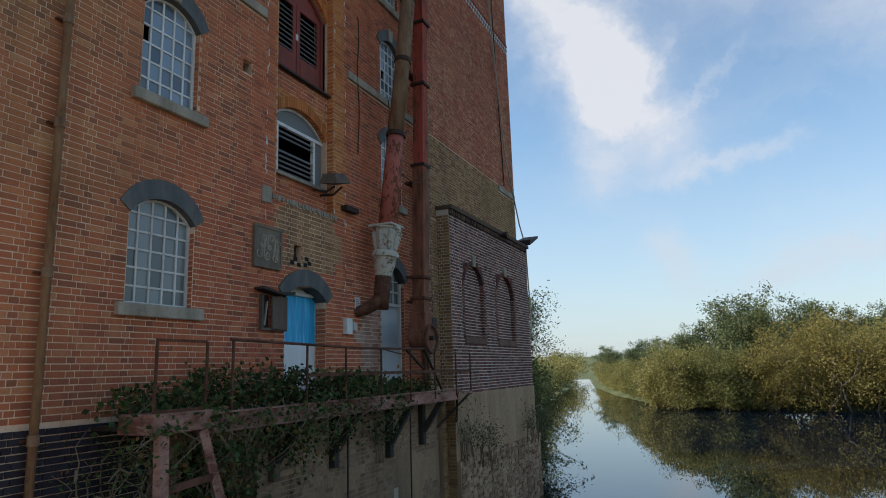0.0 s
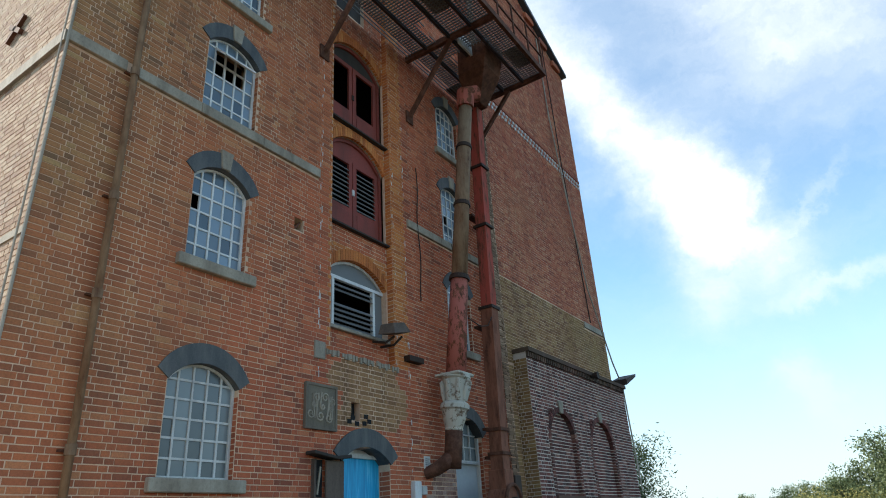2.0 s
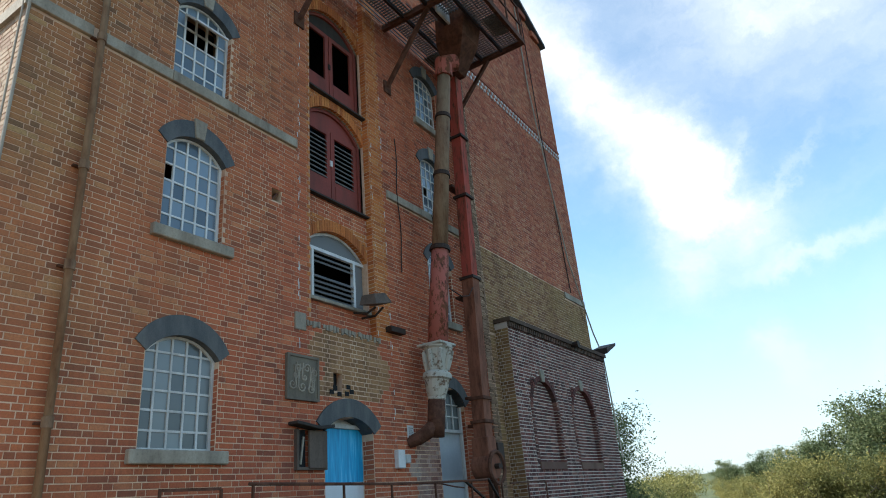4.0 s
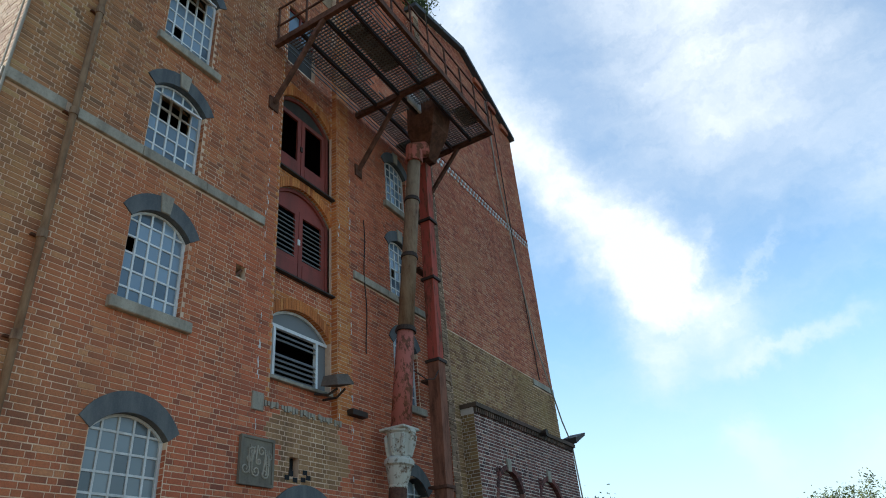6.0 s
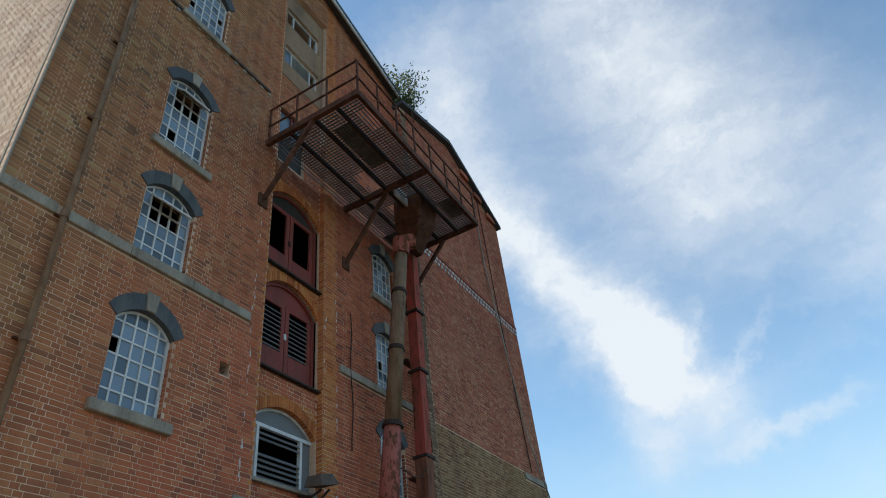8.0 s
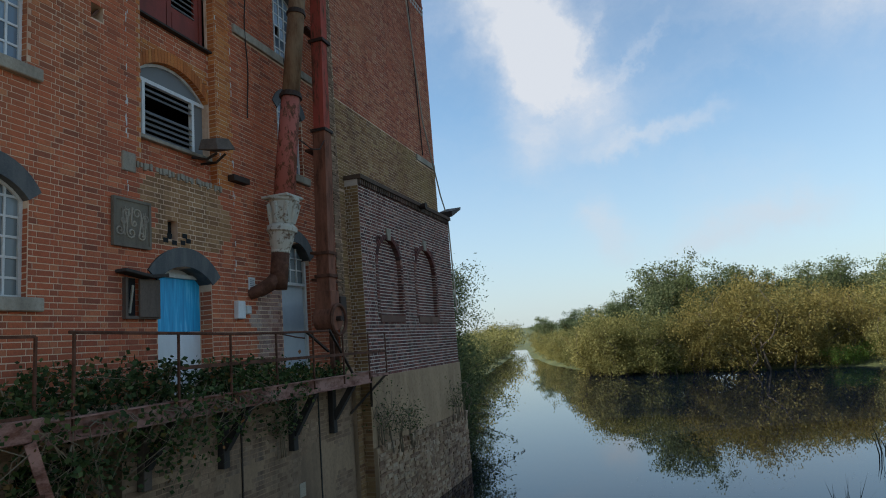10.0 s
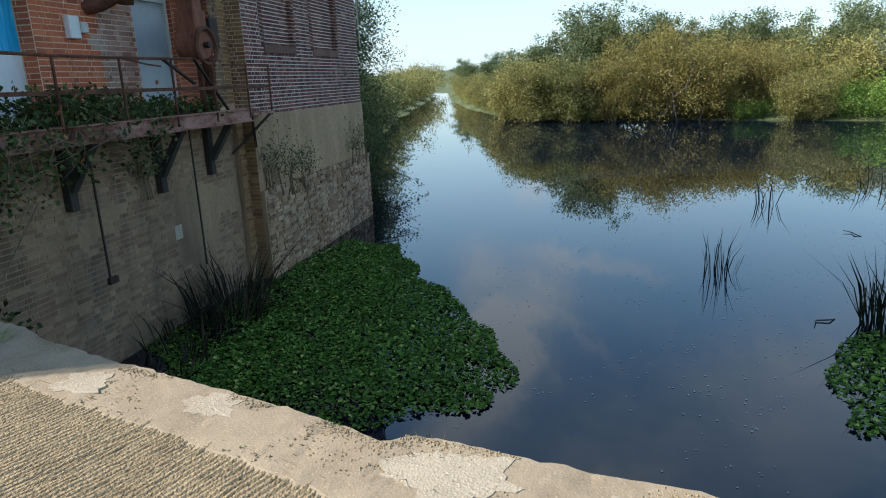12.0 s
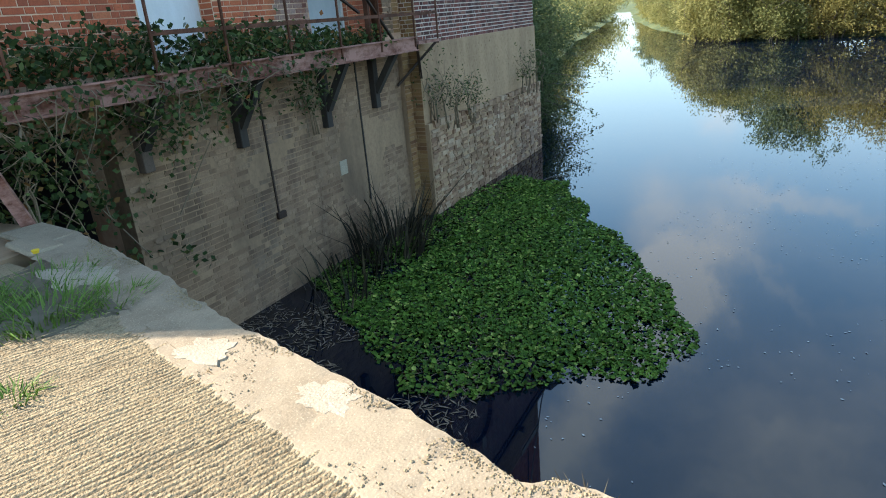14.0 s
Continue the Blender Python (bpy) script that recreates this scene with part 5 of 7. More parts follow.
part("cross_brace", Geo().beam((7.22, -0.98, 0.35), (7.9, -1.08, 0.42), 0.05, 0.08), RUST, deck)
for x, top in ((8.30, 1.98), (9.84, 1.97), (10.88, 1.95), (12.02, 1.95), (13.15, 1.93), (14.25, 1.90), (15.36, 1.92), (16.22, 1.90), (7.12, 1.95), (7.86, 1.95)):
    part("post", Geo().beam((x, DY - 0.03, 0.95 if x > 8 else 1.1), (x + 0.01, DY - 0.03, top), 0.026, 0.026), RUST, deck)
part("top_rail", Geo().tube([(8.25, DY - 0.03, 1.99), (9.84, DY - 0.03, 1.96), (10.9, DY - 0.04, 1.94), (12.02, DY - 0.03, 1.94), (13.2, DY - 0.06, 1.95), (13.7, DY - 0.05, 1.96)], 0.020, 6), RUST, deck)
part("bent_rail", Geo().tube([(12.1, DY - 0.03, 1.93), (12.5, DY - 0.10, 1.86), (12.9, DY - 0.03, 1.84)], 0.012, 6), RUST, deck)
part("fallen_rail", Geo().beam((12.95, DY - 0.03, 1.95), (13.72, DY - 0.02, 1.58), 0.045, 0.03), DARK_IRON, deck)
part("fallen_rail", Geo().beam((13.75, DY - 0.03, 1.98), (14.75, DY + 0.05, 1.12), 0.045, 0.03), DARK_IRON, deck)
part("mid_rail", Geo().beam((9.84, DY - 0.03, 1.52), (15.36, DY - 0.03, 1.50), 0.012, 0.05), RUST, deck)
part("end_rail", Geo().beam((14.6, DY - 0.03, 1.88), (16.22, DY - 0.03, 1.90), 0.03, 0.03), RUST, deck)
part("end_rail", Geo().beam((15.37, DY - 0.03, 1.49), (16.22, DY - 0.03, 1.50), 0.012, 0.05), RUST, deck)
part("corner_rail", Geo().beam((7.12, DY - 0.03, 1.95), (7.86, DY - 0.03, 1.95), 0.03, 0.03), RUST, deck)
part("corner_rail", Geo().beam((7.12, DY - 0.03, 1.17), (7.86, DY - 0.03, 1.17), 0.03, 0.05), RUST, deck)
part("end_brace", Geo().beam((15.45, DY, 0.98), (15.95, WY - 0.06, 0.35), 0.05, 0.05).beam((16.2, DY, 0.98), (15.6, LY - 0.02, 0.25), 0.04, 0.04), DARK_IRON, deck)
for x, zb in ((9.85, 0.02), (11.40, -0.02), (13.30, -0.10), (14.75, -0.02)):
    b = thing("timber_bracket", (x, LY, zb), "dark timber wall bracket under the walkway", "bracket", "brackets under the walkway")
    part("wall_post", Geo().box(x - 0.07, x + 0.07, LY - 0.12, LY, zb, 0.92), BLACK_TIMBER if x > 10 else TIMBER, b, bevel=0.008)
    part("strut", Geo().beam((x, LY - 0.10, zb + 0.28), (x, DY + 0.05, 0.90), 0.11, 0.11), BLACK_TIMBER, b)

# ---------------------------------------------------------------- doors on the deck
bd = thing("door_4", (11.08, 0.24, 1.05), "boarded doorway, upper half brushed bright blue, lower half white", "door", kind="structure")
part("upper_board", Geo().box(10.50, 11.67, 0.24, 0.26, 2.06, 2.88), BLUE_PAINT, bd, "bright blue brushed paint")
part("lower_board", Geo().box(10.50, 11.67, 0.243, 0.26, 1.05, 2.057), WHITE_BOARD, bd)
part("fanlight_board", Geo().prism([(10.50, 2.883), (11.67, 2.883)] + [p for p in reversed(arc(11.085, 0.585, 2.89, 3.06))], 0.245, 0.265), WHITE_PAINT, bd)
part("head_rail", Geo().box(10.50, 11.67, 0.19, 0.24, 2.88, 2.94), GREY_PAINT, bd)
part("lintel", Geo().strip(arc(11.085, 0.60, 2.78, 3.03), arc(11.085, 0.78, 2.92, 3.32), -0.03, 0.3), DARK_LINTEL, bd, "dark painted arch lintel")
wd = thing("door_5", (14.2, 0.16, 1.05), "pale metal-sheeted door under an old arched fanlight", "door", kind="structure")
part("door_leaf", Geo().box(13.69, 14.71, 0.14, 0.18, 1.05, 2.95), METAL_SHEET, wd, bevel=0.006)
part("door_frame", Geo().box(13.68, 13.74, 0.08, 0.14, 1.05, 3.45).box(14.66, 14.72, 0.08, 0.14, 1.05, 3.45).box(13.74, 14.66, 0.08, 0.14, 2.93, 2.99), GREY_PAINT, wd)
part("fanlight", Geo().prism([(13.72, 2.99), (14.68, 2.99)] + list(reversed(arc(14.2, 0.48, 3.43, 3.75))), 0.15, 0.16), DUSTY_GLASS, wd)
for x in (13.96, 14.2, 14.44):
    part("glazing_bar", Geo().box(x - 0.012, x + 0.012, 0.12, 0.15, 2.99, 3.70), GREY_PAINT, wd)
part("glazing_bar", Geo().box(13.74, 14.66, 0.125, 0.15, 3.24, 3.265).box(13.74, 14.66, 0.125, 0.15, 3.48, 3.505), GREY_PAINT, wd)
part("lintel", Geo().strip(arc(14.2, 0.53, 3.45, 3.80), arc(14.2, 0.70, 3.58, 4.05), -0.03, 0.3), DARK_LINTEL, wd, "dark painted arch lintel")

# ---------------------------------------------------------------- things on the front wall
relief = thing("relief_panel", (10.0, -0.03, 3.2), "square carved stone panel with worn interlaced letters", "carved panel")
part("slab", Geo().box(9.67, 10.34, -0.045, 0.0, 3.20, 3.88), CARVED, relief, bevel=0.01)
part("border", Geo().box(9.67, 10.34, -0.06, -0.045, 3.84, 3.88).box(9.67, 10.34, -0.06, -0.045, 3.20, 3.24).box(9.67, 9.71, -0.06, -0.045, 3.24, 3.84).box(10.30, 10.34, -0.06, -0.045, 3.24, 3.84), CARVED, relief)
for k, (x, z, r, turn, tail) in enumerate(((9.78, 3.42, 0.075, 1, 0.30), (9.90, 3.66, 0.07, -1, -0.30), (9.98, 3.40, 0.08, -1, 0.34), (10.08, 3.68, 0.075, 1, -0.32), (10.16, 3.38, 0.07, 1, 0.33), (10.24, 3.62, 0.065, -1, -0.26),
                                         (9.84, 3.56, 0.05, 1, 0.2), (10.03, 3.54, 0.05, -1, 0.22), (10.20, 3.52, 0.045, 1, 0.2))):
    # a scroll that unwinds into a long stroke
    curl = [(x + turn * r * (1 - 0.07 * q) * math.cos(q * 0.75), -0.05, z - math.copysign(1, tail) * r * (1 - 0.07 * q) * math.sin(q * 0.75)) for q in range(10, -1, -1)]
    curl += [(x + turn * r * (1 - 0.5 * t * t), -0.05, z + tail * t) for t in (0.3, 0.6, 1.0)]
    part("carving", Geo().tube(curl, 0.013, 6), STONE, relief, "worn raised scroll")
shutter = thing("shutter_box", (10.05, -0.05, 2.2), "rotten timber hatch with a sagging board on top", "hatch")
part("frame", Geo().box(9.86, 9.90, -0.07, 0.0, 2.22, 2.78).box(10.44, 10.48, -0.07, 0.0, 2.22, 2.78).box(9.90, 10.44, -0.07, 0.0, 2.22, 2.26), TIMBER, shutter)
part("leaf", Geo().box(10.08, 10.44, -0.10, -0.06, 2.24, 2.77), TIMBER, shutter, bevel=0.006)
# black sheet on the wall paints the shade inside the slot
part("dark_slot", Geo().box(9.90, 10.08, -0.012, -0.004, 2.26, 2.78), BLACK_INSIDE, shutter)
part("broken_slat", Geo().beam((9.96, -0.03, 2.30), (10.02, -0.03, 2.68), 0.02, 0.03), STONE, shutter)
part("canopy", Geo().beam((9.74, -0.10, 2.86), (10.2, -0.11, 2.80), 0.20, 0.045).beam((10.2, -0.11, 2.80), (10.52, -0.10, 2.84), 0.20, 0.05), BLACK_TIMBER, shutter, bevel=0.006)
solid("wall_notice", Geo().box(12.64, 12.82, -0.02, 0.0, 2.75, 2.98), WHITE_PAINT, "small white notice plate on the brick wall", "notice", bevel=0.004)
bars = thing("notice_bars", (12.73, -0.022, 2.8), "faint lines of unreadable print", "print")
for k in range(5):
    part("print_bar", Geo().box(12.665, 12.795 - 0.02 * (k % 2), -0.0235, -0.0205, 2.79 + k * 0.034, 2.803 + k * 0.034), LOUVRE if k else SIGN_RED, bars)
meter = thing("meter_box", (12.3, -0.05, 2.25), "small white electrical box with a lamp", "junction box")
part("box", Geo().box(12.22, 12.42, -0.10, 0.0, 2.24, 2.54), WHITE_PAINT, meter, bevel=0.01)
part("lamp", Geo().box(12.423, 12.56, -0.12, 0.0, 2.32, 2.46), GREY_PAINT, meter, bevel=0.012)
flood = thing("floodlight", (11.55, -0.2, 4.85), "grey weathered floodlight on an iron bracket", "floodlight")
part("housing", Geo().add([(11.28, -0.12, 4.92), (11.74, -0.12, 5.0), (11.74, -0.50, 4.98), (11.28, -0.50, 4.86), (11.32, -0.15, 5.10), (11.70, -0.15, 5.18), (11.66, -0.42, 5.16), (11.34, -0.42, 5.08)],
                          [(0, 1, 2, 3), (4, 7, 6, 5), (0, 4, 5, 1), (1, 5, 6, 2), (2, 6, 7, 3), (3, 7, 4, 0)]), TIMBER, flood, bevel=0.008)
part("bracket", Geo().tube([(11.4, 0.1, 4.86), (11.45, -0.15, 4.80), (11.52, -0.30, 4.90)], 0.022, 6).tube([(11.62, 0.1, 4.80), (11.62, -0.2, 4.78), (11.68, -0.34, 4.92)], 0.022, 6), DARK_IRON, flood)
# both holes get a black back plate for the darkness inside them
hole = solid("wall_niche", Geo().box(9.36, 9.56, 0.2, 0.24, 6.30, 6.52), BLACK_INSIDE, "small square hole in the brick wall", kind="structure")
part("niche_stick", Geo().beam((9.40, 0.05, 6.33), (9.52, 0.05, 6.48), 0.03, 0.03), RUST, hole)
brk = solid("broken_brickwork", Geo().box(10.72, 10.93, 0.12, 0.16, 3.42, 3.72), BLACK_INSIDE, "ragged hole where bricks have fallen out", kind="structure")
# black plates on the brick face paint the shade of missing bricks
for k, (x, z) in enumerate(((10.62, 3.36), (10.80, 3.34), (10.98, 3.36), (11.10, 3.40), (10.70, 3.43), (11.02, 3.47))):
    part("fallen_brick_gap", Geo().box(x, x + 0.10, -0.012, -0.0085, z, z + 0.07), BLACK_INSIDE, brk)
part("hung_vent", Geo().box(12.16, 12.60, -0.14, 0.0, 4.62, 4.72), DARK_IRON, brk)

# no-turning notice by the corner
sgn = thing("road_sign", (5.84, -0.01, 1.4), "white square notice with a ring and slash over a bent arrow", "sign")
part("plate", Geo().box(5.70, 5.99, -0.022, -0.010, 1.35, 1.86), WHITE_BOARD, sgn)
ringpts = [(5.845 + 0.10 * math.cos(a), -0.026, 1.72 + 0.10 * math.sin(a)) for a in (k * 2 * math.pi / 28 for k in range(29))]
part("ring", Geo().tube(ringpts, 0.009, 5), SIGN_RED, sgn)
part("slash", Geo().beam((5.775, -0.026, 1.79), (5.915, -0.026, 1.65), 0.006, 0.016), SIGN_RED, sgn)
part("arrow", Geo().tube([(5.80, -0.026, 1.67), (5.80, -0.026, 1.745), (5.82, -0.026, 1.765), (5.86, -0.026, 1.765), (5.875, -0.026, 1.745), (5.875, -0.026, 1.70)], 0.009, 5), SIGN_BLACK, sgn)
part("lower_bar", Geo().box(5.73, 5.96, -0.026, -0.0225, 1.52, 1.58), SIGN_RED, sgn)

# pipes
dp = thing("downpipe", (6.38, -0.1, 0), "brown iron downpipe streaked with rust", "downpipe")
part("pipe", Geo().tube([(6.38, -0.11, 0.1), (6.38, -0.11, 19.2)], 0.045, 12), BROWN_IRON, dp, smooth=True)
for z in (0.9, 2.62, 4.3, 5.55, 7.4, 9.3, 11.2, 13.1, 15.0):
    part("collar", Geo().tube([(6.38, -0.11, z), (6.38, -0.11, z + 0.11)], 0.058, 12), BROWN_IRON, dp, smooth=False)
    part("ear", Geo().box(6.29, 6.47, -0.05, 0.0, z + 0.04, z + 0.065), RUST, dp)
cd = solid("corner_cable", Geo().tube([(X0 - 0.02, -0.03, 0.2), (X0 - 0.015, -0.035, 6.0), (X0 - 0.025, -0.03, 12), (X0 - 0.02, -0.03, 18.8)], 0.018, 6).tube([(X0 - 0.05, 0.05, 0.2), (X0 - 0.045, 0.055, 9), (X0 - 0.05, 0.05, 18.8)], 0.012, 6), CABLE,
           "pale cable clipped down the corner of the wall", "cable")


def shaft(z, top=(13.55, -1.02, 11.0), foot=(13.06, -0.40, 3.3)):
    k = (z - foot[2]) / (top[2] - foot[2])
    return tuple(a + (b - a) * k for a, b in zip(foot, top))


chute = thing("grain_chute", (13.06, -0.4, 2.6), "tall flaking red and brown iron grain pipe with a white capital", "grain pipe")
part("lower_pipe", Geo().tube([shaft(4.35), shaft(6.40)], [0.20, 0.175], 18), FLAKED_RED, chute, "flaking red paint", smooth=True)
part("upper_pipe", Geo().tube([shaft(6.40), shaft(10.7)], [0.165, 0.15], 18), BROWN_IRON, chute, "brown paint", smooth=True)
for z, r in ((6.36, 0.215), (8.05, 0.185), (9.5, 0.18)):
    part("collar", Geo().tube([shaft(z), shaft(z + 0.05), shaft(z + 0.06), shaft(z + 0.10)], [r, r, r * 0.9, r * 0.9], 18), DARK_IRON, chute)
part("elbow_top", Geo().tube([shaft(10.6), (13.55, -1.0, 10.98), (13.8, -1.15, 11.1)], [0.2, 0.22, 0.2], 14), FLAKED_RED, chute)
cap_c = shaft(4.0)
CAP = [(z, r * 0.82) for z, r in ((4.42, 0.335), (4.36, 0.345), (4.33, 0.30), (4.12, 0.255), (3.93, 0.235), (3.90, 0.30), (3.86, 0.335), (3.79, 0.335), (3.76, 0.29), (3.60, 0.255), (3.45, 0.20), (3.42, 0.21), (3.38, 0.19))]
part("capital", Geo().tube([shaft(z) for z, _ in CAP[:8]], [r for _, r in CAP[:8]], 20), CAP_WHITE, chute, "white painted cast capital")
part("lower_capital", Geo().tube([shaft(z) for z, _ in CAP[7:]], [r for _, r in CAP[7:]], 20), CAP_PAINT, chute, "white paint flaking to rust")
for k in range(8):
    a = k * math.pi / 4
    pts_ = []
    for z, r in ((3.94, 0.245), (4.08, 0.275), (4.22, 0.315), (4.31, 0.35), (4.27, 0.37)):
        c = shaft(z)
        pts_.append((c[0] + 0.82 * r * math.cos(a), c[1] + 0.82 * r * math.sin(a), z))
    part("acanthus_leaf", Geo().tube(pts_, [0.035, 0.05, 0.045, 0.035, 0.015], 6), CAP_WHITE, chute)
part("square_abacus", Geo().box(cap_c[0] - 0.25, cap_c[0] + 0.30, cap_c[1] - 0.275, cap_c[1] + 0.275, 4.40, 4.45), CAP_WHITE, chute, bevel=0.012)
part("foot_pipe", Geo().tube([shaft(3.42), shaft(2.75)], [0.165, 0.16], 16), RUST, chute, smooth=True)
part("elbow", Geo().tube([(13.02, -0.36, 2.98), (12.88, -0.30, 2.84), (12.78, -0.16, 2.74), (12.70, 0.02, 2.68)], [0.12, 0.13, 0.12, 0.10], 14), RUST, chute)
elev = thing("elevator_leg", (14.3, -0.65, 1.9), "square red iron elevator trunk with a rusty pulley foot", "elevator")
part("upper_trunk", Geo().beam((14.25, -0.85, 11.4), (14.29, -0.70, 6.05), 0.24, 0.24, (0, 1, 0)), TRUNK_RED, elev, "flaking bright red paint")
part("lower_trunk", Geo().beam((14.29, -0.70, 6.0), (14.33, -0.60, 2.6), 0.27, 0.27, (0, 1, 0)), RED_BROWN_IRON, elev, "faded red-brown paint")
for z in (3.05, 3.5, 6.0, 7.9, 9.4):
    k = (11.4 - z) / 8.8
    c = (14.25 + 0.08 * k, -0.85 + 0.25 * k)
    part("flange", Geo().box(c[0] - 0.17, c[0] + 0.17, c[1] - 0.17, c[1] + 0.17, z - 0.03, z + 0.03), DARK_IRON if z > 4 else RUST, elev)
part("boot", Geo().tube([(14.33, -0.80, 2.22), (14.33, -0.40, 2.22)], [0.25, 0.25], 20).box(14.16, 14.50, -0.78, -0.42, 2.2, 2.75), RED_BROWN_IRON, elev, bevel=0.01)
part("pulley_rim", Geo().tube([(14.33 + 0.29 * math.cos(a), -0.84, 2.18 + 0.29 * math.sin(a)) for a in (k * 2 * math.pi / 24 for k in range(25))], 0.035, 6), RUST, elev)
part("pulley_hub", Geo().tube([(14.33, -0.90, 2.2), (14.33, -0.38, 2.2)], 0.05, 8), DARK_IRON, elev)
part("boot_leg", Geo().box(14.30, 14.36, -0.70, -0.62, 1.03, 1.9), RUST, elev)
part("motor", Geo().box(14.86, 15.12, -0.62, -0.36, 2.18, 2.68), DARK_IRON, elev, "grey-blue motor box", bevel=0.015)
tp = thing("rust_pipe", (15.1, -0.45, 1.1), "thin rusty standpipe fixed to the wall", "pipe")
part("pipe", Geo().tube([(15.12, -0.30, 1.1), (15.10, -0.30, 11.8)], 0.075, 10), RUST, tp, smooth=True)
for z in (3.0, 3.55, 5.7, 8.4):
    part("clamp", Geo().box(14.45, 15.22, -0.40, -0.2, z, z + 0.05), RUST, tp)
solid("hanging_cable", Geo().tube([(13.9 + 0.05 * math.sin(k), -0.12, 7.55 - k * 0.2) for k in range(4)] + [(13.92, -0.12, 6.8)], 0.012, 5), DARK_IRON, "slack dark cable against the wall", "cable")
solid("wall_cable", Geo().tube([(12.75 + 0.03 * math.sin(k * 0.8), -0.05, 9.0 - k * 0.22) for k in range(15)], 0.013, 5), DARK_IRON, "slack dark cable against the wall", "cable")
solid("loop_cable", Geo().tube([(13.3, -0.75, 5.55), (13.6, -0.85, 5.42), (13.9, -0.85, 5.5), (14.15, -0.82, 5.75)], 0.012, 5), DARK_IRON, "slack dark cable between the pipes", "cable")
solid("lightning_cable", Geo().tube([(20.45, TY - 0.03, 18.1), (20.5, TY - 0.05, 14.6), (20.9, TY - 0.12, 11.0), (21.45, TY - 0.10, 8.5), (22.5, TY - 0.15, 6.3), (22.75, -0.5, 5.6), (22.8, -0.55, 2.5)], 0.022, 6), CABLE, "pale cable sagging down the tower", "cable")
solid("tower_cable", Geo().tube([(20.9, TY - 0.03, 18.0), (21.0, TY - 0.05, 13.0), (21.4, TY - 0.04, 7.4)], 0.016, 6), DARK_IRON, "dark cable down the tower wall", "cable")
hood = thing("eaves_hood", (22.9, -0.5, 5.6), "black projecting hopper at the corner of the low block", "hopper")
part("box", Geo().add([(22.45, -0.75, 5.55), (23.45, -0.75, 5.95), (23.45, -0.25, 5.95), (22.45, -0.25, 5.55), (22.5, -0.75, 5.75), (23.5, -0.75, 6.05), (23.5, -0.25, 6.05), (22.5, -0.25, 5.75)],
                      [(0, 3, 2, 1), (4, 5, 6, 7), (0, 1, 5, 4), (1, 2, 6, 5), (2, 3, 7, 6), (3, 0, 4, 7)]), DARK_IRON, hood)
part("brace", Geo().tube([(22.5, -0.5, 5.2), (23.0, -0.5, 5.75)], 0.03, 6), DARK_IRON, hood)
horn = thing("wall_lamp", (19.8, -0.7, 5.4), "small dark lamp on the coping", "lamp")
part("head", Geo().tube([(19.8, -0.60, 5.42), (19.8, -0.85, 5.42)], [0.06, 0.10], 10), DARK_IRON, horn)

# ---------------------------------------------------------------- the hoist platform
PZ, PX0, PX1, PY = 11.85, 9.90, 15.16, -2.385
plat = thing("hoist_platform", (12.5, -1.2, PZ), "rusty steel platform with torn mesh floor high on the wall", "platform")
part("front_beam", Geo().box(PX0, PX1, PY - 0.04, PY + 0.04, PZ, PZ + 0.16), RUST, plat)
for x in (PX0 + 0.04, 12.65, PX1 - 0.04):
    part("cross_beam", Geo().box(x - 0.05, x + 0.05, PY + 0.04, -0.0, PZ, PZ + 0.15), RUST, plat)
    part("strut", Geo().beam((x, -0.03, PZ - 1.55), (x, -1.25 if x < 14 else -1.4, PZ), 0.08, 0.08, (1, 0, 0)), RUST, plat)
    part("strut_plate", Geo().box(x - 0.12, x + 0.12, -0.04, 0.0, PZ - 1.72, PZ - 1.42), RUST, plat)
for y in (-0.62, -1.25, -1.82):
    part("joist", Geo().box(PX0 + 0.09, 12.60, y - 0.03, y + 0.03, PZ + 0.02, PZ + 0.10), DARK_IRON, plat)
    part("joist", Geo().box(12.70, PX1 - 0.09, y - 0.03, y + 0.03, PZ + 0.02, PZ + 0.10), DARK_IRON, plat)
mesh_g = Geo()
rng = random.Random(77)
for i in range(int((PX1 - PX0) / 0.075)):
    x = PX0 + 0.05 + i * 0.075
    for j in range(int(-PY / 0.30)):
        y = PY + 0.05 + j * 0.30
        if noise.noise(Vector((x * 0.9, y * 1.4, 3))) > 0.38 or (13.2 < x < 14.2 and -1.9 < y < -0.9):
            continue
        mesh_g.box(x, x + 0.024, y, y + 0.29, PZ + 0.10, PZ + 0.125)
for j in range(int(-PY / 0.08)):
    y = PY + 0.05 + j * 0.08
    for i in range(int((PX1 - PX0) / 0.3)):
        x = PX0 + 0.05 + i * 0.3
        if noise.noise(Vector((x * 0.9 + 0.2, y * 1.4, 3))) > 0.38 or (13.2 < x < 14.2 and -1.9 < y < -0.9):
            continue
        mesh_g.box(x, x + 0.29, y, y + 0.020, PZ + 0.10, PZ + 0.122)
part("mesh_floor", mesh_g, GRATING, plat, "grey expanded mesh", kind="stuff")
for x0, x1, y0, y1 in ((10.5, 11.9, -1.78, -1.35), (13.9, 14.6, -2.3, -1.95), (14.2, 15.0, -0.9, -0.1)):
    part("floor_plate", Geo().box(x0, x1, y0, y1, PZ + 0.125, PZ + 0.15), TIMBER, plat)
part("pierced_plate", Geo().box(12.8, 13.35, -1.4, -1.35, PZ - 0.05, PZ + 0.3), GREY_PAINT, plat)
for x in np.linspace(PX0 + 0.05, PX1 - 0.05, 8):
    part("post", Geo().beam((x, PY, PZ + 0.16), (x, PY, PZ + 1.15), 0.035, 0.035, (1, 0, 0)), RUST, plat)
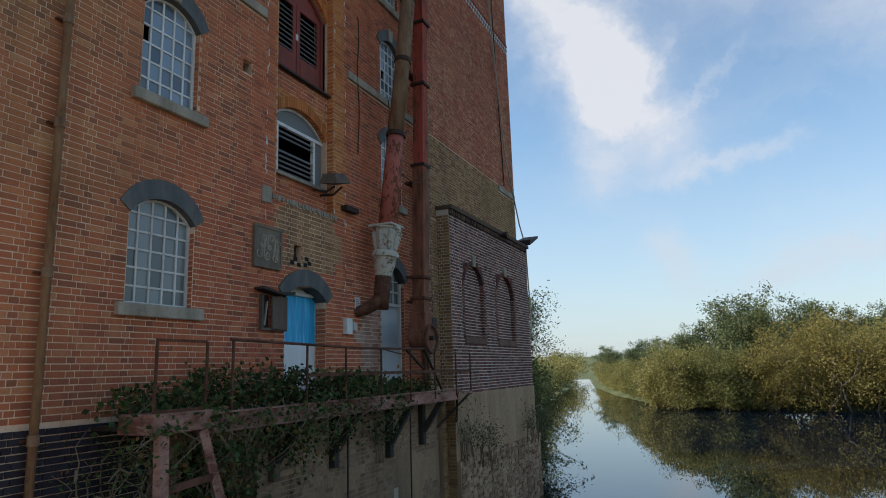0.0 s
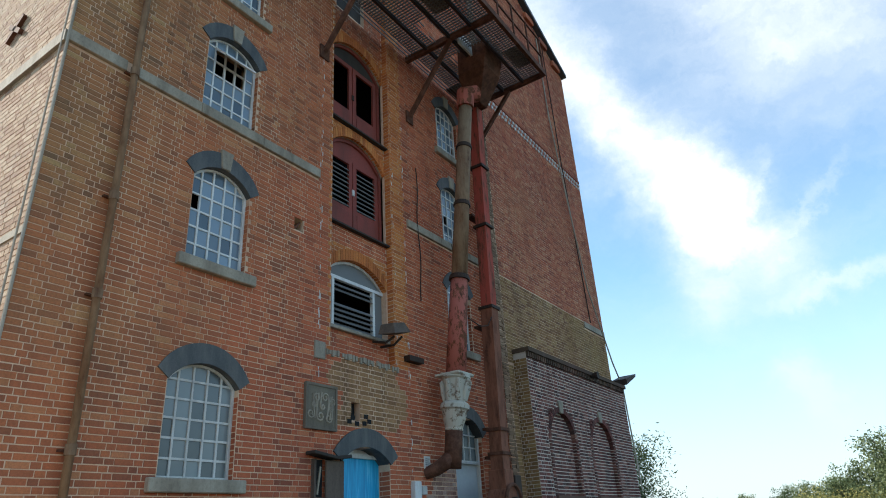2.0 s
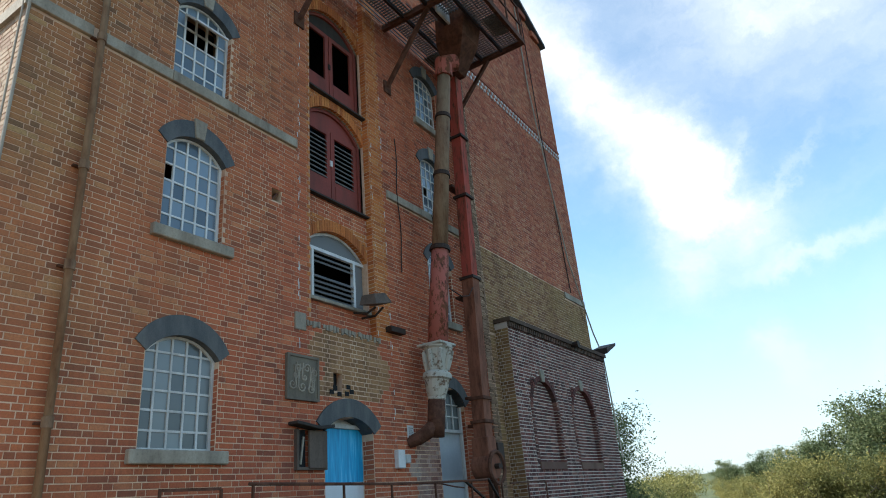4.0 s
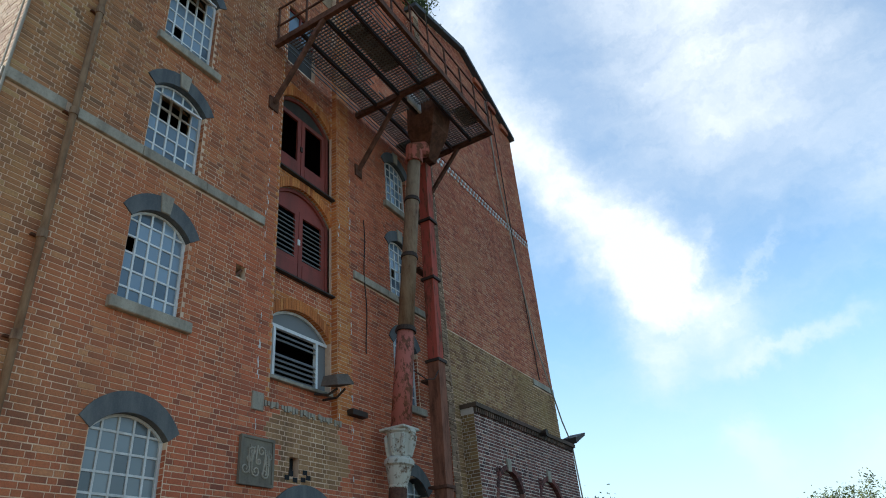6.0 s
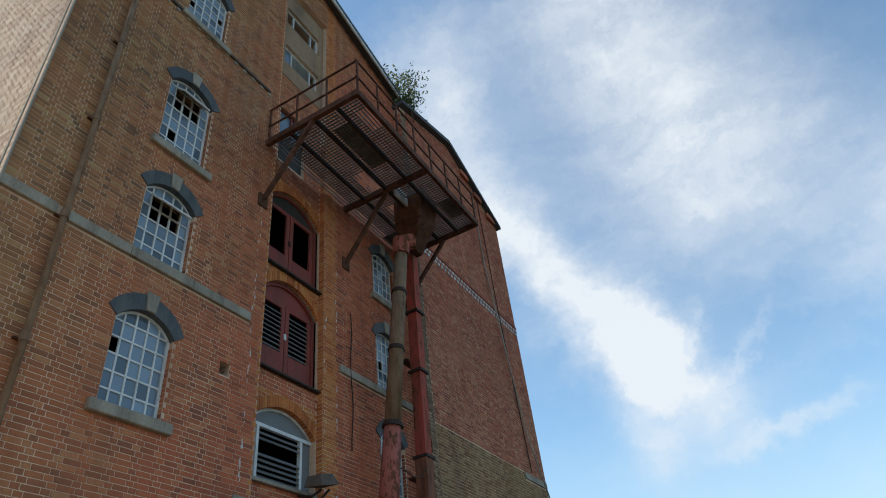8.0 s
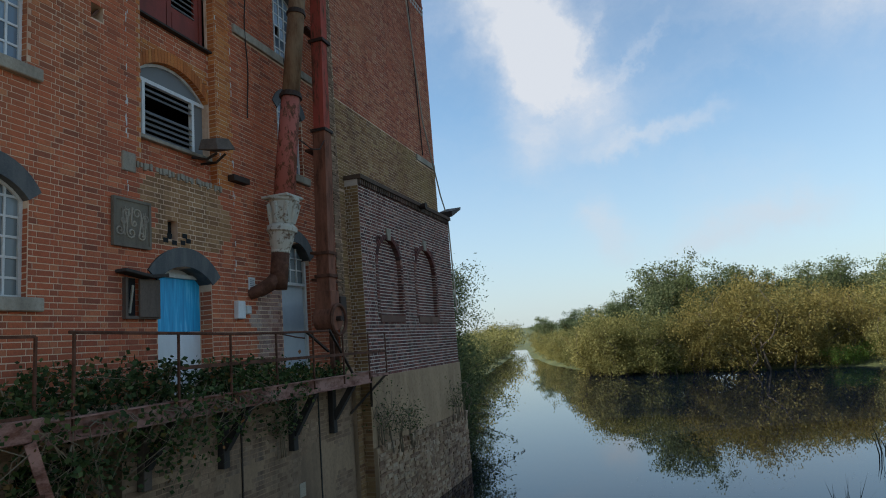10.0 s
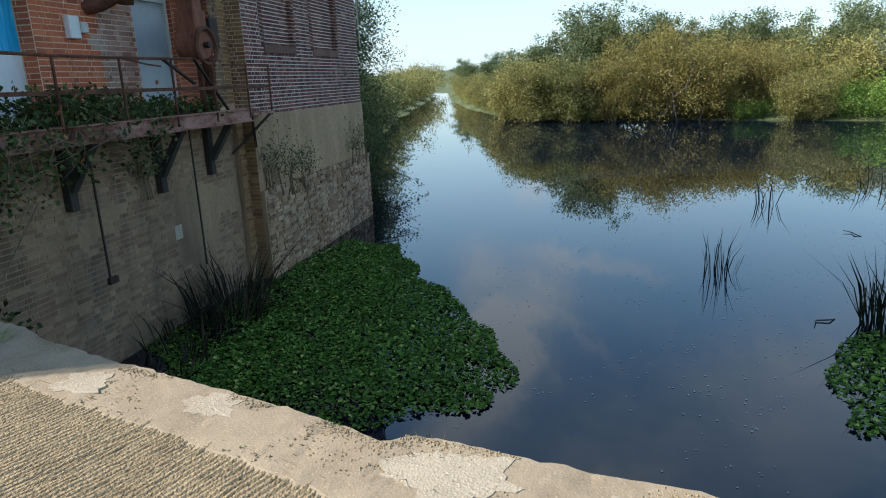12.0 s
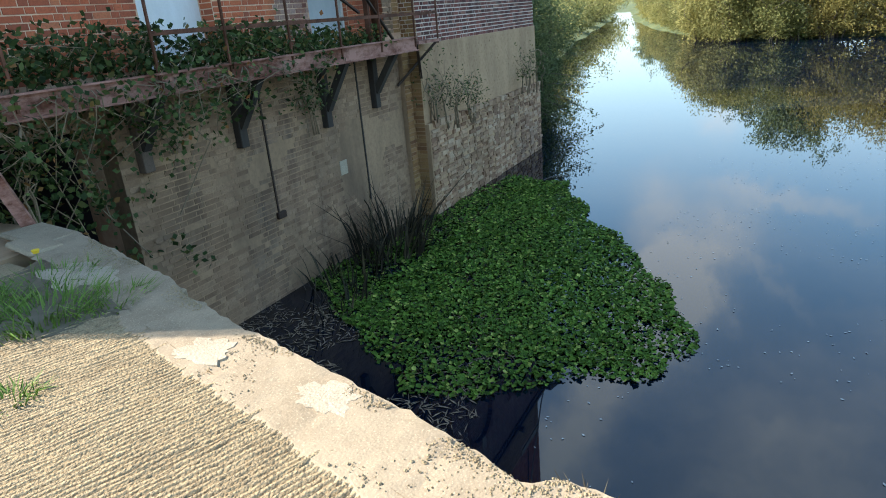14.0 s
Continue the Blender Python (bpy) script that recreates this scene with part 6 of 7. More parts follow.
for y in (-1.6, -0.8, -0.05):
    part("post", Geo().beam((PX0 + 0.04, y, PZ + 0.15), (PX0 + 0.04, y, PZ + 1.15), 0.035, 0.035, (1, 0, 0)), RUST, plat)
for z in (0.60, 1.13):
    part("rail", Geo().beam((PX0, PY, PZ + z), (PX1, PY, PZ + z), 0.035, 0.035), RUST, plat)
    part("rail", Geo().beam((PX0 + 0.04, PY, PZ + z), (PX0 + 0.04, 0.0, PZ + z), 0.035, 0.035), RUST, plat)
hop = thing("hopper", (13.75, -1.4, 11.0), "rusty iron hopper hanging below the platform", "hopper")


def frustum(g, c0, s0, z0, c1, s1, z1):
    v = [(c[0] + a * s, c[1] + b * s, z) for c, s, z in ((c0, s0, z0), (c1, s1, z1)) for a, b in ((-1, -1), (1, -1), (1, 1), (-1, 1))]
    return g.add(v, [(3, 2, 1, 0), (4, 5, 6, 7), (0, 1, 5, 4), (1, 2, 6, 5), (2, 3, 7, 6), (3, 0, 4, 7)])


part("box", frustum(Geo(), (13.85, -1.25), 0.36, 11.55, (13.72, -1.42), 0.40, 12.15), RUST, hop, bevel=0.01)
part("cone", frustum(Geo(), (14.2, -0.95), 0.16, 11.02, (13.85, -1.25), 0.36, 11.547), RUST, hop, bevel=0.008)


# ---------------------------------------------------------------- plants
def woody(name, height, width, stems, clumps, per, leaf, mat, label, seed, trunk=0.0, spread=0.35, open_=0.0, bark=BARK, group="", category="bush"):
    """A shrub or tree: stems, side limbs and a crown of many small leaves."""
    rng = random.Random(seed)
    ob = thing(name, (0, 0, 0), label, category, group)
    wood = Geo()
    tips = []
    for s in range(stems):
        a = rng.uniform(0, 2 * math.pi)
        lean = rng.uniform(0.15, 1.0) * width / 2
        h = height * rng.uniform(0.62, 1.0) * (1.0 - 0.28 * (lean / (width / 2)) ** 2)
        p = Vector((rng.gauss(0, 0.12 * width * (0 if trunk else 1)), rng.gauss(0, 0.12 * width * (0 if trunk else 1)), -0.3))
        path = [p]
        for k in range(1, 7):
            t = k / 6
            path.append(Vector((p.x + math.cos(a) * lean * t ** 1.2 + rng.gauss(0, 0.05 * width), p.y + math.sin(a) * lean * t ** 1.2 + rng.gauss(0, 0.05 * width), trunk * min(1, t * 3) + (h - trunk) * t)))
        r = 0.012 * height
        wood.tube(path, [r * (1 - 0.13 * k) for k in range(7)], 5)
        tips += [(q, k / 6) for k, q in enumerate(path) if k >= (3 if trunk else 1)]
    centres = []
    while len(centres) < clumps:
        q, t = rng.choice(tips)
        c = Vector((q.x + rng.gauss(0, spread * width * 0.35), q.y + rng.gauss(0, spread * width * 0.35), q.z + rng.gauss(0, spread * height * 0.16)))
        if c.z < 0.1 or (open_ and noise.noise(c * 0.6) > 0.25 - open_ * 0.3):
            continue
        centres.append(c)
        if len(centres) % 5 == 0:
            wood.tube([q, (q + c) / 2 + Vector((0, 0, 0.1)), c], [0.02, 0.014, 0.006], 4, False)
    crown = Geo()
    leaves(crown, centres, per, 0.05 * width + 0.10, leaf, rng, 0.5)
    part("trunk" if trunk else "stem_tangle", wood, bark, ob, smooth=True, kind="" if trunk else "stuff")
    part("crown", crown, mat, ob)
    return ob


def scatter(proto, spots, seed):
    """The first spot takes the plant itself, the others copies of it."""
    rng = random.Random(seed)
    for n, (x, y, z, s) in enumerate(spots):
        m = pose(x - (1.3 if x > 45 and y < 4 else 0), y, z, 0, 0, rng.uniform(0, 360))
        ob = proto if n == 0 else copy_thing(proto, m)
        ob.matrix_basis = m @ Matrix.Diagonal((s * rng.uniform(0.92, 1.1), s * rng.uniform(0.92, 1.1), s, 1))


BZ = WATER_Z + 0.15
olive = woody("sallow_bush", 5.2, 6.0, 18, 170, 110, 0.21, OLIVE_LEAF, "olive-brown sallow bush on the river bank", 101, group="bank bushes")
olive2 = woody("sallow_bush", 4.6, 5.0, 16, 150, 110, 0.20, OLIVE_LEAF, "olive-brown sallow bush on the river bank", 102, group="bank bushes")
amber = woody("amber_bush", 7.0, 8.5, 28, 300, 115, 0.20, AMBER_LEAF, "wide amber-leaved autumn bush at the water's edge", 103, group="bank bushes")
amber2 = woody("amber_bush", 5.4, 5.5, 18, 170, 110, 0.20, AMBER_LEAF, "amber-leaved autumn bush at the water's edge", 104, group="bank bushes")
willow = woody("willow_tree", 10.5, 7.0, 12, 230, 85, 0.27, WILLOW_LEAF, "tall grey-green willow tree behind the bushes", 105, 2.0, group="bank trees", category="tree")
willow2 = woody("willow_tree", 9.5, 5.0, 10, 180, 80, 0.27, WILLOW_LEAF, "tall grey-green willow tree behind the bushes", 106, 1.6, group="bank trees", category="tree")
dark = woody("alder_tree", 10.0, 5.0, 10, 180, 85, 0.27, DARK_LEAF, "dark green alder tree behind the bushes", 107, 1.5, group="bank trees", category="tree")
silver = woody("silver_willow", 6.2, 6.0, 14, 150, 80, 0.23, SILVER_LEAF, "pale silver willow bush on the bank", 108, group="bank bushes")
green = woody("green_bush", 3.2, 6.5, 18, 160, 80, 0.18, BRIGHT_LEAF, "low bright green bush at the water's edge", 109, group="bank bushes")
scatter(olive, [(65, -1.6, BZ, 0.95), (70, -1.0, BZ, 0.9), (77, 2.2, BZ, 0.8), (88, 5.5, BZ, 0.8), (100, 8.8, BZ, 0.8), (118, 13.0, BZ, 0.85), (62.5, -3.0, BZ, 0.95), (76, -2.0, BZ, 1.15), (57.5, -22.5, BZ, 0.7), (66, -24, BZ, 1.2), (60, -34, BZ, 1.1), (142, 18.5, BZ, 0.9), (52, -42, BZ, 1.2), (38, -54, BZ, 1.2)], 1)
scatter(olive2, [(61.5, -6.2, BZ, 1.0), (66, -2.5, BZ, 1.0), (83, 3.6, BZ, 0.85), (94, 7.2, BZ, 0.85), (108, 10.8, BZ, 0.85), (130, 16.0, BZ, 0.9), (160, 21, BZ, 1.0), (185, 26, BZ, 1.1), (67, -16, BZ, 1.35), (62, -27.5, BZ, 1.2), (47, -47, BZ, 1.3), (215, 33, BZ, 1.2)], 2)
scatter(amber, [(61.0, -13.2, BZ, 1.0), (63, -19.0, BZ, 0.85), (58, -36, BZ, 1.0), (45, -50, BZ, 1.0)], 3)
scatter(amber2, [(60.8, -9.3, BZ, 0.85), (60.5, -17.0, BZ, 0.95), (74, 0.2, BZ, 0.8), (64.5, -1.5, BZ, 0.8), (57, -32, BZ, 1.0)], 4)
scatter(willow, [(70, -6.4, BZ, 0.93), (84, -14, BZ, 0.95), (86, -25, BZ, 0.95), (80, -33, BZ, 0.95), (76, -41, BZ, 1.0), (90, -1, BZ, 0.72), (104, 5, BZ, 0.7), (60, -52, BZ, 1.0)], 5)
scatter(willow2, [(71, -3.2, BZ, 0.82), (78, -10, BZ, 0.98), (80, -18, BZ, 0.98), (83, -21, BZ, 1.0), (84, -29, BZ, 1.0), (74, -37, BZ, 1.0), (96, 6, BZ, 0.75), (82, 1, BZ, 0.72), (70, -46, BZ, 1.0), (116, 13, BZ, 0.75), (135, 17, BZ, 0.8)], 6)
scatter(dark, [(69, -8.4, BZ, 0.98), (80, -14, BZ, 0.95), (76, -23, BZ, 0.8), (74, -29.5, BZ, 0.75), (87, -36, BZ, 0.98)], 7)
scatter(silver, [(62.5, -30.5, BZ, 1.0), (68, -25.5, BZ, 0.7), (57, -40, BZ, 0.9)], 8)
scatter(green, [(57.5, -25.5, BZ, 0.75), (56, -29.0, BZ, 1.0), (55.5, -33.5, BZ, 1.05), (61, -22.5, BZ, 0.6), (59.2, -19.0, BZ, 0.42), (62.2, -7.6, BZ, 0.5), (52, -38, BZ, 1.0)], 9)
left = woody("bank_willow", 8.8, 5.0, 18, 460, 150, 0.12, WILLOW_LEAF, "loose grey-green willow beyond the mill", 111, 1.2, 0.22, 0.1, category="tree")
scatter(left, [(28.5, 3.6, BZ, 1.0), (38, 7.5, BZ, 0.8), (50, 11.5, BZ, 0.7)], 10)
scrub = woody("bank_scrub", 4.2, 4.0, 18, 240, 95, 0.12, DARK_LEAF, "dense green scrub hanging over the bank by the mill", 112, group="bank scrub by the mill")
scatter(scrub, [(25.6, 1.9, BZ, 0.95), (28.2, 2.4, BZ, 0.9), (31.5, 3.6, BZ, 0.9), (36, 5.0, BZ, 0.95), (42, 7.2, BZ, 1.0), (50, 9.2, BZ, 1.0), (60, 11.8, BZ, 1.0), (72, 14.6, BZ, 1.1), (24.6, 3.4, BZ, 1.1), (24.3, 1.6, BZ, 0.9), (26.6, 1.3, BZ, 0.7), (24.0, 2.6, BZ, 1.35)], 11)
scrub2 = woody("bank_scrub", 3.6, 5.0, 14, 120, 46, 0.24, OLIVE_LEAF, "olive scrub along the bank below the mill", 113, group="bank scrub by the mill")
scatter(scrub2, [(33, 5.5, BZ, 1.1), (46, 9.5, BZ, 1.1), (66, 14, BZ, 1.2), (85, 18.0, BZ, 1.4), (100, 20.5, BZ, 1.4), (120, 24.5, BZ, 1.5), (150, 31.5, BZ, 1.8), (190, 41, BZ, 2.2), (240, 53, BZ, 2.6)], 12)
spray = thing("overhanging_branch", (25.2, 0.4, WATER_Z), "leafy branch drooping over the water", "branch")
rng = random.Random(120)
wood, crown = Geo(), Geo()
for k in range(9):
    a = Vector((24.6 + rng.uniform(0, 1.8), 1.2, WATER_Z + rng.uniform(0.6, 1.6)))
    b = a + Vector((rng.uniform(-0.3, 0.9), -rng.uniform(0.8, 2.3), rng.uniform(-0.9, 0.1)))
    wood.tube([a, (a + b) / 2 + Vector((0, 0, 0.18)), b], [0.02, 0.014, 0.006], 5)
    leaves(crown, [a + (b - a) * t for t in (0.35, 0.6, 0.8, 1.0)], 34, 0.13, 0.10, rng)
part("twig_tangle", wood, BARK, spray, kind="stuff")
part("foliage", crown, DARK_LEAF, spray)
budd = woody("buddleia", 2.0, 1.7, 12, 90, 34, 0.13, DARK_LEAF, "self-sown buddleia bush on the roof edge", 130)
budd.location = (16.1, -0.05, 18.45)

# brambles on the deck and hanging below it
rng = random.Random(140)
for n, (x, w, hgt) in enumerate(((7.75, 0.3, 0.26), (8.5, 0.6, 0.40), (9.5, 0.6, 0.42), (10.45, 0.6, 0.36), (11.4, 0.6, 0.34), (12.2, 0.5, 0.34), (12.8, 0.3, 0.22), (14.15, 0.3, 0.20))):
    ob = thing("bramble", (x, -0.6, 1.05), "tangled dark bramble spilling over the walkway", "bramble", "brambles on the walkway")
    canes, crown = Geo(), Geo()
    for k in range(15):
        a = Vector((x + rng.gauss(0, w * 0.5), -0.45 + rng.gauss(0, 0.15), 1.03))
        b = a + Vector((rng.gauss(0, 0.35), rng.uniform(-0.22, 0.05), hgt * rng.uniform(0.6, 1.4)))
        c = b + Vector((rng.gauss(0, 0.25), rng.uniform(-0.2, 0.05), -rng.uniform(0.0, 0.35)))
        canes.tube([a, (a + b) / 2, b, c], [0.008, 0.007, 0.006, 0.003], 4)
        leaves(crown, [a + (b - a) * 0.5, b, (b + c) / 2, c], 15, 0.085, 0.075, rng, 0.2, 0.75)
    part("cane_tangle", canes, STEM, ob, kind="stuff")
    part("foliage", crown, BRAMBLE_LEAF, ob)
for n, x in enumerate((7.3, 8.0, 8.6, 9.2, 9.8, 10.5, 11.2, 11.9, 12.8)):
    ob = thing("hanging_bramble", (x, -0.9, 1.0), "bramble trailing below the walkway", "bramble", "brambles below the walkway")
    canes, crown = Geo(), Geo()
    for k in range(7 if x < 11 else 4):
        a = Vector((x + rng.gauss(0, 0.25), DY - 0.02, 1.05))
        drop = rng.uniform(0.25, 1.1) if x < 11 else rng.uniform(0.15, 0.6)
        pts_ = [a, a + Vector((rng.gauss(0, 0.12), -0.14, -0.05)), a + Vector((rng.gauss(0, 0.3), -0.05, -drop * 0.5)), a + Vector((rng.gauss(0, 0.4), rng.uniform(-0.1, 0.35), -drop))]
        canes.tube(pts_, [0.008, 0.007, 0.005, 0.003], 4)
        leaves(crown, pts_[1:] + [(pts_[2] + pts_[3]) / 2], 9 if x < 11 else 6, 0.10, 0.07, rng, 0.3, 0.75)
    part("cane_tangle", canes, STEM, ob, kind="stuff")
    part("foliage", crown, BRAMBLE_LEAF, ob)
ivy = thing("wall_ivy", (8.6, LY, -0.3), "dark ivy smothering the shaded wall under the walkway", "ivy")
crown, canes = Geo(), Geo()
for k in range(55):
    x, z = 8.1 + abs(rng.gauss(0, 1.0)), rng.uniform(-1.3, 0.9)
    leaves(crown, [(x, LY - rng.uniform(0.02, 0.22), z)], 16, 0.10, 0.085, rng, 0.3, 0.8)
for k in range(9):
    x = rng.uniform(8.1, 10.5)
    canes.tube([(x, LY - 0.06, 0.9), (x + rng.gauss(0, 0.3), LY - 0.15, 0.2), (x + rng.gauss(0, 0.5), LY - 0.08, -rng.uniform(0.2, 1.0))], 0.007, 4)
part("foliage", crown, BRAMBLE_LEAF, ivy)
part("stem_tangle", canes, STEM, ivy, kind="stuff")
for n, (x, y, z, s) in enumerate(((16.25, -0.75, -0.25, 0.9), (16.7, -0.85, -0.45, 0.9), (20.9, -0.85, -0.35, 0.75), (21.9, -0.8, -0.45, 0.6), (17.6, -0.85, -0.50, 0.5), (12.9, -0.38, 0.15, 0.4), (7.0, -0.35, 0.05, 0.8), (7.6, -0.4, 0.1, 0.9), (8.3, -0.6, 0.0, 0.8))):
    ob = woody("wall_weed", 1.0 * s + 0.2, 0.8 * s + 0.2, 7, 26, 12, 0.06, DARK_LEAF if n % 2 else BRAMBLE_LEAF, "straggling weed rooted in the old wall", 150 + n, 0, 0.4, 0.3, STEM, "weeds on the walls", "weed")
    ob.location = (x, y, z)


def blades(name, spot, count, height, spread, mat, label, seed, lean=0.25, group="", category="reeds", width=0.016):
    """A clump of narrow upright blades."""
    rng = random.Random(seed)
    g = Geo()
    for k in range(count):
        a = rng.uniform(0, 2 * math.pi)
        r = spread * math.sqrt(rng.random())
        p = Vector((spot[0] + r * math.cos(a), spot[1] + r * math.sin(a) * 0.7, spot[2] - 0.05))
        h = height * rng.uniform(0.5, 1.1)
        d = Vector((math.cos(a) * lean * rng.uniform(0.1, 1.3) + rng.gauss(0, 0.1), math.sin(a) * lean * rng.uniform(0.1, 1.3) + rng.gauss(0, 0.1), 1))
        s = Vector((-d.y, d.x, 0)) + Vector((rng.gauss(0, 0.5), rng.gauss(0, 0.5), 0))
        s = s.normalized() * width * rng.uniform(0.6, 1.3)
        kink = rng.random() < 0.25
        p1 = p + d * h * 0.55
        p2 = p + Vector((d.x * 1.6, d.y * 1.6, d.z)) * h if not kink else p1 + Vector((d.x * 2 + rng.gauss(0, 0.4), d.y * 2 + rng.gauss(0, 0.4), -0.25)) * h * 0.4
        t = s.cross(d).normalized() * width * 0.25
        g.add([p - s, p + s, p1 + s * 0.8, p1 - s * 0.8, p2, p + t, p1 + t], [(0, 1, 2, 3), (3, 2, 4), (0, 5, 6, 3), (5, 1, 2, 6), (3, 6, 4), (6, 2, 4)])
    ob = thing(name, spot, label, category, group)
    part("growth", g, mat, ob, kind="stuff")
    return ob


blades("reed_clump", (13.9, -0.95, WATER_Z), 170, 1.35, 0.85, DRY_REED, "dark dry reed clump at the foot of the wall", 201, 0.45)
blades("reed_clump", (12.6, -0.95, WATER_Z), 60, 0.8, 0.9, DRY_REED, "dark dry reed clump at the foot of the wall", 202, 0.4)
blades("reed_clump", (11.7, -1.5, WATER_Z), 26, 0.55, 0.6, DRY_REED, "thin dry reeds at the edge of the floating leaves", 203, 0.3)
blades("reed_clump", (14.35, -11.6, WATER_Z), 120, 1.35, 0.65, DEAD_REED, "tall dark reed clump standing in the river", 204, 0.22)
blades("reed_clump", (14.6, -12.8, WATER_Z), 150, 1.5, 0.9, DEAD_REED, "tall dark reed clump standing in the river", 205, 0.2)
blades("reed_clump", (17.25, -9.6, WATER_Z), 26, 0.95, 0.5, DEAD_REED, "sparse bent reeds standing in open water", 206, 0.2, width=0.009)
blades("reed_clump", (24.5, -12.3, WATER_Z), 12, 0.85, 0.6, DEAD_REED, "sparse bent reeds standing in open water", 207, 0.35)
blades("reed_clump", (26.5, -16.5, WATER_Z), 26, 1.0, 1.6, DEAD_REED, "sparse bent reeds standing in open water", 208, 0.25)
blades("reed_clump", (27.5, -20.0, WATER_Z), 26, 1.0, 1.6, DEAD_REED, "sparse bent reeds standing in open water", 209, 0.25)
for n, (x, y, c, h, s) in enumerate(((6.85, -3.15, 420, 0.17, 0.38), (7.12, -3.40, 200, 0.12, 0.22), (6.22, -3.92, 160, 0.11, 0.13), (7.2, -2.6, 260, 0.14, 0.36), (6.45, -6.45, 70, 0.09, 0.15), (6.5, -2.7, 400, 0.2, 0.45))):
    blades("grass_tuft", (x, y, 0.015), c, h, s, DRY_REED if n == 4 else BRIGHT_LEAF, "dry straw tuft on the kerb" if n == 4 else "tuft of grass and weeds in the concrete", 220 + n, 0.8, "tufts in the concrete", "grass", 0.005)
flower = thing("dandelion", (7.42, -2.2, 0.05), "small yellow dandelion beside the kerb", "flower")
part("head", Geo().tube([(7.42, -2.2, 0.10), (7.42, -2.2, 0.125)], [0.02, 0.028], 10), plain("petal_yellow", (0.75, 0.5, 0.03), 0.7, dirt_amount=0.1), flower)
part("stalk", Geo().tube([(7.42, -2.2, 0.0), (7.42, -2.2, 0.11)], 0.003, 5), BRIGHT_LEAF, flower)

# floating leaves
PATCH = [(12.34, -0.5), (14.24, -0.5), (17.34, -0.82), (19.24, -0.95), (18.84, -2.43), (16.54, -3.83), (15.14, -4.68), (13.64, -5.53), (12.79, -5.93), (11.84, -6.03), (11.14, -5.63), (10.84, -4.93), (10.14, -4.23), (10.04, -3.43), (10.74, -2.43), (11.44, -1.53)]
PATCH2 = [(13.44, -10.23), (14.04, -10.93), (14.54, -13.13), (13.44, -15.13), (11.34, -13.63), (10.74, -11.13), (11.34, -10.03), (12.24, -10.03)]


def inside_of(poly, x, y):
    hit = False
    for (ax, ay), (bx, by) in zip(poly, poly[1:] + poly[:1]):
        if (ay > y) != (by > y) and x < (bx - ax) * (y - ay) / (by - ay) + ax:
            hit = not hit
    return hit


def pads(name, poly, density, label, seed, thin):
    rng = random.Random(seed)
    g = Geo()
    xs, ys = [p[0] for p in poly], [p[1] for p in poly]
    for _ in range(int(density * (max(xs) - min(xs) + 0.8) * (max(ys) - min(ys) + 0.8))):
        x, y = rng.uniform(min(xs) - 0.4, max(xs) + 0.4), rng.uniform(min(ys) - 0.4, max(ys) + 0.4)
        wob = Vector((0.35 * noise.noise(Vector((x * 1.2, y * 1.2, 0))), 0.35 * noise.noise(Vector((x * 1.2, y * 1.2, 7))), 0))
        if not inside_of(poly, x + wob.x, y + wob.y):
            continue
        d = noise.noise(Vector((x * 0.8, y * 0.8, 11)))
        if rng.random() < thin(x, y) or (d < -0.35 and rng.random() < 0.5):
            continue
        r = rng.uniform(0.018, 0.037)
        up = rng.uniform(0.004, 0.045)
        yaw = rng.uniform(0, 2 * math.pi)
        n = Vector((rng.gauss(0, 0.34), rng.gauss(0, 0.34), 1)).normalized()
        e1 = n.orthogonal().normalized()
        e2 = n.cross(e1)
        c = Vector((x, y, WATER_Z + up))
        ring = []
        for k in range(7):
            a = yaw + k * 2 * math.pi / 7
            rr = r * (0.55 if k == 0 else (1.12 if k in (3, 4) else 1.0))
            ring.append(c + (e1 * math.cos(a) + e2 * math.sin(a)) * rr + n * (0.012 if k % 2 else 0.0))
        g.add([c - n * 0.006] + ring, [(0, 1 + k, 1 + (k + 1) % 7) for k in range(7)])
    me = g.mesh(name, smooth=True)
    me.materials.append(PAD_LEAF)
    tagged(new(name, me), label, "floating plants", kind="stuff")


pads("floating_leaves", PATCH, 850, "dense mat of small green floating leaves", 301, lambda x, y: 0.0 if y < -1.6 and x > 11.2 else 0.45)
pads("floating_leaves", PATCH2, 620, "patch of small green floating leaves by the reeds", 302, lambda x, y: 0.25 if y > -10.5 else 0.1)
rng = random.Random(305)
debris = Geo()
for k in range(2600):
    x, y = rng.uniform(9.2, 12.2), rng.uniform(-4.6, -0.35)
    if noise.noise(Vector((x * 0.9, y * 0.9, 3))) < -0.12 - 0.25 * (y + 2.5) / 2 or x < 9.3 + 0.4 * noise.noise(Vector((y, 0, 0))):
        continue
    s, l, a = rng.uniform(0.004, 0.012), rng.uniform(0.02, 0.09), rng.uniform(0, math.pi)
    dx, dy = math.cos(a), math.sin(a)
    z = WATER_Z + 0.006
    debris.add([(x - dx * l, y - dy * l, z), (x + dy * s, y - dx * s, z + 0.004), (x + dx * l, y + dy * l, z + 0.003), (x - dy * s, y + dx * s, z + 0.004)], [(0, 1, 2, 3)])
me = debris.mesh("floating_debris", smooth=True)
me.materials.append(STEM)
tagged(new("floating_debris", me), "brown reed litter floating in the corner by the wall", "litter", kind="stuff")
rng = random.Random(310)
flecks = Geo()
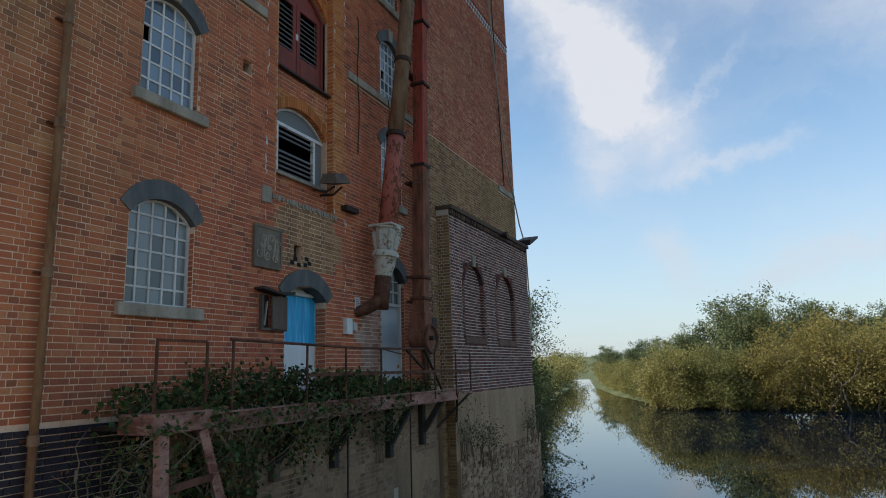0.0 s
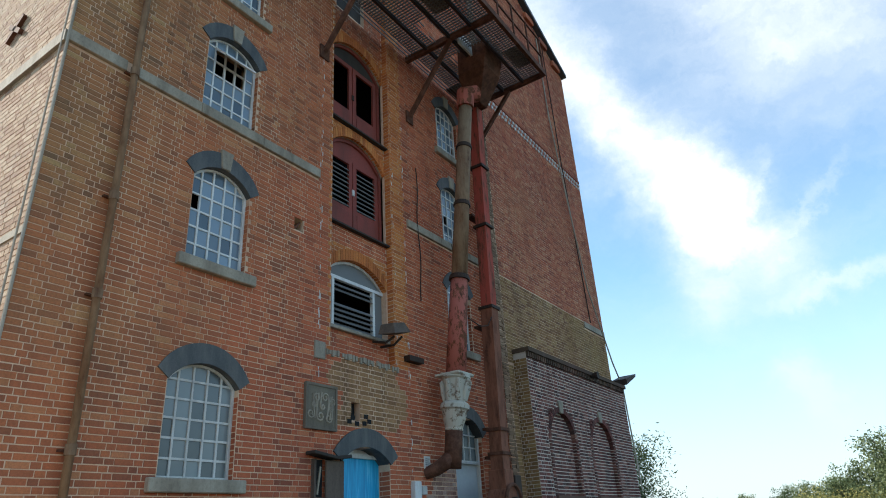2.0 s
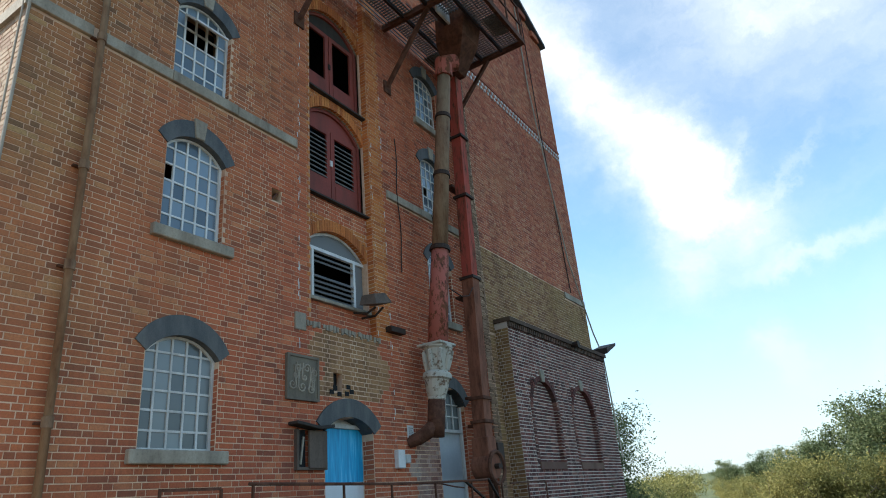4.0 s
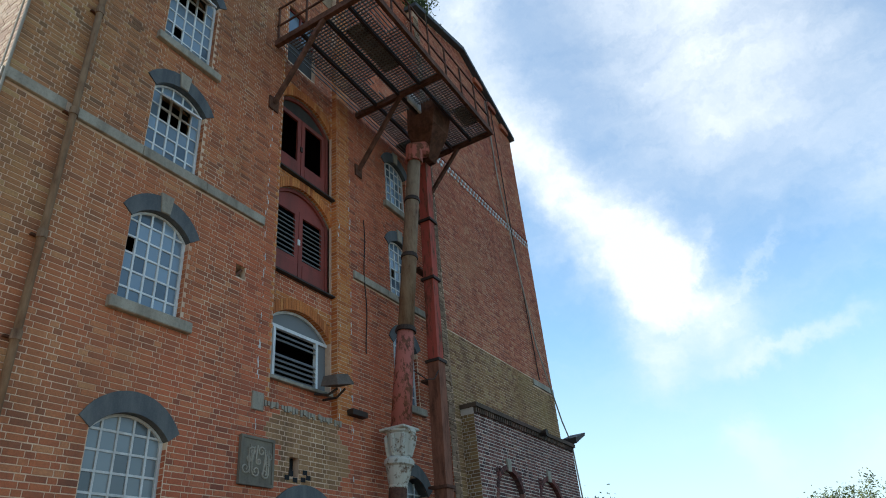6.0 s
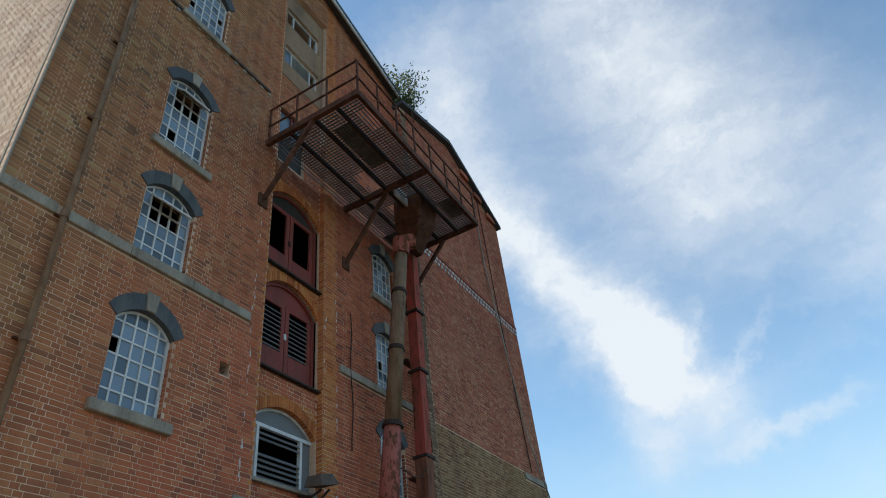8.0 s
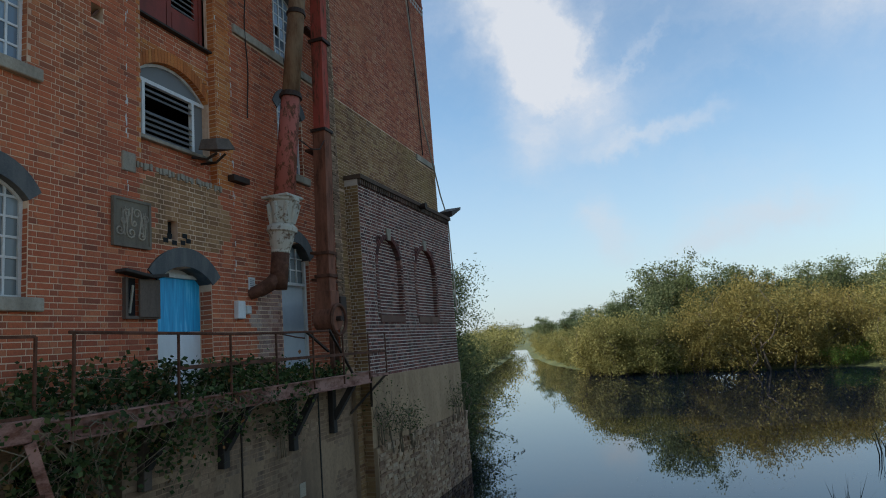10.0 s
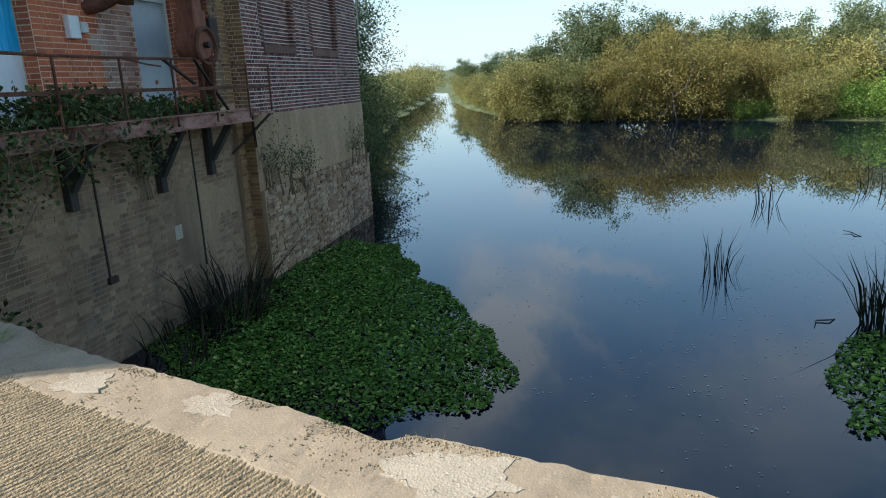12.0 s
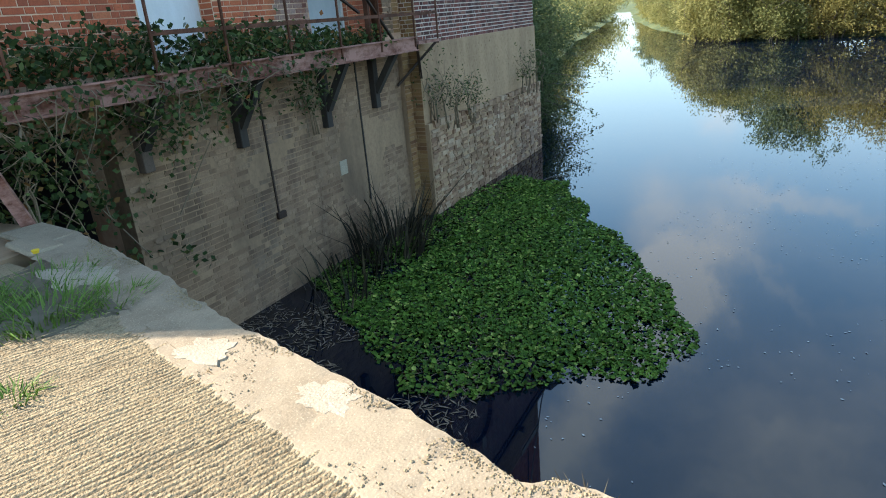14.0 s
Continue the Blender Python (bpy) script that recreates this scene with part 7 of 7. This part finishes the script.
for k in range(1900):
    x, y = rng.uniform(7.5, 22), rng.uniform(-15, -5)
    if noise.noise(Vector((x * 0.35, y * 0.35, 0))) < -0.1 or inside_of(PATCH, x, y) or inside_of(PATCH2, x, y):
        continue
    s, a = rng.uniform(0.008, 0.024), rng.uniform(0, math.pi)
    dx, dy = math.cos(a) * s, math.sin(a) * s
    flecks.add([(x - dx, y - dy, WATER_Z + 0.006), (x + dy * 0.5, y - dx * 0.5, WATER_Z + 0.006), (x + dx, y + dy, WATER_Z + 0.008), (x - dy * 0.5, y + dx * 0.5, WATER_Z + 0.006)], [(0, 1, 2, 3)])
me = flecks.mesh("floating_flecks", smooth=True)
me.materials.append(FLECK)
tagged(new("floating_flecks", me), "pale leaf flecks drifting on the water", "flecks", kind="stuff")
for n, (x, y, l, a) in enumerate(((25.8, -1.6, 1.0, 5), (14.7, -10.7, 0.5, 120), (20.6, -13.2, 0.5, 20), (19.3, -2.2, 0.9, -35))):
    ob = solid("drift_stick", Geo().tube([(-l / 2, 0, 0), (-l / 6, 0.05, 0.03), (l / 5, -0.03, 0.02), (l / 2, 0.08, 0.05)], [0.008, 0.013, 0.012, 0.006], 6), BARK, "dark stick floating on the river", "stick", "sticks in the river")
    ob.matrix_world = pose(x, y, WATER_Z, 0, 0, a)

# ---------------------------------------------------------------- single bricks of the wall nearest the camera
unit = Geo()
unit.add([(0, 0.004, 0), (BRICK_L, 0.004, 0), (BRICK_L, 0.004, BRICK_H), (0, 0.004, BRICK_H), (0.002, -0.007, 0.002), (BRICK_L - 0.002, -0.007, 0.002), (BRICK_L - 0.002, -0.007, BRICK_H - 0.002), (0.002, -0.007, BRICK_H - 0.002)],
         [(4, 5, 6, 7), (0, 1, 5, 4), (1, 2, 6, 5), (2, 3, 7, 6), (3, 0, 4, 7)])
brick_mesh = unit.mesh("brick")
brick_mesh.materials.append(RED_BRICK)
rng = random.Random(400)
for a, b, z0, z1 in near:
    ob = new("brick", brick_mesh)
    ob.parent = front
    ob.location = (a, rng.uniform(-0.002, 0.002), z0)
